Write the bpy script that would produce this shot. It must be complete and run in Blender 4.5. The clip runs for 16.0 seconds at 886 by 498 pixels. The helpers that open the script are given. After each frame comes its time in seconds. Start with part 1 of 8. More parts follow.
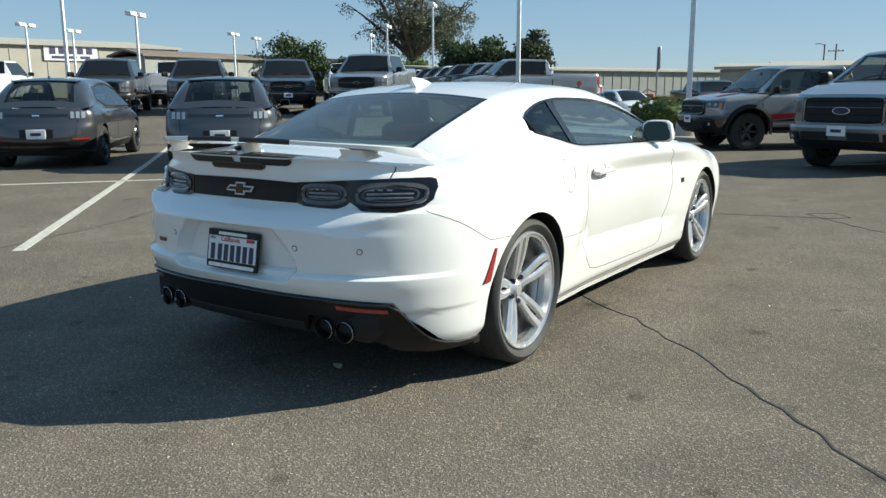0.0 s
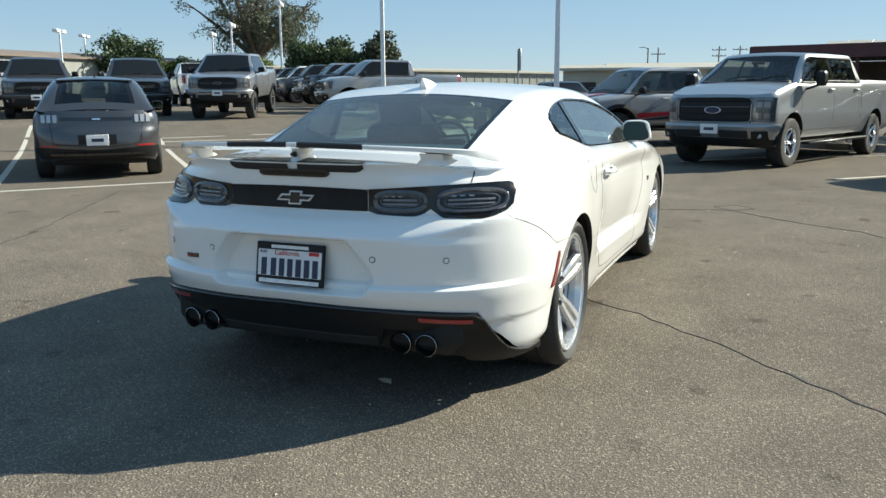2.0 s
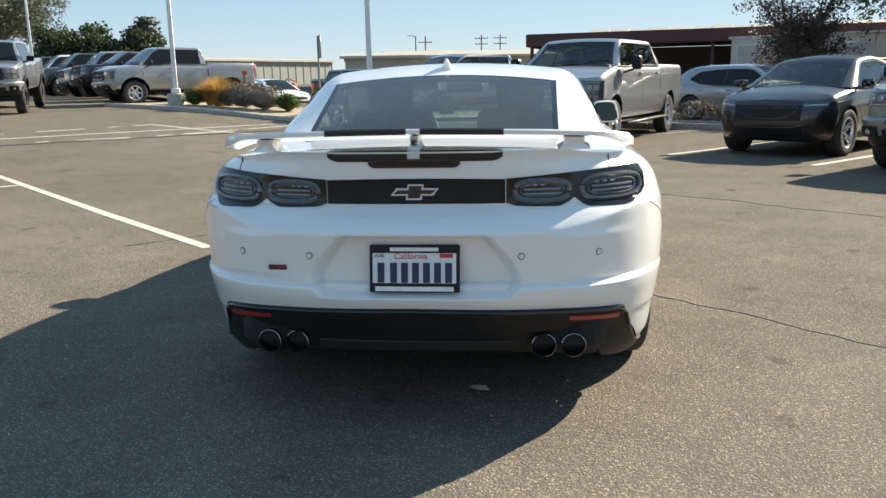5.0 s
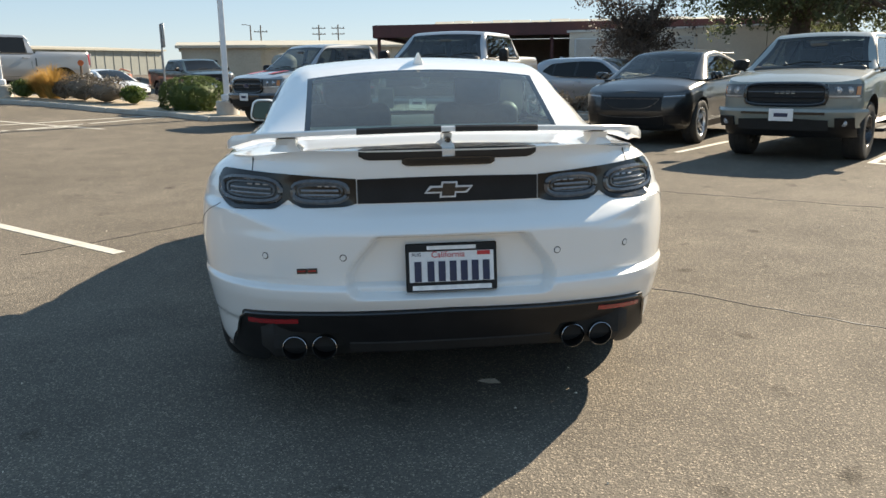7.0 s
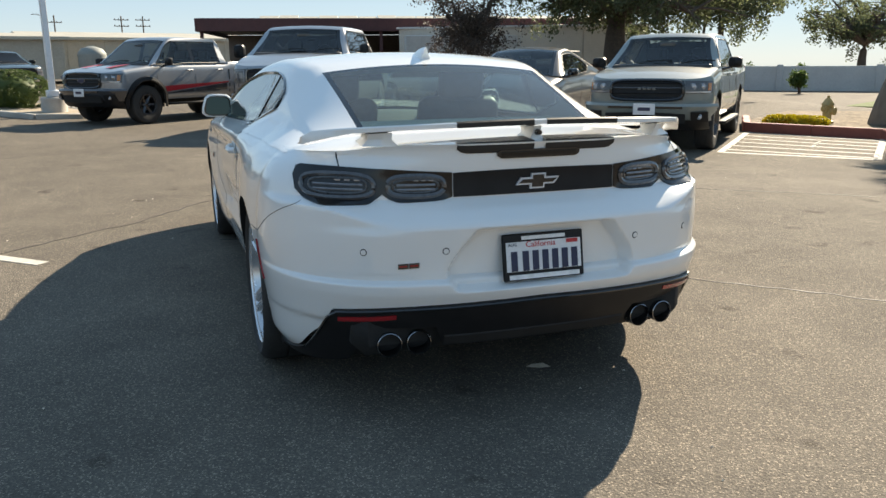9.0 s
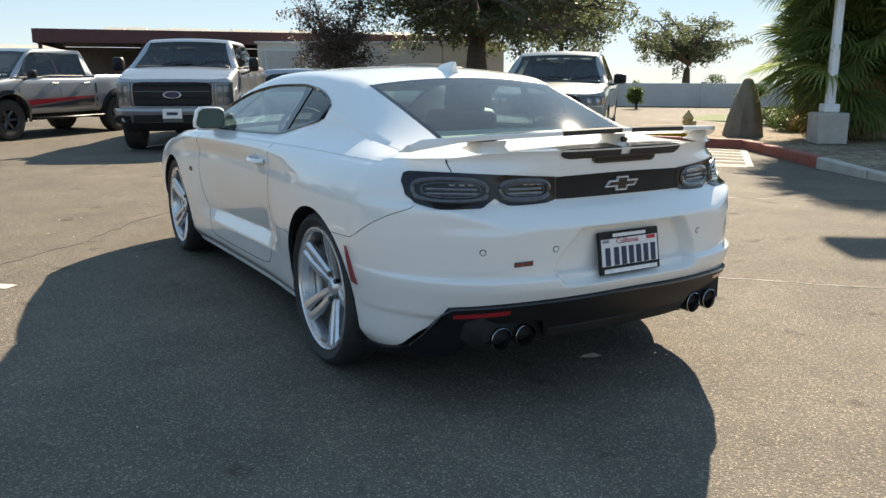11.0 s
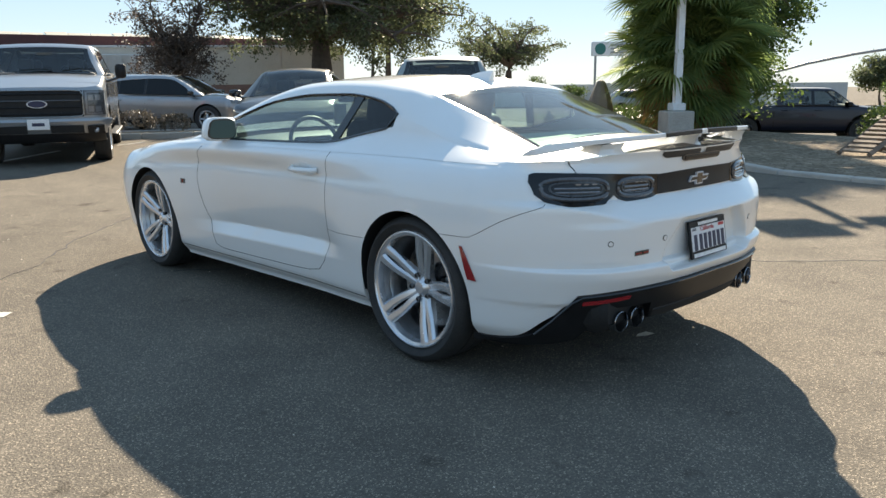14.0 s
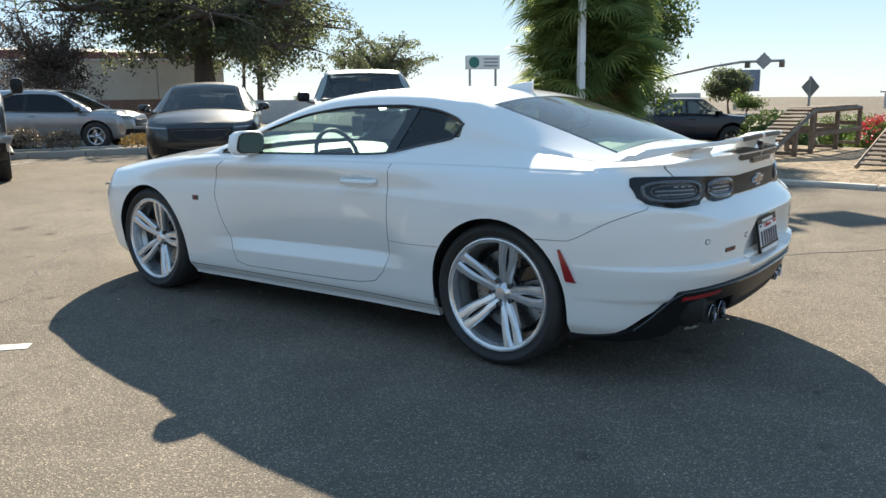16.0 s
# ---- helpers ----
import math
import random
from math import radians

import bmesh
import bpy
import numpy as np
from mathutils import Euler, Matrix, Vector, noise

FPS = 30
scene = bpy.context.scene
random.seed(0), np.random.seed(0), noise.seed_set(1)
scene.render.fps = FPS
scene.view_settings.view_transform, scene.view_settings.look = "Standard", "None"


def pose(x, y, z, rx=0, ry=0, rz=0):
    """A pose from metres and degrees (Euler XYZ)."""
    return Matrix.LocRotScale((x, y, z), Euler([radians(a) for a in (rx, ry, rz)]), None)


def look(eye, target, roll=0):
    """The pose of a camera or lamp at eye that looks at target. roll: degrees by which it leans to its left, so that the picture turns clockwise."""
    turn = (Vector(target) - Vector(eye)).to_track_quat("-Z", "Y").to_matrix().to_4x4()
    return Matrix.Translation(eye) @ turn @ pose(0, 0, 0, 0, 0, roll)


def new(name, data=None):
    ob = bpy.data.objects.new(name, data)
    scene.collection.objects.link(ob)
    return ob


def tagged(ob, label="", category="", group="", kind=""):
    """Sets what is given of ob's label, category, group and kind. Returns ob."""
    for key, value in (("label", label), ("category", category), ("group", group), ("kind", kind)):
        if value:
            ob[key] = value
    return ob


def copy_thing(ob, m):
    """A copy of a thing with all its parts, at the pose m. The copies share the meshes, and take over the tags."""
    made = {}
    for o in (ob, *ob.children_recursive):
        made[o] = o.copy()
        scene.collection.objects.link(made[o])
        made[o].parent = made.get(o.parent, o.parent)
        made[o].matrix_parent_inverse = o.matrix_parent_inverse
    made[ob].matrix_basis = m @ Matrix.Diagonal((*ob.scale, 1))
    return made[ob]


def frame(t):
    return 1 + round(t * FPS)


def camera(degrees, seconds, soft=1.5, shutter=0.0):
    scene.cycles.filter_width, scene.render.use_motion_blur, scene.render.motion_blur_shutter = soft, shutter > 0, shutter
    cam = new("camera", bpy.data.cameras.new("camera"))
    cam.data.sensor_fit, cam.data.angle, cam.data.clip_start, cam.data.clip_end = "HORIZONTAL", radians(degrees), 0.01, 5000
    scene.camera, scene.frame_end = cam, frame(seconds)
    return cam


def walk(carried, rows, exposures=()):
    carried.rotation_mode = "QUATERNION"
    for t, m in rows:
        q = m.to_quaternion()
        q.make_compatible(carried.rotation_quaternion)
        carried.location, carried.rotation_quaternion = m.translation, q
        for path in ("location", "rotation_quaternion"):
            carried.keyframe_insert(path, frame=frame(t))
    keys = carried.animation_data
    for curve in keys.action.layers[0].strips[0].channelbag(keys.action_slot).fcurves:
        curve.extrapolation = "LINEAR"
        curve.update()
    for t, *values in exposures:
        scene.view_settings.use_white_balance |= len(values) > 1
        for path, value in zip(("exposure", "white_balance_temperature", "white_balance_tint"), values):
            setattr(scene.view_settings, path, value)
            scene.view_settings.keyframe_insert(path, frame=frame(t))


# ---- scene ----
cam = camera(58.4, 16.0)
PATH = [
    (0, (2.605, -3.278, 1.272), (1.518, -1.644, 0.888), -0.2),
    (0.5, (2.396, -3.386, 1.279), (1.377, -1.707, 0.899), -0.3),
    (1, (2.187, -3.524, 1.274), (1.252, -1.796, 0.897), -0.3),
    (1.5, (1.96, -3.58, 1.267), (1.125, -1.803, 0.889), -0.3),
    (2, (1.735, -3.62, 1.279), (0.991, -1.804, 0.895), -0.3),
    (2.5, (1.506, -3.693, 1.271), (0.853, -1.843, 0.88), -0.6),
    (3, (1.273, -3.692, 1.263), (0.726, -1.811, 0.857), -0.5),
    (3.5, (1.034, -3.652, 1.272), (0.576, -1.748, 0.864), -0.7),
    (3.7, (0.944, -3.597, 1.255), (0.517, -1.687, 0.844), -0.9),
    (5.8, (0.094, -3.695, 1.269), (0.053, -1.742, 0.842), -1.2),
    (6, (0.04, -3.696, 1.274), (0.038, -1.744, 0.835), -1.3),
    (6.5, (-0.1, -3.673, 1.278), (-0.006, -1.727, 0.829), -1.0),
    (7, (-0.299, -3.64, 1.288), (-0.101, -1.7, 0.842), -0.9),
    (7.5, (-0.569, -3.649, 1.282), (-0.255, -1.726, 0.83), -0.8),
    (8, (-0.777, -3.602, 1.266), (-0.338, -1.704, 0.809), -0.5),
    (8.5, (-0.97, -3.516, 1.289), (-0.43, -1.644, 0.835), -0.4),
    (9, (-1.244, -3.479, 1.292), (-0.605, -1.64, 0.832), -0.4),
    (9.2, (-1.35, -3.466, 1.295), (-0.676, -1.641, 0.833), -0.6),
    (11.3, (-2.28, -3.196, 1.285), (-1.255, -1.532, 0.859), -0.5),
    (11.5, (-2.337, -3.151, 1.296), (-1.292, -1.5, 0.866), -1.0),
    (12, (-2.502, -3.087, 1.296), (-1.399, -1.473, 0.87), -0.9),
    (12.5, (-2.719, -3.051, 1.298), (-1.558, -1.478, 0.876), -0.6),
    (13, (-2.876, -2.974, 1.281), (-1.65, -1.45, 0.866), -0.4),
    (13.5, (-3.026, -2.845, 1.292), (-1.743, -1.366, 0.887), -0.3),
    (14, (-3.272, -2.728, 1.319), (-1.932, -1.304, 0.9), -0.5),
    (14.5, (-3.436, -2.596, 1.293), (-2.037, -1.224, 0.891), -0.3),
    (15, (-3.597, -2.396, 1.304), (-2.135, -1.089, 0.913), -0.5),
    (15.5, (-3.795, -2.212, 1.309), (-2.284, -0.96, 0.92), -0.6),
    (16, (-3.997, -2.032, 1.318), (-2.434, -0.847, 0.927), -0.9),
]
EXPOSURES = [(0, 0.75, 6200, 1), (3.5, 1.17, 6700, 4), (7, 1.25, 7200, 9), (9, 1.24, 7250, 9), (12.5, 1.48, 7350, 10), (16, 1.46, 6950, 8)]
walk(cam, [(t, look(eye, target, roll)) for t, eye, target, roll in PATH], EXPOSURES)

# ---- world, sun ----
SUN_AZ, SUN_EL = 40.0, 30.8          # degrees: from +x towards +y, and above the ground
world = bpy.data.worlds.new("world")
scene.world = world
world.use_nodes = True
wn = world.node_tree.nodes
sky = wn.new("ShaderNodeTexSky")
sky.sky_type = "NISHITA"
sky.sun_disc = False
sky.sun_elevation = radians(SUN_EL)
sky.sun_rotation = radians(90 - SUN_AZ)
sky.altitude, sky.air_density, sky.dust_density, sky.ozone_density = 1500, 1.0, 0.0, 3.2
wn["Background"].inputs["Strength"].default_value = 0.110
# haze evens out the sky: less glow round the sun, paler blue overhead
soft_sky = wn.new("ShaderNodeGamma")
soft_sky.inputs["Gamma"].default_value = 0.37
rich_sky = wn.new("ShaderNodeHueSaturation")
rich_sky.inputs["Saturation"].default_value, rich_sky.inputs["Value"].default_value = 1.5, 1.80
world.node_tree.links.new(sky.outputs[0], soft_sky.inputs["Color"])
world.node_tree.links.new(soft_sky.outputs[0], rich_sky.inputs["Color"])
clear_sky = wn.new("ShaderNodeMix")
clear_sky.data_type = "RGBA"
clear_sky.inputs[0].default_value = 0.32
clear_sky.inputs[7].default_value = (0.75, 1.75, 3.3, 1)
world.node_tree.links.new(rich_sky.outputs[0], clear_sky.inputs[6])
world.node_tree.links.new(clear_sky.outputs[2], wn["Background"].inputs["Color"])
sun = new("sun", bpy.data.lights.new("sun", "SUN"))
sun.data.energy, sun.data.angle, sun.data.color = 5.0, radians(0.53), (1.0, 0.91, 0.78)
sun_way = Vector((math.cos(radians(SUN_EL)) * math.cos(radians(SUN_AZ)), math.cos(radians(SUN_EL)) * math.sin(radians(SUN_AZ)), math.sin(radians(SUN_EL))))
sun.matrix_world = look(sun_way * 60, (0, 0, 0))


# ---- materials ----
def nodes_of(name):
    m = bpy.data.materials.new(name)
    m.use_nodes = True
    n, l = m.node_tree.nodes, m.node_tree.links
    return m, n, l, n["Principled BSDF"]


def noise_node(n, l, scale, detail=4.0, rough=0.6, space="Object"):
    c = n.new("ShaderNodeTexCoord")
    t = n.new("ShaderNodeTexNoise")
    t.inputs["Scale"].default_value, t.inputs["Detail"].default_value, t.inputs["Roughness"].default_value = scale, detail, rough
    l.new(c.outputs[space], t.inputs["Vector"])
    return t


def ramp(n, l, src, stops):
    r = n.new("ShaderNodeValToRGB")
    e = r.color_ramp.elements
    while len(e) < len(stops):
        e.new(0.5)
    for k, (p, c) in zip(e, stops):
        k.position, k.color = p, (*c, 1) if len(c) == 3 else c
    l.new(src, r.inputs[0])
    return r


def bumped(n, l, b, src, strength, dist):
    u = n.new("ShaderNodeBump")
    u.inputs["Strength"].default_value, u.inputs["Distance"].default_value = strength, dist
    l.new(src, u.inputs["Height"])
    l.new(u.outputs[0], b.inputs["Normal"])
    return u


def rough_mat(name, a, b_, scale=8.0, rough=0.85, bump=0.3, dist=0.01, metal=0.0, fine=60.0, space="Object", vary=0.0):
    """A matt surface between two colours, with grain at two scales."""
    m, n, l, b = nodes_of(name)
    t = noise_node(n, l, scale, 6, 0.62, space)
    f = noise_node(n, l, fine, 3, 0.6, space)
    mix = n.new("ShaderNodeMath")
    mix.operation = "MULTIPLY_ADD"
    mix.inputs[1].default_value, mix.inputs[2].default_value = 0.45, 0.0
    l.new(f.outputs[0], mix.inputs[0])
    add = n.new("ShaderNodeMath")
    add.operation = "MULTIPLY_ADD"
    add.inputs[1].default_value = 0.6
    l.new(t.outputs[0], add.inputs[0])
    l.new(mix.outputs[0], add.inputs[2])
    r = ramp(n, l, add.outputs[0], [(0.32, a), (0.7, b_)])
    col = r.outputs[0]
    if vary:
        o = n.new("ShaderNodeObjectInfo")
        h = n.new("ShaderNodeHueSaturation")
        k = n.new("ShaderNodeMapRange")
        k.inputs[3].default_value, k.inputs[4].default_value = 1 - vary, 1 + vary
        l.new(o.outputs["Random"], k.inputs[0])
        l.new(k.outputs[0], h.inputs["Value"])
        l.new(col, h.inputs["Color"])
        col = h.outputs[0]
    l.new(col, b.inputs["Base Color"])
    b.inputs["Roughness"].default_value, b.inputs["Metallic"].default_value = rough, metal
    if bump:
        bumped(n, l, b, add.outputs[0], bump, dist)
    return m


def paint(name, colour, flake=0.0, metal=0.0, rough=0.35, dirt=0.06, coat=1.0):
    """Car paint: a base coat with faint flake and dust under a clear coat."""
    m, n, l, b = nodes_of(name)
    d = noise_node(n, l, 3.0, 5, 0.6)
    f = noise_node(n, l, 900.0, 1, 0.5)
    lo = tuple(c * (1 - dirt) for c in colour)
    hi = tuple(min(1, c * (1 + flake)) for c in colour)
    r = ramp(n, l, d.outputs[0], [(0.3, lo), (0.6, colour)])
    mx = n.new("ShaderNodeMix")
    mx.data_type = "RGBA"
    l.new(r.outputs[0], mx.inputs[6])
    mx.inputs[7].default_value = (*hi, 1)
    l.new(f.outputs[0], mx.inputs[0])
    l.new(mx.outputs[2], b.inputs["Base Color"])
    b.inputs["Roughness"].default_value, b.inputs["Metallic"].default_value = rough, metal
    b.inputs["Coat Weight"].default_value, b.inputs["Coat Roughness"].default_value, b.inputs["Coat IOR"].default_value = coat, 0.02, 1.6
    rr = ramp(n, l, d.outputs[0], [(0.35, (0.008, 0.008, 0.008)), (0.75, (0.035, 0.035, 0.035))])
    l.new(rr.outputs[0], b.inputs["Coat Roughness"])
    return m


def glossy(name, colour, rough=0.3, metal=0.0, scale=40.0, amount=0.15, coat=0.0):
    m, n, l, b = nodes_of(name)
    t = noise_node(n, l, scale, 4, 0.6)
    r = ramp(n, l, t.outputs[0], [(0.3, tuple(c * (1 - amount) for c in colour)), (0.7, tuple(min(1, c * (1 + amount)) for c in colour))])
    l.new(r.outputs[0], b.inputs["Base Color"])
    q = ramp(n, l, t.outputs[0], [(0.3, (rough * 0.8,) * 3), (0.7, (min(1, rough * 1.25),) * 3)])
    l.new(q.outputs[0], b.inputs["Roughness"])
    b.inputs["Metallic"].default_value, b.inputs["Coat Weight"].default_value = metal, coat
    return m


def window_glass(name, tint, gloss=1.0, dust=0.0, sheen=0.05, power=4.5):
    m, n, l, b = nodes_of(name)
    n.remove(b)
    tr, gl, mx, fr = n.new("ShaderNodeBsdfTransparent"), n.new("ShaderNodeBsdfGlossy"), n.new("ShaderNodeMixShader"), n.new("ShaderNodeLayerWeight")
    tr.inputs[0].default_value = (*tint, 1)
    gl.inputs["Roughness"].default_value = 0.03
    gl.inputs[0].default_value = (gloss, gloss, gloss, 1)
    fr.inputs[0].default_value = 0.5
    steep, gain = n.new("ShaderNodeMath"), n.new("ShaderNodeMath")
    steep.operation, steep.inputs[1].default_value = "POWER", power
    gain.operation, gain.inputs[1].default_value, gain.inputs[2].default_value = "MULTIPLY_ADD", 0.90 - sheen, sheen
    l.new(fr.outputs["Facing"], steep.inputs[0])
    l.new(steep.outputs[0], gain.inputs[0])
    l.new(gain.outputs[0], mx.inputs[0])
    l.new(tr.outputs[0], mx.inputs[1])
    l.new(gl.outputs[0], mx.inputs[2])
    film = mx
    if dust:
        # a thin, uneven film of dust
        df, film = n.new("ShaderNodeBsdfDiffuse"), n.new("ShaderNodeMixShader")
        df.inputs[0].default_value = (0.62, 0.62, 0.56, 1)
        blot, amount = noise_node(n, l, 3.0, 5, 0.6), n.new("ShaderNodeMath")
        amount.operation, amount.inputs[1].default_value = "MULTIPLY", 2 * dust
        l.new(blot.outputs[0], amount.inputs[0])
        l.new(amount.outputs[0], film.inputs[0])
        l.new(mx.outputs[0], film.inputs[1])
        l.new(df.outputs[0], film.inputs[2])
    l.new(film.outputs[0], n["Material Output"].inputs[0])
    return m


def asphalt_mat():
    m, n, l, b = nodes_of("asphalt")
    big = noise_node(n, l, 0.22, 6, 0.62)
    mid = noise_node(n, l, 1.7, 6, 0.65)
    c = n.new("ShaderNodeTexCoord")
    agg = n.new("ShaderNodeTexVoronoi")
    agg.inputs["Scale"].default_value = 180.0
    l.new(c.outputs["Object"], agg.inputs["Vector"])
    agg2 = n.new("ShaderNodeTexVoronoi")
    agg2.inputs["Scale"].default_value = 100.0
    l.new(c.outputs["Object"], agg2.inputs["Vector"])
    hsv = n.new("ShaderNodeSeparateColor")
    l.new(agg.outputs["Color"], hsv.inputs[0])
    base = ramp(n, l, big.outputs[0], [(0.25, (0.120, 0.106, 0.088)), (0.55, (0.160, 0.141, 0.117)), (0.8, (0.195, 0.171, 0.142))])
    dark = ramp(n, l, mid.outputs[0], [(0.30, (0.84, 0.84, 0.85)), (0.62, (1.05, 1.045, 1.04))])
    mul = n.new("ShaderNodeMix")
    mul.data_type, mul.blend_type = "RGBA", "MULTIPLY"
    mul.inputs[0].default_value = 1.0
    l.new(base.outputs[0], mul.inputs[6])
    l.new(dark.outputs[0], mul.inputs[7])
    stone = ramp(n, l, hsv.outputs[0], [(0.0, (0.68, 0.68, 0.68)), (0.55, (0.93, 0.93, 0.93)), (0.86, (1.15, 1.14, 1.12)), (0.965, (2.4, 2.3, 2.15))])
    mul2 = n.new("ShaderNodeMix")
    mul2.data_type, mul2.blend_type = "RGBA", "MULTIPLY"
    mul2.inputs[0].default_value = 0.85
    l.new(mul.outputs[2], mul2.inputs[6])
    l.new(stone.outputs[0], mul2.inputs[7])
    # dark drips and worn spots
    spot = noise_node(n, l, 3.1, 3, 0.5)
    sp = ramp(n, l, spot.outputs[0], [(0.27, (0.55, 0.55, 0.55)), (0.36, (1, 1, 1))])
    mul3 = n.new("ShaderNodeMix")
    mul3.data_type, mul3.blend_type = "RGBA", "MULTIPLY"
    mul3.inputs[0].default_value = 1.0
    l.new(mul2.outputs[2], mul3.inputs[6])
    l.new(sp.outputs[0], mul3.inputs[7])
    l.new(mul3.outputs[2], b.inputs["Base Color"])
    rr = ramp(n, l, hsv.outputs[1], [(0.0, (0.62,) * 3), (0.25, (0.80,) * 3), (1.0, (0.95,) * 3)])
    l.new(rr.outputs[0], b.inputs["Roughness"])
    b.inputs["Specular IOR Level"].default_value = 0.04
    h = n.new("ShaderNodeMath")
    h.operation = "MULTIPLY_ADD"
    h.inputs[1].default_value = 0.6
    l.new(agg.outputs["Distance"], h.inputs[0])
    l.new(agg2.outputs["Distance"], h.inputs[2])
    bumped(n, l, b, h.outputs[0], 0.65, 0.0040)
    return m


ASPHALT = asphalt_mat()
LINE = rough_mat("worn_line_paint", (0.30, 0.28, 0.24), (0.66, 0.63, 0.55), 14, 0.8, 0.2, 0.002, fine=160)
CRACK = rough_mat("crack_filler", (0.008, 0.008, 0.008), (0.02, 0.02, 0.02), 20, 0.7, 0.3, 0.004)
CONCRETE = rough_mat("concrete", (0.30, 0.28, 0.25), (0.50, 0.47, 0.42), 3, 0.9, 0.3, 0.004, fine=70)
REDKERB = rough_mat("red_kerb_paint", (0.20, 0.06, 0.045), (0.34, 0.10, 0.07), 5, 0.75, 0.3, 0.003)
WHITE = paint("white_car_paint", (0.805, 0.805, 0.79), 0.0, 0.0, 0.3, 0.02)
GREY = paint("dark_grey_metallic_paint", (0.036, 0.037, 0.042), 0.6, 0.35, 0.32)
BLACKP = paint("black_car_paint", (0.006, 0.006, 0.007), 0.5, 0.0, 0.3, 0.06, 0.55)
SILVER = paint("silver_metallic_paint", (0.265, 0.272, 0.282), 0.35, 0.6, 0.36)
PALEGREY = paint("pale_grey_car_paint", (0.190, 0.210, 0.192), 0.05, 0.0, 0.35)
BLUEP = paint("dark_blue_car_paint", (0.004, 0.006, 0.018), 0.3, 0.0, 0.4, 0.06, 0.25)
GREENP = paint("dark_green_car_paint", (0.018, 0.032, 0.03), 0.4, 0.2, 0.4)
SMOKE = glossy("smoked_lens", (0.006, 0.006, 0.007), 0.12, 0, 30, 0.2, 0.0)
LAMPBAR = glossy("grey_light_guide", (0.062, 0.062, 0.066), 0.18, 0.0, 60, 0.25, 1.0)
LAMPIN = glossy("dark_lamp_body", (0.045, 0.045, 0.047), 0.3, 0, 60, 0.3, 1.0)
GUIDE = glossy("pale_light_bar", (0.18, 0.18, 0.19), 0.16, 0.2, 60, 0.2, 1.0)
CLEAR = glossy("clear_lamp_lens", (0.42, 0.43, 0.45), 0.12, 0.5, 70, 0.12, 1.0)
AMBER = glossy("amber_lens", (0.5, 0.16, 0.02), 0.2, 0, 60, 0.2, 1.0)
REDLENS = glossy("red_reflector_lens", (0.30, 0.010, 0.014), 0.16, 0, 120, 0.25, 1.0)
TRIM = rough_mat("black_trim_plastic", (0.007, 0.007, 0.008), (0.016, 0.016, 0.017), 9, 0.42, 0.15, 0.001, fine=300)
TRIM.node_tree.nodes["Principled BSDF"].inputs["Specular IOR Level"].default_value = 0.25
GLOSSBLACK = glossy("gloss_black_trim", (0.010, 0.010, 0.011), 0.16, 0, 30, 0.2, 0.6)
MATBLACK = rough_mat("matt_black_underside", (0.006, 0.006, 0.006), (0.016, 0.016, 0.016), 9, 0.8, 0.2, 0.002)
STRIPE = glossy("black_vinyl_stripe", (0.012, 0.012, 0.013), 0.42, 0, 60, 0.2, 0.0)
RUBBER = rough_mat("tyre_rubber", (0.012, 0.012, 0.012), (0.035, 0.034, 0.033), 12, 0.72, 0.25, 0.002, fine=120)
ALLOY = glossy("polished_alloy", (0.72, 0.73, 0.75), 0.22, 0.72, 25, 0.06)
GREYALLOY = glossy("brushed_grey_alloy", (0.50, 0.505, 0.515), 0.36, 0.9, 25, 0.12)
DARKALLOY = glossy("dark_alloy", (0.10, 0.10, 0.105), 0.3, 1.0, 25, 0.1)
STEEL = glossy("bare_steel", (0.34, 0.33, 0.32), 0.3, 1.0, 50, 0.2)
PIPE = glossy("dark_chrome", (0.30, 0.30, 0.31), 0.16, 1.0, 30, 0.15)
CHROME = glossy("chrome", (0.75, 0.76, 0.78), 0.07, 1.0, 30, 0.04)
BADGE = glossy("bright_badge_silver", (0.62, 0.64, 0.68), 0.22, 0.35, 30, 0.04)
GLASS = window_glass("car_window_glass", (0.62, 0.76, 0.70), 1.0, 0.045)
SIDEGLASS = window_glass("door_window_glass", (0.56, 0.68, 0.68), 1.0, 0.03, 0.10, 2.8)
TINTED = window_glass("tinted_quarter_glass", (0.22, 0.24, 0.24))
CABGLASS = window_glass("truck_window_glass", (0.46, 0.50, 0.49))
SOLIDGLASS = glossy("deep_tinted_glass", (0.010, 0.011, 0.012), 0.03, 0, 8, 0.1, 0.0)
SOLIDGLASS.node_tree.nodes["Principled BSDF"].inputs["Specular IOR Level"].default_value = 0.28
MIRROR = glossy("mirror_glass", (0.040, 0.056, 0.056), 0.02, 1.0, 8, 0.01)
CLOTH = rough_mat("black_leather", (0.025, 0.025, 0.026), (0.055, 0.055, 0.056), 30, 0.55, 0.3, 0.003)
TAN = rough_mat("pale_grey_cabin_trim", (0.36, 0.35, 0.32), (0.50, 0.49, 0.45), 20, 0.7, 0.2, 0.002)
PLATE = rough_mat("white_plate_enamel", (0.66, 0.66, 0.66), (0.80, 0.80, 0.80), 10, 0.45, 0.1, 0.001)
INK = glossy("dark_blue_plate_ink", (0.015, 0.02, 0.06), 0.4)
REDVINYL = glossy("dark_red_vinyl", (0.38, 0.02, 0.028), 0.35)
REDINK = glossy("red_ink", (0.5, 0.03, 0.03), 0.4)
WHITEINK = glossy("white_print", (0.75, 0.75, 0.75), 0.4)


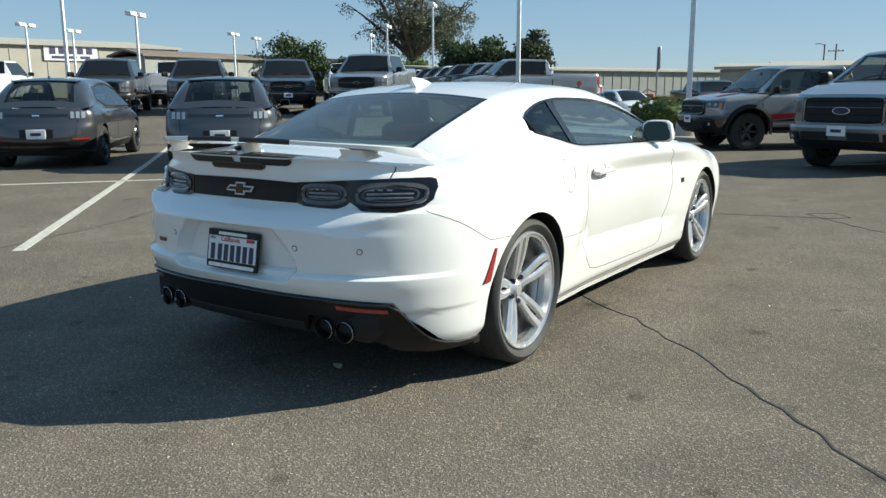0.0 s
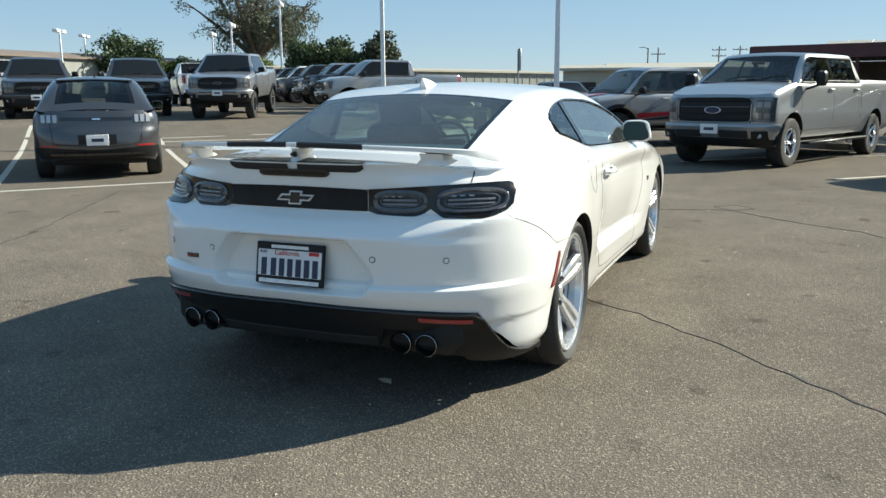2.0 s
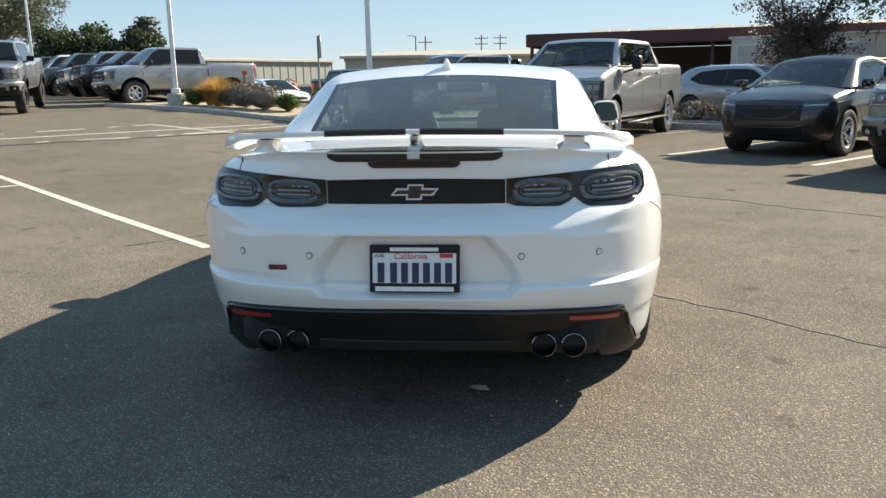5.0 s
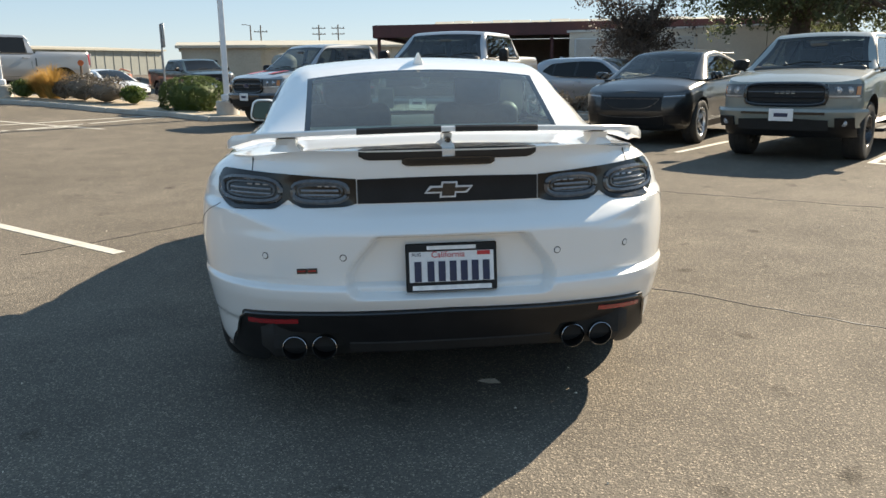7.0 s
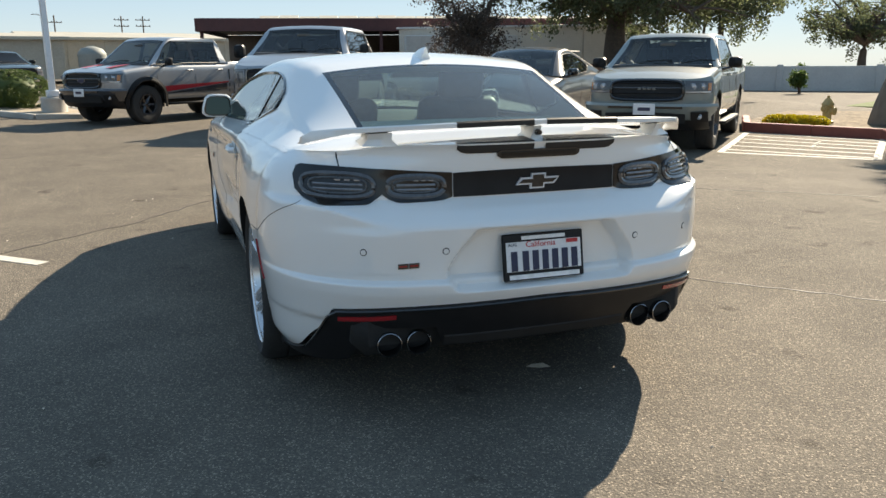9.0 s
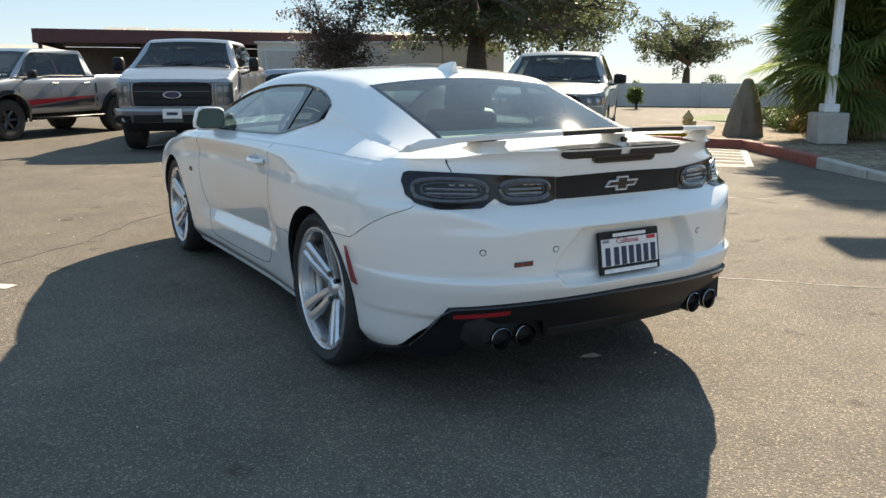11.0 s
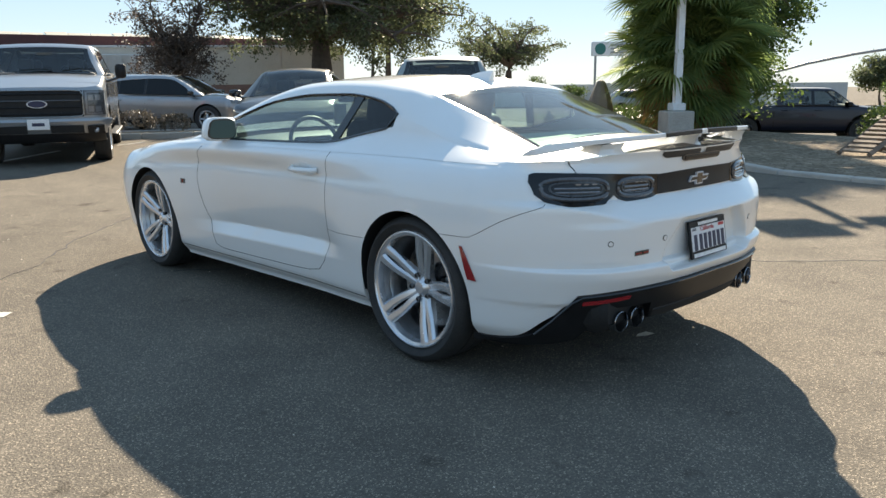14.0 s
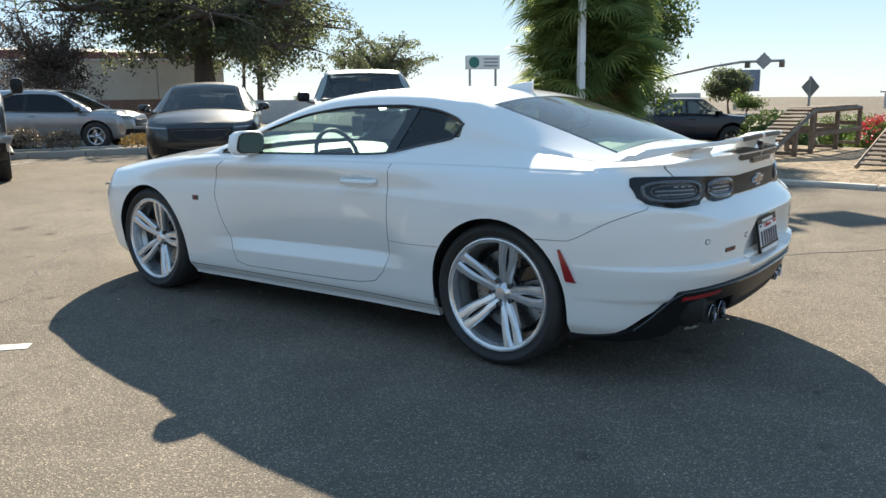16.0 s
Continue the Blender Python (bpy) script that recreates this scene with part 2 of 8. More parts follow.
# ---- mesh helpers ----
def spl(*pts):
    """A smooth curve (monotone cubic) through (x, value) pairs, flat beyond its ends."""
    xs, ys = [p[0] for p in pts], [p[1] for p in pts]
    n = len(xs)
    d = [(ys[i + 1] - ys[i]) / (xs[i + 1] - xs[i]) for i in range(n - 1)]
    m = [d[0]] + [0 if d[i - 1] * d[i] <= 0 else 2 * d[i - 1] * d[i] / (d[i - 1] + d[i]) for i in range(1, n - 1)] + [d[-1]]

    def f(x):
        if x <= xs[0]:
            return ys[0]
        if x >= xs[-1]:
            return ys[-1]
        i = max(k for k in range(n - 1) if xs[k] <= x)
        h = xs[i + 1] - xs[i]
        t = (x - xs[i]) / h
        return ys[i] * (1 + 2 * t) * (1 - t) ** 2 + m[i] * h * t * (1 - t) ** 2 + ys[i + 1] * t * t * (3 - 2 * t) + m[i + 1] * h * t * t * (t - 1)
    return f


def smooth01(a, b, x):
    t = min(1, max(0, (x - a) / (b - a)))
    return t * t * (3 - 2 * t)


def put(name, verts, faces, mat, parent=None, label="", flat=False, angle=38, mats=None, index=None):
    me = bpy.data.meshes.new(name)
    me.from_pydata([tuple(v) for v in verts], [], faces)
    for k in mats or [mat]:
        me.materials.append(k)
    if index:
        me.polygons.foreach_set("material_index", index)
    if not flat:
        me.shade_smooth()
        me.set_sharp_from_angle(angle=radians(angle))
    me.update()
    ob = new(name, me)
    if parent:
        ob.parent = parent
    if label:
        tagged(ob, label)
    return ob


def part(name, bm, mat, parent, label="", angle=38, flat=False):
    me = bpy.data.meshes.new(name)
    bmesh.ops.recalc_face_normals(bm, faces=bm.faces)
    bm.to_mesh(me)
    bm.free()
    me.materials.append(mat)
    if not flat:
        me.shade_smooth()
        me.set_sharp_from_angle(angle=radians(angle))
    ob = new(name, me)
    if parent:
        ob.parent = parent
    if label:
        tagged(ob, label)
    return ob


def thing(name, label, category, at=None, group="", kind=""):
    e = new(name)
    e.empty_display_size = 0.2
    if at is not None:
        e.matrix_world = at
    return tagged(e, label, category, group, kind)


def grid_faces(nr, nc, base=0, flip=False, wrap=False):
    out = []
    for i in range(nr - 1):
        for j in range(nc if wrap else nc - 1):
            k = (j + 1) % nc
            q = (base + i * nc + j, base + i * nc + k, base + (i + 1) * nc + k, base + (i + 1) * nc + j)
            out.append(q[::-1] if flip else q)
    return out


def add_box(bm, size, m=None, bevel=0.0, seg=1):
    """A box of that size, centred, moved by m, with rounded edges."""
    g = bmesh.ops.create_cube(bm, size=1.0)
    vs = g["verts"]
    bmesh.ops.scale(bm, vec=size, verts=vs)
    if bevel:
        es = list({e for v in vs for e in v.link_edges})
        r = bmesh.ops.bevel(bm, geom=es, offset=bevel, segments=seg, affect="EDGES", profile=0.5)
        vs = list({v for f in r["faces"] for v in f.verts} | {v for v in vs if v.is_valid})
    if m is not None:
        bmesh.ops.transform(bm, matrix=m, verts=vs)
    return vs


def box(name, size, m, mat, parent=None, bevel=0.0, label="", seg=1):
    bm = bmesh.new()
    add_box(bm, size, m, bevel, seg)
    return part(name, bm, mat, parent, label)


def add_lathe(bm, profile, n=32, axis="X", m=None):
    """Turns (radius, along) pairs about an axis."""
    vs = []
    for r, a in profile:
        for k in range(n):
            c, s = math.cos(2 * math.pi * k / n) * r, math.sin(2 * math.pi * k / n) * r
            p = (a, c, s) if axis == "X" else (c, s, a) if axis == "Z" else (s, a, c)
            vs.append(bm.verts.new(p))
    for i in range(len(profile) - 1):
        for k in range(n):
            q = (vs[i * n + k], vs[i * n + (k + 1) % n], vs[(i + 1) * n + (k + 1) % n], vs[(i + 1) * n + k])
            bm.faces.new(q)
    bmesh.ops.remove_doubles(bm, verts=vs, dist=1e-5)
    if m is not None:
        bmesh.ops.transform(bm, matrix=m, verts=[v for v in vs if v.is_valid])


def lathe(name, profile, mat, parent=None, n=32, axis="X", m=None, label="", angle=38):
    bm = bmesh.new()
    add_lathe(bm, profile, n, axis, m)
    return part(name, bm, mat, parent, label, angle)


def add_tube(bm, pts, r, n=6, closed=False, cap=True):
    """A tube of radius r (or a function of 0..1) along points."""
    pts = [Vector(p) for p in pts]
    rings = []
    k = len(pts)
    up = Vector((0, 0, 1))
    for i, p in enumerate(pts):
        a = pts[(i - 1) % k] if closed or i else p
        b = pts[(i + 1) % k] if closed or i < k - 1 else p
        d = (b - a).normalized()
        s = d.cross(up if abs(d.z) < 0.95 else Vector((1, 0, 0))).normalized()
        u = s.cross(d)
        rr = r(i / (k - 1)) if callable(r) else r
        rings.append([bm.verts.new(p + (s * math.cos(2 * math.pi * j / n) + u * math.sin(2 * math.pi * j / n)) * rr) for j in range(n)])
    for i in range(k if closed else k - 1):
        a, b = rings[i], rings[(i + 1) % k]
        for j in range(n):
            bm.faces.new((a[j], a[(j + 1) % n], b[(j + 1) % n], b[j]))
    if cap and not closed:
        bm.faces.new(rings[0])
        bm.faces.new(rings[-1])


def tube(name, pts, r, mat, parent=None, n=6, closed=False, label=""):
    bm = bmesh.new()
    add_tube(bm, pts, r, n, closed)
    return part(name, bm, mat, parent, label)


# ---- a vehicle's shell ----
class Shell:
    """A car body from a few curves: rings from sill to shoulder, a deck over them and a cabin. y runs to the front, the rear axle stands at y = 0."""

    def __init__(self, z0, zs, wy, wh, yr, yf, zc, ycr, ycf, arches, pr=3.0, pf=3.0, nv=30, du=0.04, dy=0.07, rec=None, dent=None, lift=None, hole=None, keys=(), warp=None):
        self.z0, self.zs, self.wy, self.wh, self.yr, self.yf, self.zc = z0, zs, wy, wh, yr, yf, zc
        self.ycr, self.ycf, self.arches, self.pr, self.pf, self.nv, self.du, self.dy = ycr, ycf, arches, pr, pf, nv, du, dy
        self.keys = keys
        self.warp = warp or (lambda x, z: z)
        self.rec = rec or (lambda x, z: 0.0)
        self.dent = dent or (lambda y, z: 0.0)
        self.lift = lift or (lambda x, y, xs: None)
        self.hole = hole or (lambda x, y: False)

    def half(self, y, z):
        h = min(1, max(0, (z - self.z0(y)) / (self.zs(y) - self.z0(y))))
        return self.wy(y) * self.wh(h) - self.dent(y, z)

    def rear(self, x, z):
        u = min(0.9995, abs(x) / self.half(self.ycr, z))
        e = self.yr(self.warp(x, z))
        return e + (self.ycr - e) * (1 - math.sqrt(1 - u ** self.pr)) + self.rec(x, z)

    def front(self, x, z):
        u = min(0.9995, abs(x) / self.half(self.ycf, z))
        return self.yf(z) - (self.yf(z) - self.ycf) * (1 - math.sqrt(1 - u ** self.pf))

    def end(self, x, z, front, off=0.0):
        f = self.front if front else self.rear
        e = 0.004
        y, dx, dz = f(x, z), (f(x + e, z) - f(x - e, z)) / (2 * e), (f(x, z + e) - f(x, z - e)) / (2 * e)
        n = Vector((-dx, 1, -dz)) if front else Vector((dx, -1, dz))
        return Vector((x, y, z)) + n.normalized() * off

    def side(self, y, z, s=1, off=0.0):
        e = 0.004
        dy, dz = (self.half(y + e, z) - self.half(y - e, z)) / (2 * e), (self.half(y, z + e) - self.half(y, z - e)) / (2 * e)
        p = Vector((self.half(y, z), y, z)) + Vector((1, -dy, -dz)).normalized() * off
        return Vector((p.x * s, p.y, p.z))

    def skin(self, y, z, s=1, off=0.0):
        """A point of the flank, also where it turns into the rear corner."""
        if y >= self.ycr:
            return self.side(y, z, s, off)
        g = (y - self.yr(z)) / (self.ycr - self.yr(z))
        u = (1 - (1 - max(0.0, g)) ** 2) ** (1 / self.pr)
        return self.end(s * u * self.half(self.ycr, z) * 0.9999, z, False, off)

    def columns(self):
        cut = 0.9
        us = [i * self.du for i in range(int(cut / self.du) + 1)]

        def tail(p):
            t0 = math.asin(us[-1] ** (p / 2))
            return [math.sin(t0 + (math.pi / 2 - t0) * k / 9) ** (2 / p) for k in range(1, 10)]
        cols = [("r", u) for u in us + tail(self.pr)]
        ys, y = [], self.ycr + self.dy
        while y < self.ycf - 0.02:
            if all(abs(y - a[0]) > a[2] + 0.015 for a in self.arches):
                ys.append((y, None))
            y += self.dy
        for a in self.arches:
            ys.append((a[0] - a[2] - 0.003, None))
            ys += [(a[0] - a[2] * math.cos(math.pi * k / 26), a) for k in range(27)]
            ys.append((a[0] + a[2] + 0.003, None))
        cols += [("s", y, a) for y, a in sorted(ys, key=lambda q: q[0])]
        cols += [("f", u) for u in (us + tail(self.pf))[::-1]]
        return cols

    def heights(self, lo, hi):
        """Heights of a column's points; keys are (share, z) at which every column has a point."""
        ks = [(0.0, lo)]
        for i, (f, z) in enumerate(self.keys):
            ks.append((f, max(z, ks[-1][1] + 0.002)))
        ks.append((1.0, max(hi, ks[-1][1] + 0.002)))
        out = []
        for k in range(self.nv + 1):
            f = k / self.nv
            j = max(i for i in range(len(ks) - 1) if ks[i][0] <= f + 1e-9)
            (a, za), (b, zb) = ks[j], ks[j + 1]
            out.append(za + (zb - za) * (f - a) / (b - a))
        return out

    def column(self, c):
        if c[0] == "s":
            y, a = c[1], c[2]
            z0, zs = self.z0(y), self.zs(y)
            lo = z0
            if a:
                lo = max(z0, a[1] + math.sqrt(max(0, a[2] ** 2 - (y - a[0]) ** 2)))
            return [Vector((self.half(y, z), y, z)) for z in self.heights(lo, zs)]
        u = c[1]
        rear = c[0] == "r"
        g = 1 - math.sqrt(max(0, 1 - u ** (self.pr if rear else self.pf)))
        yn = self.yr(0.7) + (self.ycr - self.yr(0.7)) * g if rear else self.yf(0.7) - (self.yf(0.7) - self.ycf) * g
        z0, zs = self.z0(yn), self.zs(yn)
        out = []
        for z in self.heights(z0, zs):
            x = self.half(self.ycr if rear else self.ycf, z) * u
            out.append(Vector((x, (self.rear if rear else self.front)(x, z), z)))
        return out

    def build(self, root, mat, name="body", label="", deck=8):
        cols = [self.column(c) for c in self.columns()]
        n = self.nv + 1
        verts, faces = [], []
        for col in cols:
            verts += col
        faces += grid_faces(len(cols), n)
        base = len(verts)
        for col in cols:
            p = col[-1]
            for k in range(deck + 1):
                x = p.x * (1 - k / deck)
                z = self.lift(x, p.y, p.x)
                if z is None:
                    q = (x / p.x) if p.x > 1e-4 else 1
                    z = p.z + (max(p.z, self.zc(p.y)) - p.z) * (1 - q * q)
                verts.append(Vector((x, p.y, z if k else p.z)))
        for f in grid_faces(len(cols), deck + 1, base):
            c = sum((verts[i] for i in f), Vector()) / 4
            if not self.hole(c.x, c.y):
                faces.append(f)
        nb = len(verts)
        verts += [Vector((-v.x, v.y, v.z)) for v in verts]
        faces += [tuple(i + nb for i in f)[::-1] for f in faces]
        bm = bmesh.new()
        vs = [bm.verts.new(v) for v in verts]
        for f in faces:
            bm.faces.new([vs[i] for i in f])
        bmesh.ops.remove_doubles(bm, verts=bm.verts, dist=0.0004)
        ob = part(name, bm, mat, root, label, angle=32)
        # arch lips and liners
        for a in self.arches:
            for s in (1, -1):
                rows = []
                for k in range(33):
                    t = math.pi * (1.12 * k / 32 - 0.06)
                    y, z = a[0] - a[2] * math.cos(t), a[1] + a[2] * math.sin(t)
                    x = self.half(y, max(z, self.z0(y)))
                    rr = a[2] + 0.012
                    y2, z2 = a[0] - rr * math.cos(t), a[1] + rr * math.sin(t)
                    rows += [Vector((s * (x - 0.001), y, z)), Vector((s * (x - 0.022), y, z)), Vector((s * (x - 0.03), y2, z2)), Vector((s * 0.36, y2, z2)), Vector((s * 0.36, a[0], a[1]))]
                put("wheel_arch_liner", rows, grid_faces(33, 5, flip=s > 0), MATBLACK, root)
        return ob

    def slab(self, name, outer, inner, nc, mat, root, label=""):
        """A piece with thickness from an outer and an inner grid of nc columns."""
        nr = len(outer) // nc
        k = len(outer)
        f = grid_faces(nr, nc) + grid_faces(nr, nc, k, True)
        rim = [j for j in range(nc)] + [i * nc + nc - 1 for i in range(1, nr)] + [(nr - 1) * nc + j for j in range(nc - 2, -1, -1)] + [i * nc for i in range(nr - 2, 0, -1)]
        f += [(rim[i], rim[(i + 1) % len(rim)], rim[(i + 1) % len(rim)] + k, rim[i] + k) for i in range(len(rim))]
        bm = bmesh.new()
        vs = [bm.verts.new(v) for v in outer + inner]
        for q in f:
            try:
                bm.faces.new([vs[i] for i in q])
            except ValueError:
                pass
        bmesh.ops.remove_doubles(bm, verts=bm.verts, dist=0.0002)
        return part(name, bm, mat, root, label)

    def end_patch(self, name, x0, x1, zb, zt, off, mat, root, front=False, nx=16, nz=5, deep=0.03, label=""):
        """A piece laid on the front or rear face between two heights, which may vary with x."""
        b, t = zb if callable(zb) else (lambda x: zb), zt if callable(zt) else (lambda x: zt)
        outer, inner = [], []
        for i in range(nx + 1):
            x = x0 + (x1 - x0) * i / nx
            for j in range(nz + 1):
                z = b(x) + (t(x) - b(x)) * j / nz
                outer.append(self.end(x, z, front, off))
                inner.append(self.end(x, z, front, off - deep))
        return self.slab(name, outer, inner, nz + 1, mat, root, label)

    def side_patch(self, name, y0, y1, zb, zt, off, mat, root, s, ny=10, nz=4, deep=0.03, label=""):
        b, t = zb if callable(zb) else (lambda y: zb), zt if callable(zt) else (lambda y: zt)
        outer, inner = [], []
        for i in range(ny + 1):
            y = y0 + (y1 - y0) * i / ny
            for j in range(nz + 1):
                z = b(y) + (t(y) - b(y)) * j / nz
                outer.append(self.side(y, z, s, off))
                inner.append(self.side(y, z, s, off - deep))
        return self.slab(name, outer, inner, nz + 1, mat, root, label)

    def seam(self, name, pts, root, s=1, r=0.003, mat=None, step=0.05):
        """A panel gap along (y, z) points of the side."""
        line = []
        for (a, b), (c, d) in zip(pts, pts[1:]):
            k = max(1, int(math.hypot(c - a, d - b) / step))
            line += [self.side(a + (c - a) * i / k, b + (d - b) * i / k, s, -r * 0.45) for i in range(k)]
        line.append(self.side(*pts[-1], s, -r * 0.45))
        return tube(name, line, r, mat or MATBLACK, root, 5)


class Cabin:
    """Roof, pillars and glass. Bands across: top, rail, side window, shoulder."""

    def __init__(self, zc, xg, zt, zb, xs, xf, zf, y0, y1, top_marks, windows, dy=0.07, crown=0.035, na=10, nb=5, ncw=4, nd=4):
        self.zc, self.xg, self.zt, self.zb, self.xs, self.xf, self.zf = zc, xg, zt, zb, xs, xf, zf
        self.y0, self.y1, self.top_marks, self.windows = y0, y1, top_marks, windows
        self.dy, self.crown, self.na, self.nb, self.ncw, self.nd = dy, crown, na, nb, ncw, nd
        self.bulge, self.hip, self.frame = lambda y: (0.72, 0.18), None, 0

    def section(self, y):
        zc, xg, zg = self.zc(y), self.xg(y), self.zc(y) - self.crown
        zt, zb = self.zt(y), self.zb(y)
        xt, xb = self.xs(y, zt), self.xs(y, zb)
        xf, zf = self.xf(y), self.zf(y)
        out = []
        for i in range(self.na):
            u = i / self.na
            out.append((xg * u, zc - self.crown * u * u))
        bx, bz = self.bulge(y)
        cx, cz = xg + bx * (xt - xg), zg - bz * (zg - zt)
        for i in range(self.nb):
            u = i / self.nb
            out.append((xg * (1 - u) ** 2 + 2 * cx * u * (1 - u) + xt * u * u, zg * (1 - u) ** 2 + 2 * cz * u * (1 - u) + zt * u * u))
        for i in range(self.ncw):
            z = zt + (zb - zt) * i / self.ncw
            out.append((self.xs(y, z), z))
        ex, ez = xb + 0.35 * (xf - xb), zb + 0.75 * (zf - zb)
        if self.hip:
            # leaves the flank along its own slope, so that no edge shows
            ez = zf + 0.62 * (zb - zf)
            ex = max(xb + 0.02 * (xf - xb), xf + self.hip(y) * (ez - zf))
        for i in range(self.nd + 1):
            u = i / self.nd
            out.append((xb * (1 - u) ** 2 + 2 * ex * u * (1 - u) + xf * u * u, zb * (1 - u) ** 2 + 2 * ez * u * (1 - u) + zf * u * u))
        return out

    def build(self, root, mat, glass, side_glass=None, roof="cabin_shell", rim=GLOSSBLACK, border=0.07, label=""):
        marks = sorted({self.y0, self.y1, *self.top_marks, *[q for w in self.windows for q in w[:2]]})
        ys = []
        for a, b in zip(marks, marks[1:]):
            k = max(1, int(math.ceil((b - a) / self.dy)))
            ys += [a + (b - a) * i / k for i in range(k)]
        ys.append(marks[-1])
        secs = [self.section(y) for y in ys]
        n = len(secs[0])
        ia, ib, ic = self.na, self.na + self.nb, self.na + self.nb + self.ncw
        lo, hi = self.top_marks
        bins = {}
        for s in (1, -1):
            for i in range(len(ys) - 1):
                ym = (ys[i] + ys[i + 1]) / 2
                for j in range(n - 1):
                    q = [(s * secs[a][b][0], ys[a], secs[a][b][1]) for a, b in ((i, j), (i, j + 1), (i + 1, j + 1), (i + 1, j))]
                    if s < 0:
                        q = q[::-1]
                    key = roof
                    if j < ia:
                        if ym < lo:
                            key = "rear_window"
                            if self.frame and (j >= ia - self.frame or ym < self.y0 + 0.09):
                                key = roof
                            elif j >= ia - 1 - self.frame or ym < self.y0 + border or ym > lo - border * 0.6:
                                key = ("rear_window_border", s)
                        elif ym > hi:
                            key = "windscreen"
                            if j >= ia - 1:
                                key = ("windscreen_border", s)
                    elif ib <= j < ic:
                        for w in self.windows:
                            if w[0] < ym < w[1]:
                                key = (w[2], s, w[0])
                    bins.setdefault(key, []).append(q)
        made = []
        for key, quads in bins.items():
            name = key[0] if isinstance(key, tuple) else key
            m = mat if name == roof else glass if name in ("rear_window", "windscreen") else SMOKE if name.endswith(("border", "pillar")) else TINTED if name == "quarter_window" else (side_glass or glass)
            bm = bmesh.new()
            cache = {}
            for q in quads:
                vs = []
                for p in q:
                    kk = tuple(round(c, 4) for c in p)
                    if kk not in cache:
                        cache[kk] = bm.verts.new(p)
                    vs.append(cache[kk])
                vs = list(dict.fromkeys(vs))
                if len(vs) > 2:
                    try:
                        bm.faces.new(vs)
                    except ValueError:
                        pass
            me = bpy.data.meshes.new(name)
            bm.to_mesh(me)
            bm.free()
            me.materials.append(m)
            me.shade_smooth()
            me.set_sharp_from_angle(angle=radians(40))
            ob = new(name, me)
            ob.parent = root
            made.append(ob)
        # a dark rim round each side's glass
        if rim and self.windows:
            a, b = min(w[0] for w in self.windows), max(w[1] for w in self.windows)
            for s in (1, -1):
                k = 40
                up = [(s * (self.xs(y, self.zt(y)) + 0.001), y, self.zt(y)) for y in [a + (b - a) * i / k for i in range(k + 1)]]
                dn = [(s * (self.xs(y, self.zb(y)) + 0.001), y, self.zb(y)) for y in [b - (b - a) * i / k for i in range(k + 1)]]
                tube("window_trim", up + dn[:-1] if self.zt(a) - self.zb(a) > 0.01 else up + dn[1:-1], 0.009, rim, root, 5, True)
        return made


def tyre_profile(r, w, rim):
    """(radius, along) pairs of a tyre's section, shoulders rounded."""
    h = w / 2
    return [(rim, -h * 0.80), (rim + 0.012, -h * 0.92), (rim + (r - rim) * 0.5, -h), (r - 0.022, -h * 0.95), (r - 0.006, -h * 0.82), (r, -h * 0.6), (r, -h * 0.28), (r - 0.007, -h * 0.27), (r - 0.007, -h * 0.22), (r, -h * 0.21),
            (r, h * 0.21), (r - 0.007, h * 0.22), (r - 0.007, h * 0.27), (r, h * 0.28), (r, h * 0.6), (r - 0.006, h * 0.82), (r - 0.022, h * 0.95), (rim + (r - rim) * 0.5, h), (rim + 0.012, h * 0.92), (rim, h * 0.80)]


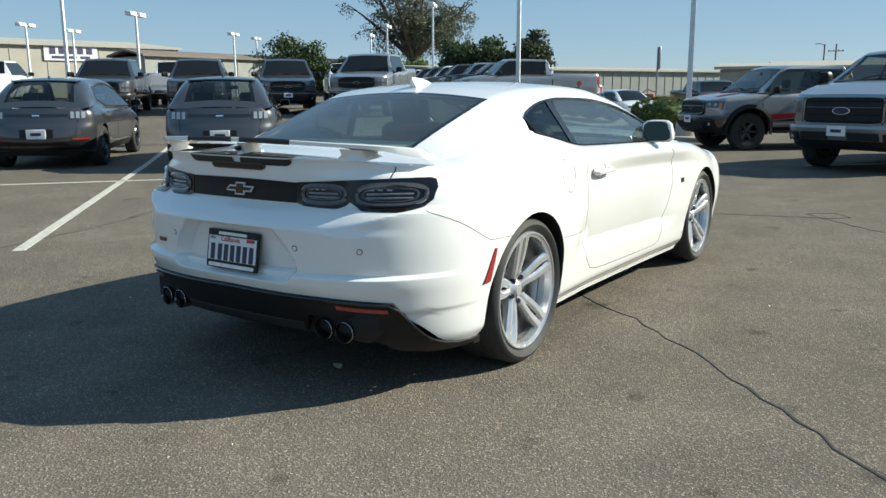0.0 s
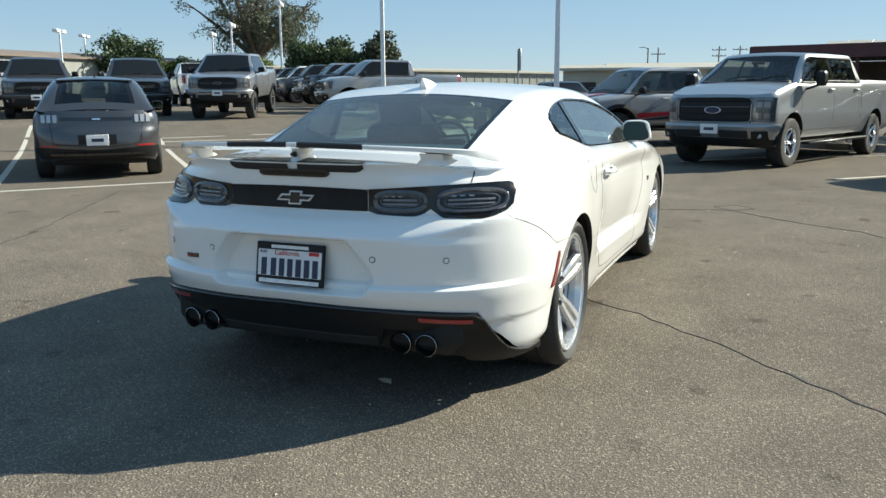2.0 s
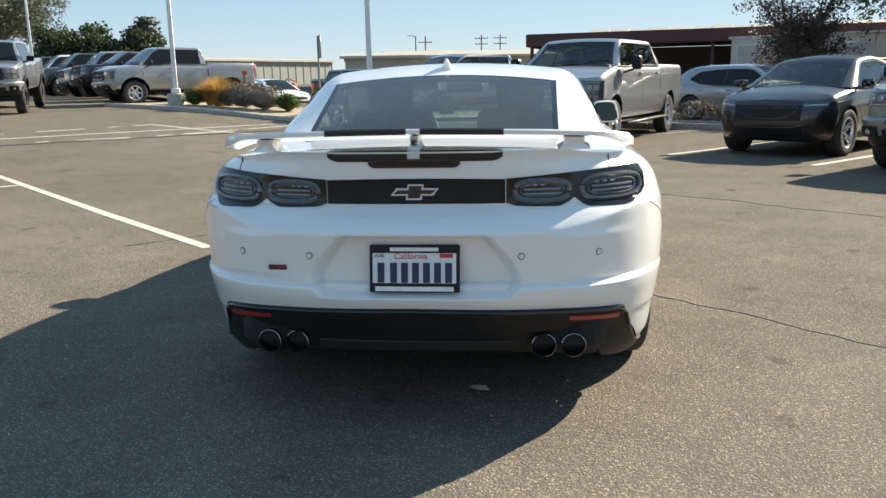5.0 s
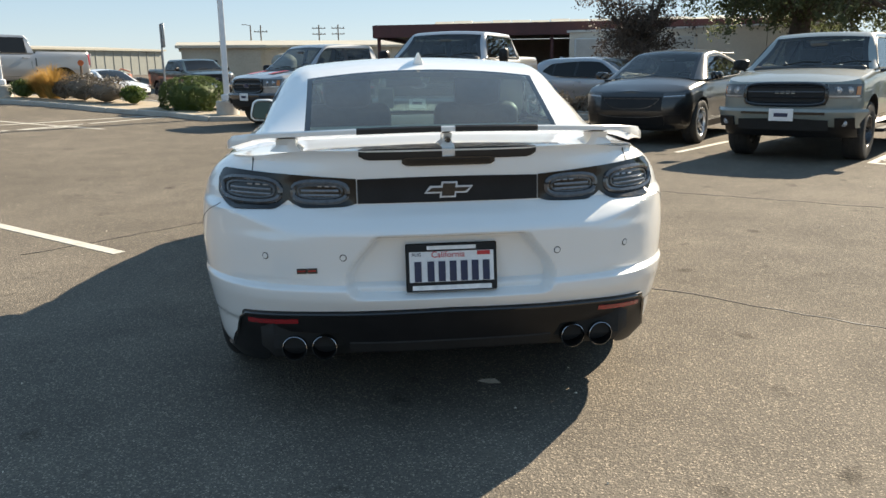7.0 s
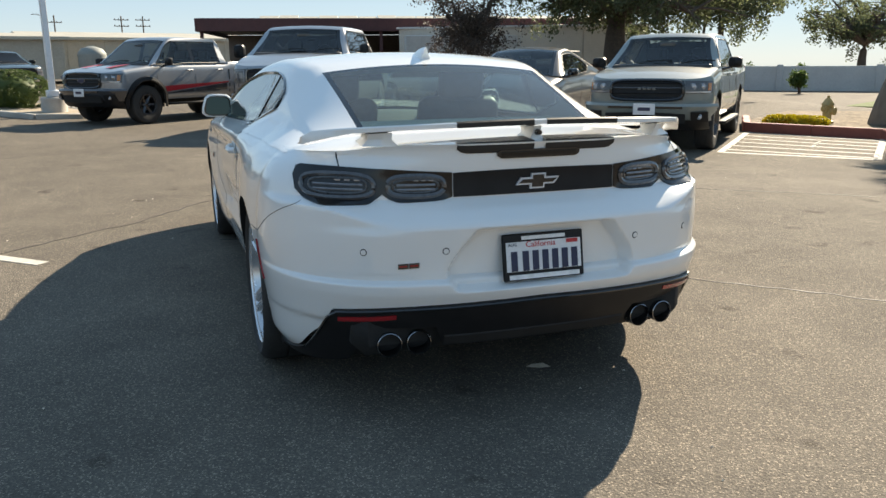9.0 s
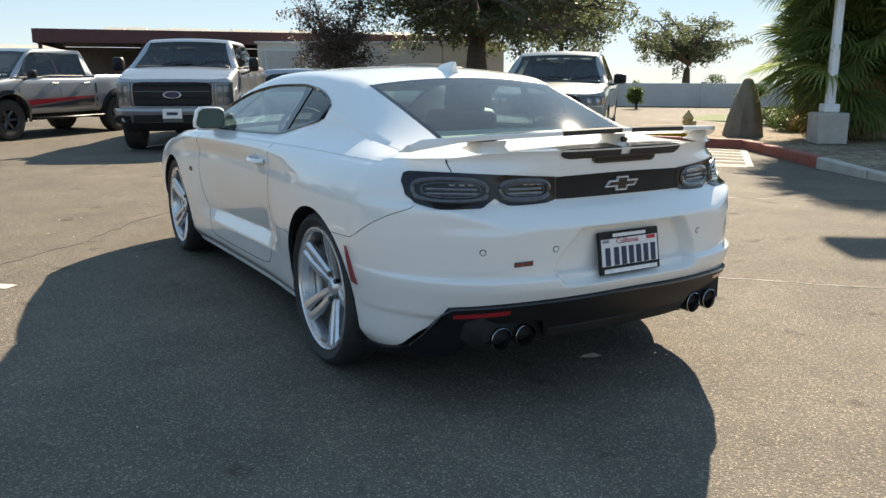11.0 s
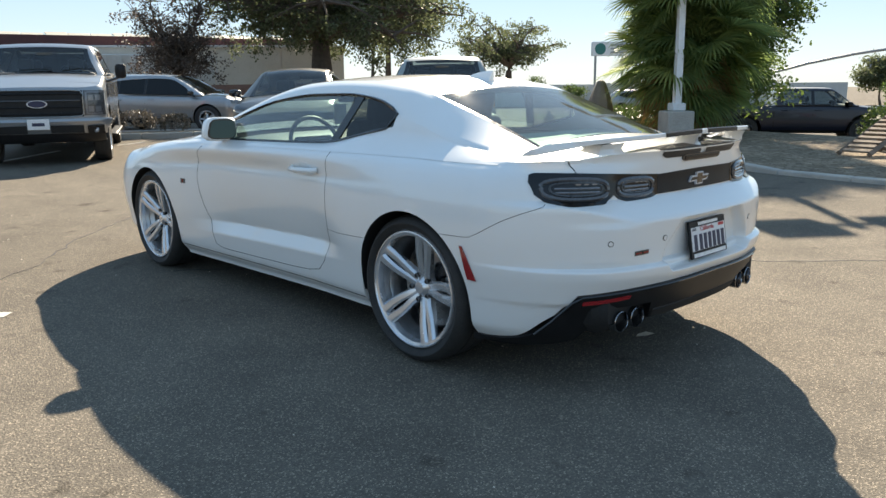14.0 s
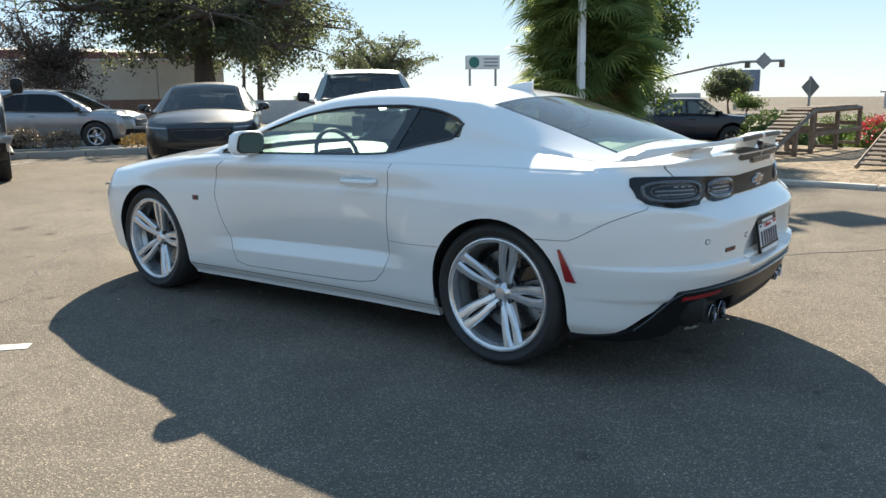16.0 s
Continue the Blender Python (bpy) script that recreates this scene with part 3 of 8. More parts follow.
def wheel(root, x, y, r, w, rim, spokes=5, mat=None, style="twin", seg=48, turn=0.0):
    """A wheel with its face on the outer side; parts: tyre, rim, each spoke, hub, brake disc."""
    s = 1 if x > 0 else -1
    hub = new("wheel")
    hub.parent = root
    hub.matrix_local = Matrix.Translation((x, y, r)) @ (Matrix.Identity(4) if s > 0 else Matrix.Rotation(math.pi, 4, "Z")) @ Matrix.Rotation(turn, 4, "X")
    mat = mat or ALLOY
    h = w / 2
    lathe("tyre", tyre_profile(r, w, rim), RUBBER, hub, seg)
    lathe("rim", [(rim + 0.004, h * 0.80), (rim - 0.002, h * 0.91), (rim - 0.008, h * 0.92), (rim - 0.012, h * 0.87), (rim - 0.024, h * 0.84), (rim - 0.030, h * 0.60)], mat, hub, seg)
    lathe("rim_barrel", [(rim - 0.026, h * 0.60), (rim - 0.034, h * 0.40), (rim - 0.028, h * 0.34), (rim - 0.045, h * 0.1), (rim - 0.040, -h * 0.1), (rim - 0.048, -h * 0.7), (rim + 0.004, -h * 0.8)], GREYALLOY if style == "split" else DARKALLOY, hub, seg)
    lathe("brake_disc", [(0.0, 0.0), (rim * 0.3, 0.0), (rim * 0.32, -0.02), (rim * 0.72, -0.02), (rim * 0.72, -0.045), (0.0, -0.045)], STEEL, hub, 32)
    box("brake_caliper", (0.07, rim * 0.5, rim * 0.28), Matrix.Translation((-0.02, rim * 0.30, rim * 0.45)) @ Matrix.Rotation(0.6, 4, "X"), GLOSSBLACK, hub, 0.01)
    lathe("wheel_back", [(0.0, -h * 0.5), (rim - 0.05, -h * 0.5), (rim - 0.05, -h * 0.6), (0, -h * 0.6)], MATBLACK, hub, 24)
    ri, ro = rim * 0.14, rim - 0.012
    for k in range(spokes):
        m = Matrix.Rotation(2 * math.pi * k / spokes, 4, "X")
        arms = ((-1, 0.0), (1, 0.0)) if style in ("twin", "split") else ((0, 0.0),)
        bm = bmesh.new()
        for a, _ in arms:
            # an arm of tapering section from hub to rim
            n = 8
            rings = []
            for i in range(n + 1):
                t = i / n
                rad = ri + (ro - ri) * t
                off = a * (0.017 + 0.010 * t + 0.020 * t * t) * rim / 0.254
                hw = (0.0215 + 0.0125 * t if style == "twin" else 0.034 - 0.008 * t) * rim / 0.254
                top = h * (0.50 + 0.30 * t - 0.10 * math.sin(math.pi * t))
                dep = 0.045 - 0.02 * t
                if style == "split":
                    # two flat-topped ribs beside a deep slot, flaring where they meet the rim
                    hw = 0.0190 + 0.0040 * t + 0.008 * t ** 5
                    off = a * (hw - 0.002 + 0.0095 * max(0.0, math.sin(math.pi * (t - 0.22) / 0.78)))
                    top = h * (0.40 + 0.46 * t ** 0.8)
                    dep = 0.052 - 0.02 * t
                ring = [(top - 0.012, off - hw, rad), (top, off - hw * 0.55, rad), (top - (0.010 if style == "single" else 0.004 if style == "twin" else -0.001), off + a * hw * 0.1, rad), (top, off + hw * 0.55, rad), (top - 0.012, off + hw, rad), (top - dep, off + hw * 0.7, rad), (top - dep, off - hw * 0.7, rad)]
                rings.append([bm.verts.new(m @ Vector(p)) for p in ring])
            for i in range(n):
                for j in range(7):
                    bm.faces.new((rings[i][j], rings[i][(j + 1) % 7], rings[i + 1][(j + 1) % 7], rings[i + 1][j]))
            bm.faces.new(rings[0])
            bm.faces.new(rings[-1])
        part("spoke", bm, mat, hub, angle=25)
    if style == "split":
        for k in range(spokes):
            # bridge at the foot of each pair, floor of the slot
            m = Matrix.Rotation(2 * math.pi * k / spokes, 4, "X")
            box("slot_floor", (0.02, 0.040, ro - ri - 0.03), m @ Matrix.Translation((h * 0.34, 0, (ri + ro) / 2)) @ Matrix.Rotation(0.12, 4, "Y"), GLOSSBLACK, hub, 0.004)
    hub_r = (0.10, 0.12, 0.17, 0.24) if style == "split" else (0.11, 0.14, 0.24, 0.30)
    lathe("hub_cap", [(0, h * 0.56), (rim * hub_r[0], h * 0.55), (rim * hub_r[1], h * 0.51), (rim * hub_r[2], h * 0.42), (rim * hub_r[3], h * 0.36), (rim * hub_r[3], h * 0.1)], mat, hub, 30)
    for k in range(5):
        t = 2 * math.pi * (k + 0.5) / 5
        lathe("lug_nut", [(0.013, h * 0.35), (0.013, h * 0.53), (0.009, h * 0.56), (0, h * 0.56)], GLOSSBLACK, hub, 6, "X", Matrix.Translation((0, math.sin(t) * rim * 0.215, math.cos(t) * rim * 0.215)))
    return hub


def mirror_unit(root, s, x, y, z, size, cap, stalk=0.12, rim=False):
    """A door mirror: housing, glass towards the rear, foot."""
    m = new("door_mirror")
    m.parent = root
    m.location = (s * x, y, z)
    w, d, h = size
    rows = []
    for i, (t, k) in enumerate(((-0.5, 0.94), (-0.44, 1.0), (0.0, 1.0), (0.32, 0.92), (0.46, 0.68), (0.5, 0.25)) if not rim else ((-0.5, 1.0), (-0.40, 1.09), (0.0, 1.09), (0.32, 0.98), (0.46, 0.70), (0.5, 0.25))):
        for j in range(20):
            a = 2 * math.pi * j / 20
            c, sn = math.cos(a), math.sin(a)
            q = (abs(c) ** 4.5 + abs(sn) ** 4.5) ** (-1 / 4.5)
            slant = 0.12 * w * max(0.0, c * s) * sn if rim else 0.0
            rows.append(Vector((c * q * w / 2 * k - s * slant, t * d + 0.03 * c * q * s, sn * q * h / 2 * k)))
    f = grid_faces(6, 20, wrap=True) + [tuple(range(100, 120)), tuple(range(20))[::-1]]
    put("mirror_housing", rows, f, cap, m)
    if rim:
        band = [Vector((v.x * g, v.y * 1.0 + dy, v.z * g)) for g, dy in ((0.78, -0.001), (0.86, -0.005), (0.885, 0.004)) for v in rows[20:40]]
        put("mirror_rim", [Vector((v.x, v.y - 0.06 * d, v.z)) for v in band], grid_faces(3, 20, wrap=True), GLOSSBLACK, m)
    put("mirror_frame", [Vector((v.x * 0.94, v.y - 0.002, v.z * 0.93)) for v in rows[:20]], [tuple(range(20))[::-1]], GLOSSBLACK, m)
    put("mirror_glass", [Vector((v.x * 0.85, v.y - 0.012 + 0.03 * v.z, v.z * 0.83)) for v in rows[:20]], [tuple(range(20))[::-1]], MIRROR, m)
    tube("mirror_foot", [(-s * w * 0.2, 0.0, -h * 0.42), (-s * (w * 0.5 + stalk * 0.5), 0.02, -h * 0.62), (-s * (w * 0.5 + stalk), 0.04, -h * 0.7)], 0.022, GLOSSBLACK, m, 8)
    return m


def plate_of(root, m, size=(0.305, 0.152), bars=True, frame_mat=TRIM):
    """A number plate; its characters are plain bars."""
    p = new("number_plate")
    p.parent = root
    p.matrix_local = m
    w, h = size
    box("plate_frame", (w + 0.012, 0.012, h + 0.012), Matrix.Identity(4), frame_mat, p, 0.004)
    box("plate_face", (w - 0.012, 0.004, h - (0.05 if bars else 0.03)), Matrix.Translation((0, -0.006, 0.002)), PLATE, p)
    return p


# ---- ground ----
GRISE = spl((11.0, 0.0), (15.0, 0.05), (18.0, 0.2), (21.0, 0.42), (25.0, 0.58), (34.0, 0.80), (70.0, 1.05))


def gz(x, y):
    """Height of the ground: level round the coupe, rising gently to the far lot, falling to the street."""
    up = GRISE(-0.62 * x + 0.78 * y) * (1 - smooth01(24, 32, y) * smooth01(-16, -13, x))
    v = 0.9 * x - 0.2 * y
    return up - 0.80 * smooth01(12.4, 15.5, v) - 0.011 * max(0.0, v - 45)


def axis_steps(lo, hi, fine_lo, fine_hi, fine, coarse):
    v, out = lo, []
    while v < hi:
        out.append(v)
        v += fine if fine_lo <= v < fine_hi else coarse
    return out + [hi]


gx = axis_steps(-420, 420, -45, 40, 1.0, 15)
gy = axis_steps(-420, 420, -15, 60, 1.5, 15)
put("ground", [(x, y, gz(x, y)) for x in gx for y in gy], grid_faces(len(gx), len(gy), flip=True), ASPHALT)
tagged(bpy.data.objects["ground"], "worn grey asphalt of a car lot with fine aggregate", "ground", kind="structure")


# ---- the white coupe ----
def smoothbox(v, a, b, e):
    return smooth01(a - e, a + e, v) * (1 - smooth01(b - e, b + e, v))


def coupe_recess(x, z):
    w = spl((0.48, 0.30), (0.575, 0.365), (0.73, 0.265))(z)
    corner = -0.011 * max(0.0, 1 - abs(abs(x) - 0.615) / 0.20) * smoothbox(z, 0.57, 0.735, 0.02)
    ledge = -0.016 * smooth01(0.42, 0.72, abs(x)) * smoothbox(z, 0.40, 0.553, 0.008)
    return corner + ledge + 0.056 * (1 - smooth01(w - 0.032, w + 0.008, abs(x))) * smoothbox(z, 0.523, 0.728, 0.009)


def coupe_warp(x, z):
    """The bumper's upper crease climbs from its level middle to the lamps' outer corners."""
    lo, mid, hi = 0.62, 0.745, 0.829
    c = mid + 0.066 * smooth01(0.50, 0.80, abs(x))
    if z <= lo or z >= hi:
        return z
    return lo + (z - lo) * (mid - lo) / (c - lo) if z < c else mid + (z - c) * (hi - mid) / (hi - c)


COUPE_TOP = spl((0.1, 0.0), (0.75, 0.070), (1.6, 0.105), (2.1, 0.105), (2.5, 0.07), (2.9, 0.02), (3.1, 0.0))
C_ZS = spl((-0.95, 1.018), (-0.8, 0.992), (-0.36, 0.975), (0.3, 0.975), (0.75, 0.97), (1.65, 0.955), (2.4, 0.925), (3.0, 0.865), (3.6, 0.74))


def coupe_dent(y, z):
    top = COUPE_TOP(y) * smooth01(C_ZS(y) - 0.15, C_ZS(y), z)
    # the door skin draws in towards a sharp hollow, then a facet flares out to the sill
    zc_ = 0.455 - 0.03 * (y - 1.4)
    k = smooth01(0.50, 0.82, y) * (1 - smooth01(1.75, 2.28, y))
    drawn = 0.050 * max(0.0, min(1.0, (0.80 - z) / (0.80 - zc_))) ** 1.4 if z > zc_ else 0.050 * max(0.0, min(1.0, (z - zc_ + 0.075) / 0.075))
    return -top + k * drawn


C = Shell(
    z0=spl((-1.0, 0.42), (-0.84, 0.40), (-0.76, 0.34), (-0.66, 0.255), (-0.5, 0.215), (-0.36, 0.20), (0.4, 0.185), (2.4, 0.165), (3.3, 0.20)),
    zs=C_ZS,
    wy=spl((-0.36, 0.935), (-0.1, 0.952), (0.05, 0.953), (0.45, 0.935), (1.0, 0.912), (1.8, 0.918), (2.4, 0.938), (2.81, 0.950), (3.1, 0.935)),
    wh=spl((0, 0.90), (0.1, 0.955), (0.25, 0.972), (0.45, 0.995), (0.6, 1.0), (0.75, 0.992), (0.85, 0.974), (0.91, 0.950), (0.95, 0.922), (1, 0.86)),
    yr=spl((0.2, -0.86), (0.30, -0.93), (0.40, -0.985), (0.47, -1.015), (0.52, -1.037), (0.546, -1.040), (0.552, -1.036), (0.562, -1.013), (0.60, -1.014), (0.66, -1.019), (0.72, -1.025), (0.741, -1.027), (0.748, -1.024), (0.785, -0.984), (0.822, -0.936), (0.829, -0.928), (0.90, -0.925), (0.93, -0.93), (0.965, -0.936), (0.995, -0.940), (1.02, -0.954)),
    yf=spl((0.16, 3.66), (0.45, 3.75), (0.62, 3.73), (0.74, 3.62)),
    zc=spl((-0.95, 1.018), (-0.86, 1.026), (-0.6, 1.037), (-0.42, 1.05), (0.3, 1.05), (2.3, 0.985), (2.8, 0.955), (3.2, 0.90), (3.6, 0.76)),
    ycr=-0.384, ycf=3.195, pr=3.0, pf=2.6, nv=110, keys=((0.38, 0.535), (0.47, 0.564), (0.79, 0.80)), du=0.01, dy=0.06,
    arches=[(0.0, 0.352, 0.378), (2.812, 0.352, 0.374)], rec=coupe_recess, dent=coupe_dent, warp=coupe_warp,
    hole=lambda x, y: -0.35 < y < 2.25 and abs(x) < 0.77)

coupe = thing("coupe", "white two-door sports coupe with black stripes and rear wing", "car", pose(0, 0, 0))
C.build(coupe, WHITE)


def belt_x(y):
    return spl((-0.4, 0.700), (0.0, 0.752), (0.3, 0.780), (0.744, 0.798), (1.2, 0.832), (1.655, 0.862), (2.05, 0.862), (2.4, 0.84))(y)


COUPE_ZT = spl((-0.45, 0.990), (-0.1, 1.035), (0.12, 1.098), (0.22, 1.126), (0.32, 1.152), (0.36, 1.172), (0.42, 1.195), (0.50, 1.216), (0.60, 1.231), (0.757, 1.243), (1.05, 1.238), (1.35, 1.203), (1.65, 1.118), (1.9, 1.030), (2.04, 0.975), (2.4, 0.935))
COUPE_ZB = spl((-0.45, 0.988), (-0.1, 1.033), (0.12, 1.082), (0.24, 1.094), (0.32, 1.090), (0.40, 1.074), (0.55, 1.042), (0.744, 1.000), (0.85, 0.990), (1.655, 0.972), (2.04, 0.962), (2.4, 0.932))
K = Cabin(
    zc=spl((-0.46, 1.042), (-0.3, 1.100), (-0.1, 1.169), (0.1, 1.234), (0.25, 1.281), (0.4, 1.316), (0.65, 1.341), (0.95, 1.347), (1.2, 1.338), (1.45, 1.298), (1.65, 1.240), (2.0, 1.110), (2.38, 0.965)),
    xg=spl((-0.46, 0.52), (0.25, 0.535), (0.5, 0.565), (1.0, 0.58), (1.5, 0.585), (2.38, 0.70)),
    zt=COUPE_ZT, zb=COUPE_ZB,
    xs=lambda y, z: belt_x(y) - 0.54 * (z - 1.0) * (1 if z > 1 else 0.35),
    xf=lambda y: C.skin(y, C.zs(y) - 0.014).x + 0.0012,
    zf=lambda y: C.zs(y) - 0.013,
    y0=-0.46, y1=2.38, top_marks=(0.25, 1.47), dy=0.03, nd=9, na=22,
    windows=[(0.325, 0.71, "quarter_window"), (0.71, 2.04, "door_window")])
K.hip = lambda y: (C.skin(y, C.zs(y) - 0.014).x - C.skin(y, C.zs(y) - 0.030).x) / 0.016
K.bulge = lambda y: (0.50 + 0.22 * smooth01(0.1, 0.6, y), 0.40 - 0.22 * smooth01(0.1, 0.6, y))
K.build(coupe, WHITE, GLASS, SIDEGLASS, border=0.035)


def rail(name, f, a, b, r, mat, n=30, s=1):
    return tube(name, [f(a + (b - a) * i / n, s) for i in range(n + 1)], r, mat, coupe, 6)


for s in (1, -1):
    # tail lamps: smoked housing, two looped light guides each
    lamp = new("tail_lamp")
    lamp.parent = coupe
    top = spl((0.315, 0.920), (0.42, 0.927), (0.55, 0.935), (0.74, 0.941), (0.795, 0.940), (0.812, 0.928), (0.824, 0.900))
    bot = spl((0.315, 0.836), (0.355, 0.824), (0.50, 0.820), (0.535, 0.832), (0.556, 0.848), (0.577, 0.830), (0.615, 0.815), (0.74, 0.813), (0.790, 0.823), (0.824, 0.860))
    C.end_patch("lamp_housing", s * 0.318, s * 0.822, lambda x: bot(abs(x)), lambda x: top(abs(x)), 0.004, SMOKE, lamp, nx=34, nz=6)
    for (a, b, zc_, hh) in ((0.338, 0.546, 0.876, 0.041), (0.568, 0.812, 0.877, 0.047)):
        hw, xc = (b - a) / 2, (a + b) / 2
        for j, (sc, rad, mt) in enumerate(((1.0, 0.0105, LAMPBAR), (0.80, 0.005, LAMPIN))):
            loop = []
            for i in range(36):
                t = 2 * math.pi * i / 36
                c, q = math.cos(t), math.sin(t)
                k = (abs(c) ** 2.9 + abs(q) ** 2.9) ** (-1 / 2.9)
                loop.append(C.end(s * (xc + c * k * hw * (0.90 if not j else 0.72)), zc_ + q * k * hh * (0.86 if not j else 0.56), False, 0.004))
            tube("light_guide", loop, rad, mt, lamp, 6, True)
        # glints in the lens, put in as three short pale dashes
        for k in range(3):
            tube("lamp_glint", [C.end(s * (xc + hw * (-0.55 + 0.24 * k + q)), zc_ + 0.019, False, 0.006) for q in (0.0, 0.14)], 0.0034, CLEAR, lamp, 5)
        for dz in (0.004, -0.012):
            tube("light_bar", [C.end(s * (xc + hw * 0.62 * (2 * i / 8 - 1)), zc_ + dz, False, 0.005) for i in range(9)], 0.0046, GUIDE, lamp, 6)
    # slanted pillar between the panes
    leaf = [[Vector((s * (K.xs(y, z) + o), y, z)) for k in range(7) for w in range(3) for z in [COUPE_ZB(0.74) + 0.002 + (COUPE_ZT(0.70) - COUPE_ZB(0.74) - 0.006) * k / 6] for y in [0.735 + 0.030 * (w - 1) - 0.085 * k / 6]] for o in (0.005, -0.006)]
    C.slab("window_pillar", leaf[0], leaf[1], 3, GLOSSBLACK, coupe)
    # lower reflector, side marker, parking sensors
    C.end_patch("reflector", s * 0.535, s * 0.715, lambda x: 0.427 - 0.09 * (abs(x) - 0.535), lambda x: 0.444 - 0.09 * (abs(x) - 0.535), 0.015, REDLENS, coupe, nx=14, nz=2)
    marker = [[C.skin(-0.391 + 0.034 * k / 24 + w * (0.70 + 0.30 * k / 24), 0.474 + 0.145 * k / 24, s) + Vector((s * o, -0.4 * o, 0)) for k in range(25) for w in (-0.0105, -0.008, 0.008, 0.0105)] for o in (0.007, -0.02)]
    for face in marker:
        for w in range(4):
            col = face[w::4]
            fit = [np.polyfit([v.z for v in col], [v[a] for v in col], 2) for a in (0, 1)]
            for v in col:
                v.x, v.y = float(np.polyval(fit[0], v.z)), float(np.polyval(fit[1], v.z))
    C.slab("side_marker", marker[0], marker[1], 4, REDLENS, coupe, "red side marker lens")
    for x in (0.371, 0.640):
        p, q = C.end(s * x, 0.663, False, 0.0), C.end(s * x, 0.663, False, 0.01)
        m = Matrix.Translation(p) @ (q - p).to_track_quat("Z", "Y").to_matrix().to_4x4()
        lathe("parking_sensor", [(0.0, 0.0025), (0.0095, 0.0025), (0.0095, -0.01)], WHITE, coupe, 16, "Z", m)
        lathe("sensor_gap", [(0.0125, 0.0012), (0.0125, -0.01), (0, -0.01), (0, 0.0008), (0.0125, 0.0008)], MATBLACK, coupe, 16, "Z", m)
    # seams of bumper, boot lid, door, fuel flap
    tube("bumper_seam", [C.skin(y, spl((-0.70, 0.825), (-0.60, 0.768), (-0.50, 0.713), (-0.43, 0.676), (-0.37, 0.659), (-0.20, 0.655))(y), s) for y in [-0.694 + 0.47 * k / 30 for k in range(31)]], 0.0014, TRIM, coupe, 5)
    tube("lid_seam", [C.end(s * 0.684, z, False, -0.001) for z in (0.940, 0.955, 0.970, 0.985)], 0.003, MATBLACK, coupe, 5)
    C.seam("door_seam", [(0.655, 0.968), (0.662, 0.86), (0.676, 0.60), (0.690, 0.45), (0.72, 0.38), (0.79, 0.315), (0.90, 0.294), (1.05, 0.285), (1.5, 0.275), (1.86, 0.270), (1.95, 0.29), (1.99, 0.40), (2.05, 0.55), (2.09, 0.70), (2.08, 0.80), (2.03, 0.88), (1.97, 0.92)], coupe, s, 0.0024, step=0.012)
    C.seam("sill_seam", [(0.39, 0.235), (0.9, 0.232), (1.9, 0.225), (2.42, 0.225)], coupe, s, 0.003, TRIM)
    # a fine black line draws the shade along a fold in the white panel
    C.seam("fender_crease", [(0.30, 0.56), (0.50, 0.552), (0.675, 0.55)], coupe, s, 0.0016, TRIM)
    # side skirt
    C.side_patch("side_skirt", 0.385, 2.43, lambda y: C.z0(y) - 0.010, lambda y: C.z0(y) + 0.012, 0.0015, WHITE, coupe, s, 20, 2)
    # door handle in its dish
    hnd = new("door_handle")
    hnd.parent = coupe
    dish = []
    for i in range(24):
        t = 2 * math.pi * i / 24
        dish.append(C.side(0.865 + 0.062 * math.cos(t), 0.856 + 0.036 * math.sin(t), s, 0.0008))
    tube("handle_dish_edge", dish, 0.0022, WHITE, hnd, 5, True)
    bm = bmesh.new()
    add_tube(bm, [C.side(0.745, 0.857, s, 0.002), C.side(0.765, 0.858, s, 0.028), C.side(0.82, 0.860, s, 0.036), C.side(0.91, 0.860, s, 0.036), C.side(0.97, 0.858, s, 0.028), C.side(0.988, 0.857, s, 0.002)], 0.0155, 8)
    part("handle_bar", bm, WHITE, hnd)
    # fender badge
    C.side_patch("fender_badge", 2.245, 2.30, 0.660, 0.690, 0.004, DARKALLOY, coupe, s, 3, 2)
    C.side_patch("fender_badge_inlay", 2.268, 2.277, 0.664, 0.686, 0.006, REDLENS, coupe, s, 2, 2)
    mirror_unit(coupe, s, 0.918, 1.765, 1.034, (0.160, 0.092, 0.130), WHITE, 0.08, True)
    # lower black cladding corner of the rear bumper
    for (y, r_, w_) in ((0.0, 0.352, 0.275), (2.812, 0.350, 0.245)):
        wheel(coupe, s * (0.925 - w_ / 2), y, r_, w_, 0.281, 5, ALLOY, "split", 64, -0.26 if s < 0 else 0.1)

fuel = [C.side(0.42 + 0.075 * math.cos(2 * math.pi * i / 32), 0.862 + 0.082 * math.sin(2 * math.pi * i / 32), 1, -0.001) for i in range(32)]
tube("fuel_flap_seam", fuel, 0.0024, TRIM, coupe, 5, True)

# black panel between the lamps, with the bow-shaped badge
C.end_patch("rear_panel", -0.3145, 0.3145, 0.834, lambda x: 0.923 - 0.05 * x * x, 0.003, TRIM, coupe, nx=20, nz=4, label="black panel between the tail lamps")
bm = bmesh.new()
for sx, sz, sk in ((0.150, 0.026, 0.010), (0.056, 0.056, 0.004)):
    vs = [bm.verts.new(C.end((a * sx / 2 + b * sk), 0.877 + b * sz / 2, False, d)) for d in (0.0, 0.011 if sx > 0.1 else 0.012) for a, b in ((-1, -1), (1, -1), (1, 1), (-1, 1))]
    for q in ((0, 1, 2, 3), (4, 5, 6, 7), (0, 1, 5, 4), (1, 2, 6, 5), (2, 3, 7, 6), (3, 0, 4, 7)):
        bm.faces.new([vs[i] for i in q])
badge = part("badge", bm, BADGE, coupe, "chrome-edged black badge", flat=True)
bm = bmesh.new()
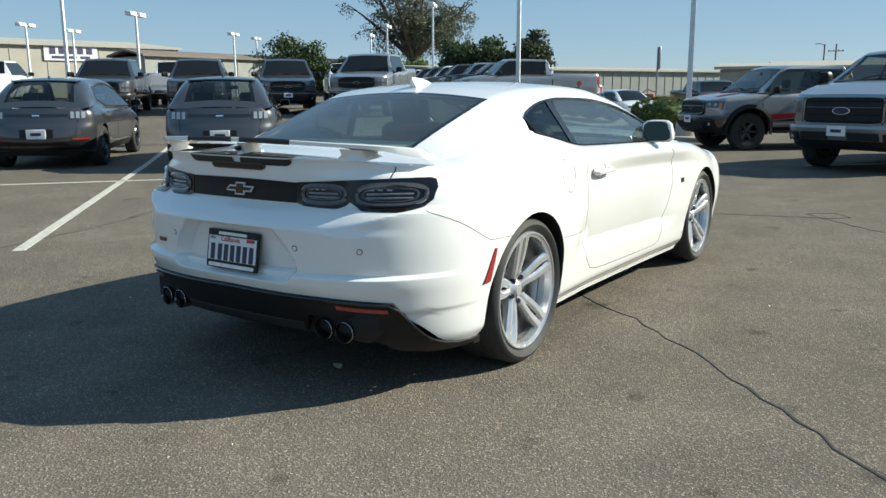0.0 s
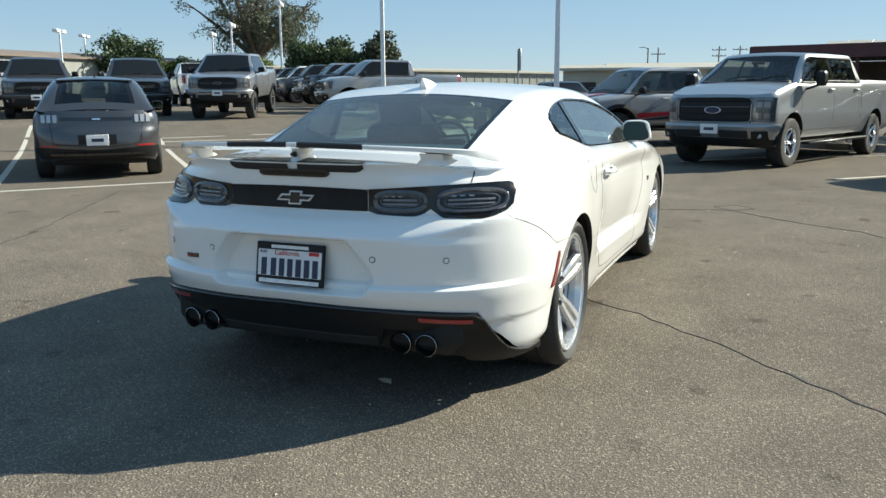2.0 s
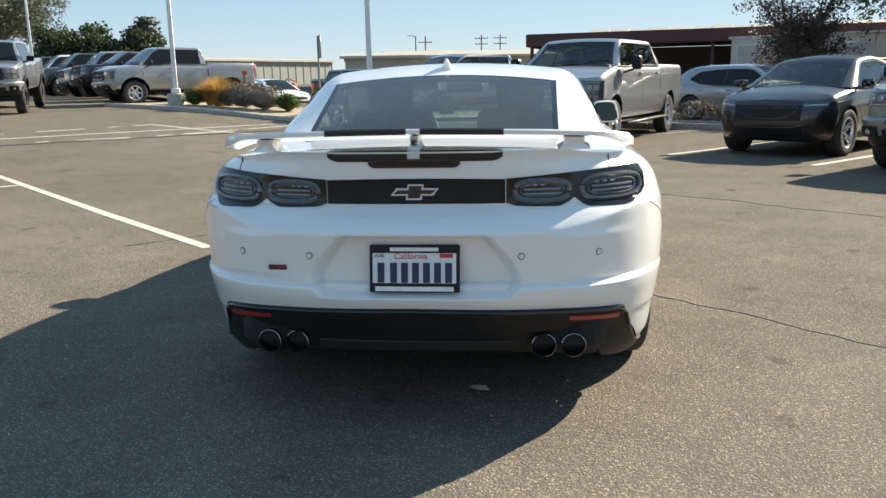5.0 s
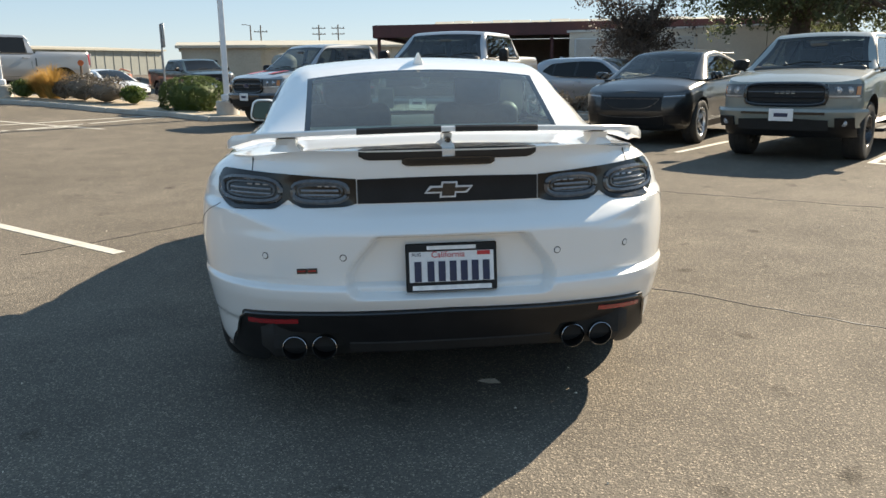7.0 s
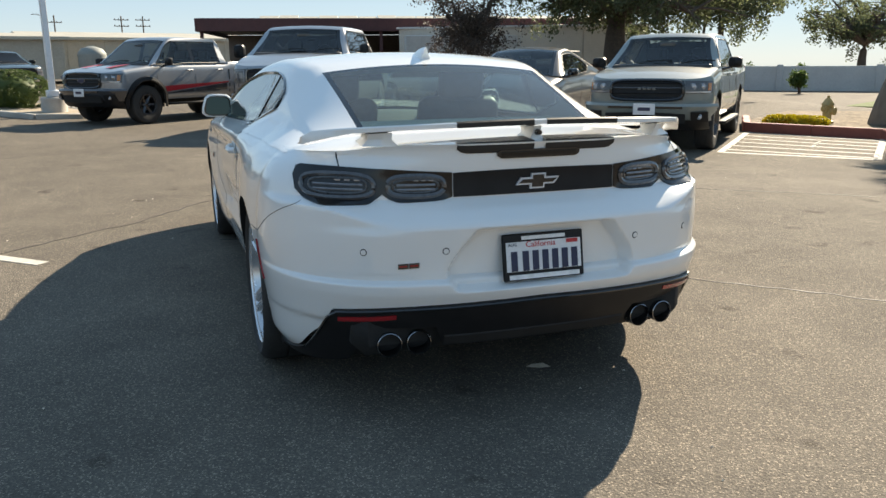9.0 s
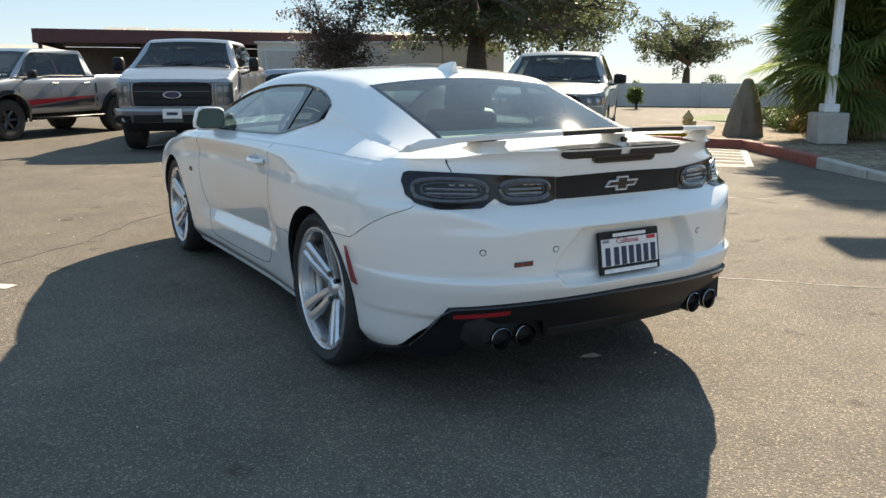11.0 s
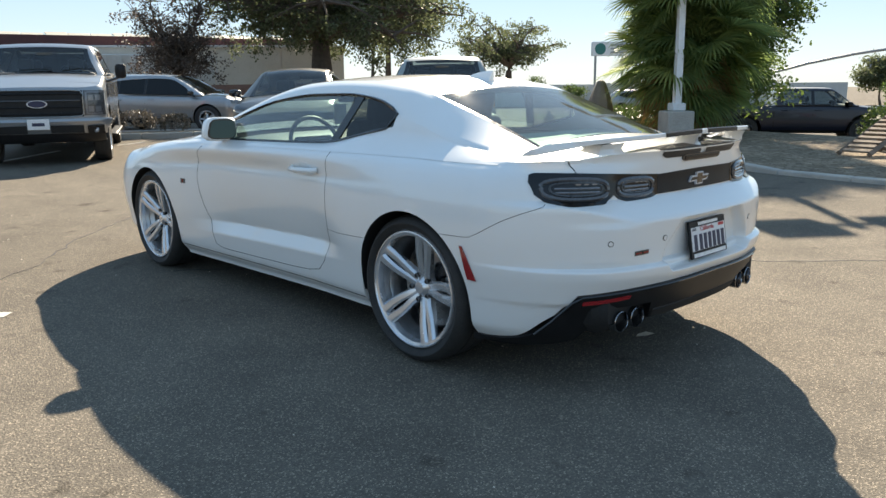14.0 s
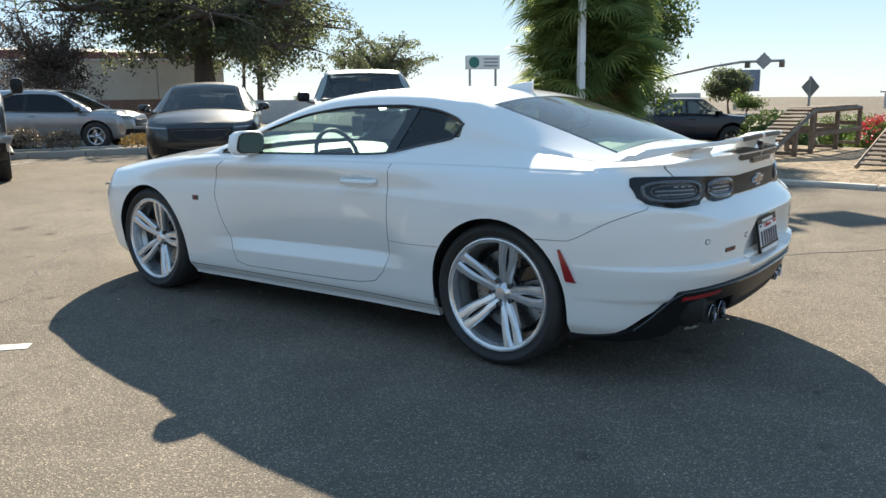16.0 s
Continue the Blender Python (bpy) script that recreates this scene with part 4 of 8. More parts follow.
for sx, sz, sk in ((0.134, 0.014, 0.009), (0.044, 0.044, 0.003)):
    vs = [bm.verts.new(C.end(a * sx / 2 + b * sk, 0.877 + b * sz / 2, False, d)) for d in (0.005, 0.0135) for a, b in ((-1, -1), (1, -1), (1, 1), (-1, 1))]
    for q in ((0, 1, 2, 3), (4, 5, 6, 7), (0, 1, 5, 4), (1, 2, 6, 5), (2, 3, 7, 6), (3, 0, 4, 7)):
        bm.faces.new([vs[i] for i in q])
part("badge_inlay", bm, GLOSSBLACK, badge, flat=True)

# small badge on the bumper, drawn as slanted red and dark bars
for i in range(2):
    x = -0.514 + 0.036 * i
    C.end_patch("bumper_badge", x - 0.017, x + 0.017, lambda q: 0.606 + 0.05 * (q + 0.496), lambda q: 0.624 + 0.05 * (q + 0.496), 0.004, DARKALLOY, coupe, nx=3, nz=2)
    C.end_patch("bumper_badge_inlay", x - 0.013, x + 0.013, lambda q: 0.613 + 0.05 * (q + 0.496), lambda q: 0.619 + 0.05 * (q + 0.496), 0.006, REDLENS, coupe, nx=3, nz=2)

# third brake light
C.end_patch("brake_light_frame", -0.160, 0.160, lambda x: 0.963 + 0.010 * max(0, abs(x) - 0.145) / 0.015, lambda x: 0.993 - 0.008 * max(0, abs(x) - 0.145) / 0.015, 0.007, GLOSSBLACK, coupe, nx=24, nz=2)
C.end_patch("brake_light", -0.143, 0.143, 0.971, 0.985, 0.010, SMOKE, coupe, nx=12, nz=2)

# black diffuser with outlet wings
dtop = spl((0.0, 0.478), (0.45, 0.470), (0.735, 0.450), (0.765, 0.36), (0.80, 0.275), (0.865, 0.215))
dbot = spl((0.0, 0.300), (0.36, 0.305), (0.395, 0.388), (0.625, 0.385), (0.66, 0.24), (0.865, 0.19))
C.end_patch("diffuser", -0.862, 0.862, lambda x: dbot(abs(x)), lambda x: dtop(abs(x)), 0.012, TRIM, coupe, nx=96, nz=8, deep=0.05, label="black plastic rear diffuser")
tube("diffuser_lip", [C.end(x, dtop(abs(x)) - 0.006, False, 0.012) for x in [-0.80 + 1.6 * i / 60 for i in range(61)]], 0.0055, GLOSSBLACK, coupe, 6)
put("diffuser_step", [C.end(x, z, False, o) for x in [-0.36 + 0.72 * i / 24 for i in range(25)] for z, o in ((0.352, 0.010), (0.346, 0.016), (0.31, 0.015), (0.30, 0.0))], grid_faces(25, 4), MATBLACK, coupe)

# underside, dark
bm = bmesh.new()
add_box(bm, (1.40, 4.2, 0.30), pose(0, 1.35, 0.37), 0.04)
part("underbody", bm, MATBLACK, coupe)
box("rear_underside", (1.36, 0.62, 0.20), pose(0, -0.60, 0.37), MATBLACK, coupe, 0.05)

# four tail pipes
for s in (1, -1):
    for x, y in ((0.452, -0.935), (0.558, -0.928)):
        m = Matrix.Translation((s * x, y, 0.322)) @ Matrix.Rotation(s * 0.08, 4, "Z")
        lathe("tail_pipe", [(0.030, 0.30), (0.040, 0.16), (0.044, 0.02), (0.0445, 0.0), (0.0420, -0.002), (0.0395, 0.004), (0.038, 0.05), (0.036, 0.20), (0.0, 0.21)], PIPE, coupe, 28, "Y", m)
    box("tail_pipe_bracket", (0.05, 0.14, 0.11), pose(s * 0.385, -0.80, 0.345, 0, 0, 8 * s), DARKALLOY, coupe, 0.01)

# wing: a blade with turned-down ends on three feet
wing = new("rear_wing")
wing.parent = coupe


def wing_at(x):
    u = abs(x) / 0.80
    yc_ = -0.872 + 0.31 * u ** 4.2
    zc_ = 1.072 - 0.026 * u ** 2 - 0.022 * u ** 8
    ch = 0.155 - 0.05 * u ** 5
    return yc_, zc_, ch


NW = 64
rows = []
for i in range(NW + 1):
    x = -0.785 + 1.57 * i / NW
    yc_, zc_, ch = wing_at(x)
    end = 1 if abs(x) < 0.772 else 0.35
    low = 0.020 * smooth01(0.62, 0.79, abs(x))
    for dy, dz in ((-0.5, 0.020), (-0.46, 0.024), (-0.2, 0.016), (0.2, 0.004), (0.46, -0.008), (0.5, -0.013), (0.45, -0.017), (0.2, -0.010), (-0.2, -0.001), (-0.44, 0.004), (-0.5, 0.006)):
        rows.append((x, yc_ + dy * ch, zc_ + dz * end - (low if dz < 0.01 else 0)))
put("wing_blade", rows, grid_faces(NW + 1, 11, wrap=True, flip=True) + [tuple(range(11)), tuple(range(NW * 11, NW * 11 + 11))[::-1]], WHITE, wing)
for x0, x1, deep, nm in ((-0.605, -0.505, 0.10, "wing_foot"), (0.505, 0.605, 0.10, "wing_foot"), (-0.028, 0.028, 0.09, "wing_foot")):
    rows = []
    for i in range(7):
        x = x0 + (x1 - x0) * i / 6
        yc_, zc_, ch = wing_at(x)
        fl = 0.014 * (2 * i / 6 - 1)
        deck = 1.012
        prof = [(-0.40, zc_ - 0.001), (-0.30, (zc_ + deck) / 2), (-0.36, deck), (0.42, deck + 0.012), (0.36, (zc_ + deck) / 2), (0.44, zc_ - 0.012)]
        for dy, z in prof:
            rows.append((x - fl * (1 if z > deck + 0.02 else -0.6), yc_ + dy * ch * 0.92, z))
    put(nm, rows, grid_faces(7, 6, wrap=True, flip=True) + [tuple(range(6)), tuple(range(36, 42))[::-1]], WHITE, wing)
lathe("rear_camera", [(0, -0.012), (0.008, -0.012), (0.010, -0.006), (0.012, 0.01)], GLOSSBLACK, wing, 16, "Y", Matrix.Translation((0, -0.935, 1.048)))
for s in (1, -1):
    # stripes over the blade and over the lid's edge
    rows = []
    for i in range(17):
        x = s * (0.024 + 0.286 * i / 16)
        yc_, zc_, ch = wing_at(x)
        for dy, dz in ((-0.505, 0.004), (-0.508, 0.0205), (-0.46, 0.0255), (-0.2, 0.0175), (0.2, 0.0055), (0.46, -0.0065)):
            rows.append((x, yc_ + dy * ch, zc_ + dz))
    put("wing_stripe", rows, grid_faces(17, 6, flip=s > 0), STRIPE, wing)
    rows = []
    for i in range(17):
        x = s * (0.022 + 0.284 * i / 16)
        edge = 0.016 * max(0, (abs(x) - 0.27) / 0.036) ** 2
        ye = C.end(x, 1.017, False).y
        for z in (0.984 + edge, 1.008 + edge * 0.3):
            p = C.end(x, min(1.016, z), False, 0.0035)
            rows.append(tuple(p))
        for k in range(25):
            y = ye + 0.004 + 0.085 * k / 24
            wide = C.skin(y, C.zs(y) - 0.001).x
            zz = C.zs(y) + (max(C.zs(y), C.zc(y)) - C.zs(y)) * (1 - min(1, abs(x) / max(0.3, wide)) ** 2)
            rows.append((x, y, zz + 0.005))
    put("lid_stripe", rows, grid_faces(17, 27, flip=s > 0), STRIPE, coupe)

# shark-fin aerial
rows = []
for i in range(13):
    t = i / 12
    y = 0.345 + 0.175 * t
    h_ = 0.060 * (1 - t) ** 0.62 + 0.001
    w_ = 0.034 * (1 - t * 0.55) * (0.75 if i == 0 else 1)
    zb_ = K.zc(y) - 0.004
    for a, b in ((1, 0), (0.75, 0.25), (0.35, 0.7), (0.16, 0.95), (0, 1.0), (-0.16, 0.95), (-0.35, 0.7), (-0.75, 0.25), (-1, 0)):
        rows.append((a * w_, y - 0.012 * b * (1 - t), zb_ + b * h_))
put("roof_aerial", rows, grid_faces(13, 9, flip=True) + [tuple(range(9))], WHITE, coupe)

# number plate in its recess
pm = Matrix.Translation((0, -0.992, 0.616)) @ Matrix.Rotation(radians(-9.5), 4, "X")
plate = plate_of(coupe, pm, (0.305, 0.155))
box("plate_print", (0.17, 0.004, 0.013), Matrix.Translation((0.0, -0.008, 0.0675)), WHITEINK, plate)
box("plate_print", (0.275, 0.004, 0.016), Matrix.Translation((0.0, -0.008, -0.0705)), WHITEINK, plate)
for i in range(7):
    box("plate_character", (0.024, 0.004, 0.070), Matrix.Translation((-0.117 + 0.0385 * i + (0.006 if i else 0), -0.0085, -0.014)), INK, plate)
for words, size, px, pz, ink in (("California", 0.030, -0.012, 0.034, REDINK), ("AUG", 0.016, -0.122, 0.040, INK)):
    fc = bpy.data.curves.new("plate_word", "FONT")
    fc.body, fc.size, fc.align_x, fc.extrude = words, size, "CENTER", 0.0006
    fc.materials.append(ink)
    fo = new("plate_word", fc)
    fo.parent = plate
    fo.matrix_local = Matrix.Translation((px, -0.0092, pz)) @ Matrix.Rotation(radians(90), 4, "X")
box("plate_sticker", (0.045, 0.004, 0.014), Matrix.Translation((0.112, -0.0085, 0.046)), REDINK, plate)

# cabin: floor tub, dash, seats, steering wheel, shelf
tub = [(-0.70, -0.30), (0.70, -0.30), (0.74, 2.15), (-0.74, 2.15)]
put("cabin_floor", [(x, y, z) for z in (0.95, 0.42) for x, y in tub], [(0, 4, 5, 1), (1, 5, 6, 2), (2, 6, 7, 3), (3, 7, 4, 0), (4, 7, 6, 5)], CLOTH, coupe, flat=True)
box("parcel_shelf", (1.36, 0.50, 0.03), pose(0, -0.16, 0.99, 6), TAN, coupe, 0.01)
rows = [(x, y, z - 0.05 * (x / 0.75) ** 4) for x in [-0.78 + 1.56 * i / 16 for i in range(17)] for y, z in ((2.30, 0.93), (2.1, 0.965), (1.85, 0.955), (1.70, 0.90), (1.68, 0.60))]
put("dashboard", rows, grid_faces(17, 5, flip=True), CLOTH, coupe)
for s in (1, -1):
    for nm, y, z in (("front_seat", 1.0, 0.55), ("rear_seat", 0.28, 0.55)):
        st = new(nm)
        st.parent = coupe
        st.location = (s * 0.36, y, z)
        front = nm == "front_seat"
        box("seat_cushion", (0.50, 0.50, 0.18), pose(0, 0.25, 0.0), CLOTH, st, 0.05, seg=3)
        box("seat_back", (0.48, 0.14, 0.56 if front else 0.40), pose(0, -0.08, 0.28 if front else 0.2, 18), CLOTH, st, 0.06, seg=3)
        if front:
            box("headrest", (0.26, 0.10, 0.20), pose(0, -0.19, 0.63, 12), CLOTH, st, 0.04, seg=3)
bm = bmesh.new()
add_tube(bm, [(-0.36 + 0.18 * math.cos(2 * math.pi * i / 28), 1.55 + 0.06 * math.sin(2 * math.pi * i / 28), 0.92 + 0.165 * math.sin(2 * math.pi * i / 28)) for i in range(28)], 0.014, 8, True)
part("steering_wheel", bm, CLOTH, coupe)
box("steering_hub", (0.30, 0.05, 0.10), pose(-0.36, 1.57, 0.92), CLOTH, coupe, 0.02)
box("cabin_mirror", (0.24, 0.03, 0.06), pose(0, 1.62, 1.205), GLOSSBLACK, coupe, 0.012)
# unseen flaps, added to block sun that would cross the cabin to the ground
for s in (1, -1):
    box("sun_visor", (0.42, 0.20, 0.02), pose(s * 0.37, 1.50, 1.232, -18), TAN, coupe, 0.006)
box("hang_tag", (0.10, 0.006, 0.13), pose(-0.12, 1.60, 1.10), TAN, coupe, 0.004)
for s in (1, -1):
    put("door_card", [(s * (belt_x(y) - 0.03), y, z) for y in (0.4, 0.8, 1.4, 2.0) for z in (0.55, 0.95)], grid_faces(4, 2, flip=s < 0), CLOTH, coupe, flat=True)
rows = [(x, y, K.zc(y) - 0.05 - 0.02 * (x / 0.5) ** 2) for y in (0.3, 0.6, 0.95, 1.2, 1.42) for x in (-0.54, -0.25, 0, 0.25, 0.54)]
put("headlining", rows, grid_faces(5, 5), TAN, coupe)


# ---- the other vehicles ----
def oval(sh, root, x, z, w, h, front, mat, rim, off=0.012):
    """An oval badge, plain."""
    for k, (m, o) in enumerate(((rim, off), (mat, off + 0.004))):
        q = 1 if k == 0 else 0.86
        pts = [sh.end(x + q * w / 2 * math.cos(2 * math.pi * i / 24), z + q * h / 2 * math.sin(2 * math.pi * i / 24), front, o) for i in range(24)]
        back = [sh.end(x + q * w / 2 * math.cos(2 * math.pi * i / 24), z + q * h / 2 * math.sin(2 * math.pi * i / 24), front, -0.01) for i in range(24)]
        put("badge", pts + back, [tuple(range(24)), *[(i, i + 24, (i + 1) % 24 + 24, (i + 1) % 24) for i in range(24)]], m, root)


def cab_interior(root, hw, yd, back, z_belt, floor, rows, high):
    """What shows through the glass: floor, dash, seats, steering wheel, headlining."""
    box("cabin_floor", (hw * 1.68, yd - back, 0.06), pose(0, (yd + back) / 2, floor), MATBLACK, root)
    box("dashboard", (hw * 1.66, 0.40, 0.26), pose(0, yd - 0.05, z_belt - 0.09), CLOTH, root, 0.06, seg=2)
    box("headlining", (hw * 1.12, yd - back - 1.1, 0.03), pose(0, (yd + back) / 2 - 0.3, high - 0.085), CLOTH, root, 0.01)
    for s in (1, -1):
        box("door_card", (0.04, yd - back - 0.1, z_belt - floor - 0.02), pose(s * hw * 0.86, (yd + back) / 2, (z_belt + floor) / 2), CLOTH, root, 0.01)
    box("back_panel", (hw * 1.6, 0.05, z_belt - floor), pose(0, back + 0.06, (z_belt + floor) / 2), CLOTH, root, 0.01)
    for y in rows:
        for s in (1, -1):
            st = new("seat")
            st.parent = root
            st.location = (s * hw * 0.42, y, floor)
            box("seat_cushion", (0.52, 0.50, 0.22), pose(0, 0.22, 0.30), CLOTH, st, 0.05, seg=2)
            box("seat_back", (0.50, 0.16, 0.66), pose(0, -0.10, z_belt - floor - 0.24, 12), CLOTH, st, 0.06, seg=2)
            box("headrest", (0.27, 0.11, 0.20), pose(0, -0.18, z_belt - floor + 0.20, 8), CLOTH, st, 0.05, seg=2)
    tube("steering_wheel", [(hw * 0.42 * -1 + 0.19 * math.cos(2 * math.pi * i / 24), yd - 0.36 + 0.08 * math.sin(2 * math.pi * i / 24), z_belt + 0.0 + 0.17 * math.sin(2 * math.pi * i / 24)) for i in range(24)], 0.015, CLOTH, root, 6, True)
    box("cabin_mirror", (0.25, 0.04, 0.07), pose(0, yd - 0.42, high - 0.20), GLOSSBLACK, root, 0.015)


def lens_disc(sh, root, x, z, r, off):
    """A projector lamp: bright ring and clear eye."""
    p = sh.end(x, z, True, off)
    lathe("lamp_projector", [(r, -0.05), (r, 0.0), (r * 0.86, 0.006), (r * 0.80, -0.008), (r * 0.5, -0.002), (0, 0.004)], CLEAR, root, 16, "Y", Matrix.Translation(p))


def pickup(name, label, mat, at, wb=3.69, foh=0.95, roh=1.24, wid=2.03, high=1.96, sill=0.50, hood=1.22, cowl=1.33, belt=1.34, rail=1.42, tyre=0.41, rimr=0.24, flare=None, bumper=None,
           grille=(0.60, 0.80, 1.14), lamps="stack", boards=False, detail=1.0, group="", cabf=None, alloy=None, cab0=0.88, open_glass=False, frame_mat=None, badge=True):
    """A crew-cab pickup with an open bed; its parts are body, cabin, glass, wheels, grille, lamps, bumper, mirrors, seams."""
    root = thing(name, label, "pickup truck", at, group)
    hw = wid / 2
    yf0 = wb + foh
    cab1 = wb - 0.28
    zs_ = spl((-roh, rail), (cab0 - 0.06, rail), (cab0 + 0.02, belt), (cab1 - 0.1, belt), (cab1 + 0.1, cowl - 0.01), (wb + 0.1, cowl - 0.045), (yf0 - 0.35, hood), (yf0 - 0.1, hood - 0.05))

    def bed(x, y, xs):
        if y < cab0 - 0.05 and y > -roh + 0.06 and abs(x) < xs * 0.94:
            return rail - 0.50
        return None
    S = Shell(
        z0=spl((-roh, sill + 0.12), (-0.6, sill), (wb, sill), (yf0, sill + 0.08)), zs=zs_, wy=spl((-roh, hw * 0.97), (0, hw), (1.0, hw * 0.985), (wb - 0.8, hw * 0.985), (wb, hw), (yf0 - 0.4, hw * 0.98)),
        wh=spl((0, 0.93), (0.14, 0.98), (0.45, 1.0), (0.62, 0.995), (0.85, 0.985), (0.95, 0.965), (1, 0.93)),
        yr=spl((sill, -roh + 0.06), (sill + 0.25, -roh), (rail, -roh)), yf=spl((sill, yf0 - 0.12), (sill + 0.25, yf0 - 0.06), (hood - 0.2, yf0 - 0.05), (hood - 0.05, yf0 - 0.10), (hood, yf0 - 0.20)),
        zc=spl((-roh, rail), (cab1, belt + 0.02), (cab1 + 0.15, cowl + 0.02), (wb + 0.1, cowl), (yf0 - 0.35, hood + 0.03), (yf0 - 0.1, hood - 0.04)),
        ycr=-roh + 0.22, ycf=yf0 - 0.42, pr=5.5, pf=4.0, nv=int(18 * detail), du=0.08 / detail, dy=0.16 / detail,
        arches=[(0.0, tyre + 0.02, tyre + 0.085), (wb, tyre + 0.02, tyre + 0.085)], lift=bed, hole=lambda x, y: cab0 + 0.05 < y < cab1 and abs(x) < hw * 0.8)
    S.build(root, mat)
    hi, lo = cab1 - 0.60, cab0 + 0.16
    zt = spl((cab0, belt + 0.03), (cab0 + 0.10, high - 0.20), (cab0 + 0.20, high - 0.115), (hi - 0.10, high - 0.110), (hi + 0.12, high - 0.20), (cab1 - 0.14, belt + 0.10), (cab1 + 0.0, belt + 0.02), (cab1 + 0.1, belt))
    zb = spl((cab0, belt + 0.028), (cab1 - 0.9, belt + 0.03), (cab1 - 0.55, belt - 0.0), (cab1 + 0.0, belt + 0.0), (cab1 + 0.1, belt - 0.01))
    mid = cab0 + 0.5 * (cab1 - cab0) - 0.06
    Kc = Cabin(zc=spl((cab0, belt + 0.05), (cab0 + 0.09, high - 0.10), (lo + 0.05, high - 0.012), ((lo + hi) / 2, high), (hi - 0.10, high - 0.012), (hi, high - 0.045), (hi + 0.2, high - 0.20), (cab1 + 0.10, cowl + 0.015)),
               xg=spl((cab0, hw * 0.74), (hi, hw * 0.685), (cab1 + 0.1, hw * 0.85)), zt=zt, zb=zb,
               xs=lambda y, z: hw * 0.955 - 0.42 * max(0, z - belt), xf=lambda y: S.half(y, S.zs(y) - 0.016) + 0.0015, zf=lambda y: S.zs(y) - 0.015,
               y0=cab0, y1=cab1 + 0.10, top_marks=(lo, hi + 0.05), dy=0.12 / detail, crown=0.028,
               windows=[(cab0 + 0.20, mid - 0.05, "rear_door_window"), (mid - 0.05, mid + 0.05, "pillar"), (mid + 0.05, cab1 - 0.06, "front_door_window")])
    gl = CABGLASS if open_glass else SOLIDGLASS
    Kc.build(root, mat, gl, gl, border=0.05, rim=TRIM)
    if open_glass:
        cab_interior(root, hw, cab1 + 0.02, cab0 + 0.06, belt, sill + 0.25, (cab1 - 1.15, cab0 + 0.42), high)
    g0, g1, g2 = grille
    # grille with bars, lamps
    S.end_patch("grille", -g0, g0, g1, g2, 0.012, MATBLACK, root, True, 14, 4, 0.05, "black grille")
    ring = []
    for i in range(40):
        t = 2 * math.pi * i / 40
        c, q = math.cos(t), math.sin(t)
        e_ = 12 if frame_mat else 5
        k = (abs(c) ** e_ + abs(q) ** e_) ** (-1 / e_)
        ring.append(S.end(c * k * g0 * 1.0, (g1 + g2) / 2 + q * k * (g2 - g1) / 2, True, 0.02))
    tube("grille_frame", ring, 0.011 if frame_mat else 0.026, frame_mat or GLOSSBLACK, root, 8, True)
    nv_ = 11 if detail >= 1.2 else 0
    for i in range(nv_):
        x = g0 * 0.9 * (2 * (i + 0.5) / nv_ - 1)
        tube("grille_mesh_bar", [S.end(x, z, True, 0.013) for z in (g1 + 0.02, g2 - 0.02)], 0.006, TRIM, root, 4)
    nb = 4 if detail >= 1 else 3
    for i in range(nb):
        z = g1 + (g2 - g1) * (i + 0.5) / nb
        tube("grille_bar", [S.end(-g0 * 0.94 + 1.88 * g0 * k / 10, z, True, 0.014) for k in range(11)], 0.013, TRIM if i != nb // 2 else LAMPIN, root, 6)
    if badge:
        oval(S, root, 0, (g1 + g2) / 2, 0.30 if frame_mat else 0.23, 0.12 if frame_mat else 0.09, True, INK, BADGE if frame_mat else STEEL, 0.03)
    else:
        for k in range(4):
            S.end_patch("grille_letter_bar", -0.13 + 0.07 * k, -0.085 + 0.07 * k, (g1 + g2) / 2 + 0.015, (g1 + g2) / 2 + 0.045, 0.02, LINE, root, True, 2, 2, 0.02)
    lx0, lx1 = g0 + 0.015, hw * 0.955
    for s in (1, -1):
        lamp = new("head_lamp")
        lamp.parent = root
        S.end_patch("lamp_housing", s * lx0, s * lx1, g1 + (0.02 if lamps == "stack" else (g2 - g1) * 0.35), g2, 0.010, LAMPIN, lamp, True, 8, 3, 0.04)
        if lamps == "stack":
            for a in (0.28, 0.72):
                for q in (0.32, 0.66):
                    S.end_patch("lamp_cell", s * (lx0 + (lx1 - lx0) * (q - 0.12)), s * (lx0 + (lx1 - lx0) * (q + 0.14)), g1 + (g2 - g1) * a - 0.045, g1 + (g2 - g1) * a + 0.045, 0.015, GUIDE, lamp, True, 3, 2)
            S.end_patch("light_strip", s * (lx0 + 0.02), s * (lx0 + 0.05), g1 + 0.03, g2 - 0.02, 0.018, GUIDE, lamp, True, 2, 5)
            for z in (g1 + 0.03, g2 - 0.04):
                S.end_patch("light_strip", s * (lx0 + 0.05), s * (lx1 - 0.04), z, z + 0.025, 0.018, GUIDE, lamp, True, 6, 2)
        else:
            for q in (0.32, 0.66):
                lens_disc(S, lamp, s * (lx0 + (lx1 - lx0) * q), g1 + (g2 - g1) * 0.70, 0.048, 0.014)
            S.end_patch("light_strip", s * (lx0 + 0.02), s * (lx1 - 0.02), g1 + (g2 - g1) * 0.38, g1 + (g2 - g1) * 0.46, 0.016, CLEAR, lamp, True, 8, 2)
            S.end_patch("turn_lamp", s * (lx1 - 0.05), s * (lx1 - 0.015), g1 + (g2 - g1) * 0.5, g2 - 0.03, 0.014, AMBER, lamp, True, 2, 2)
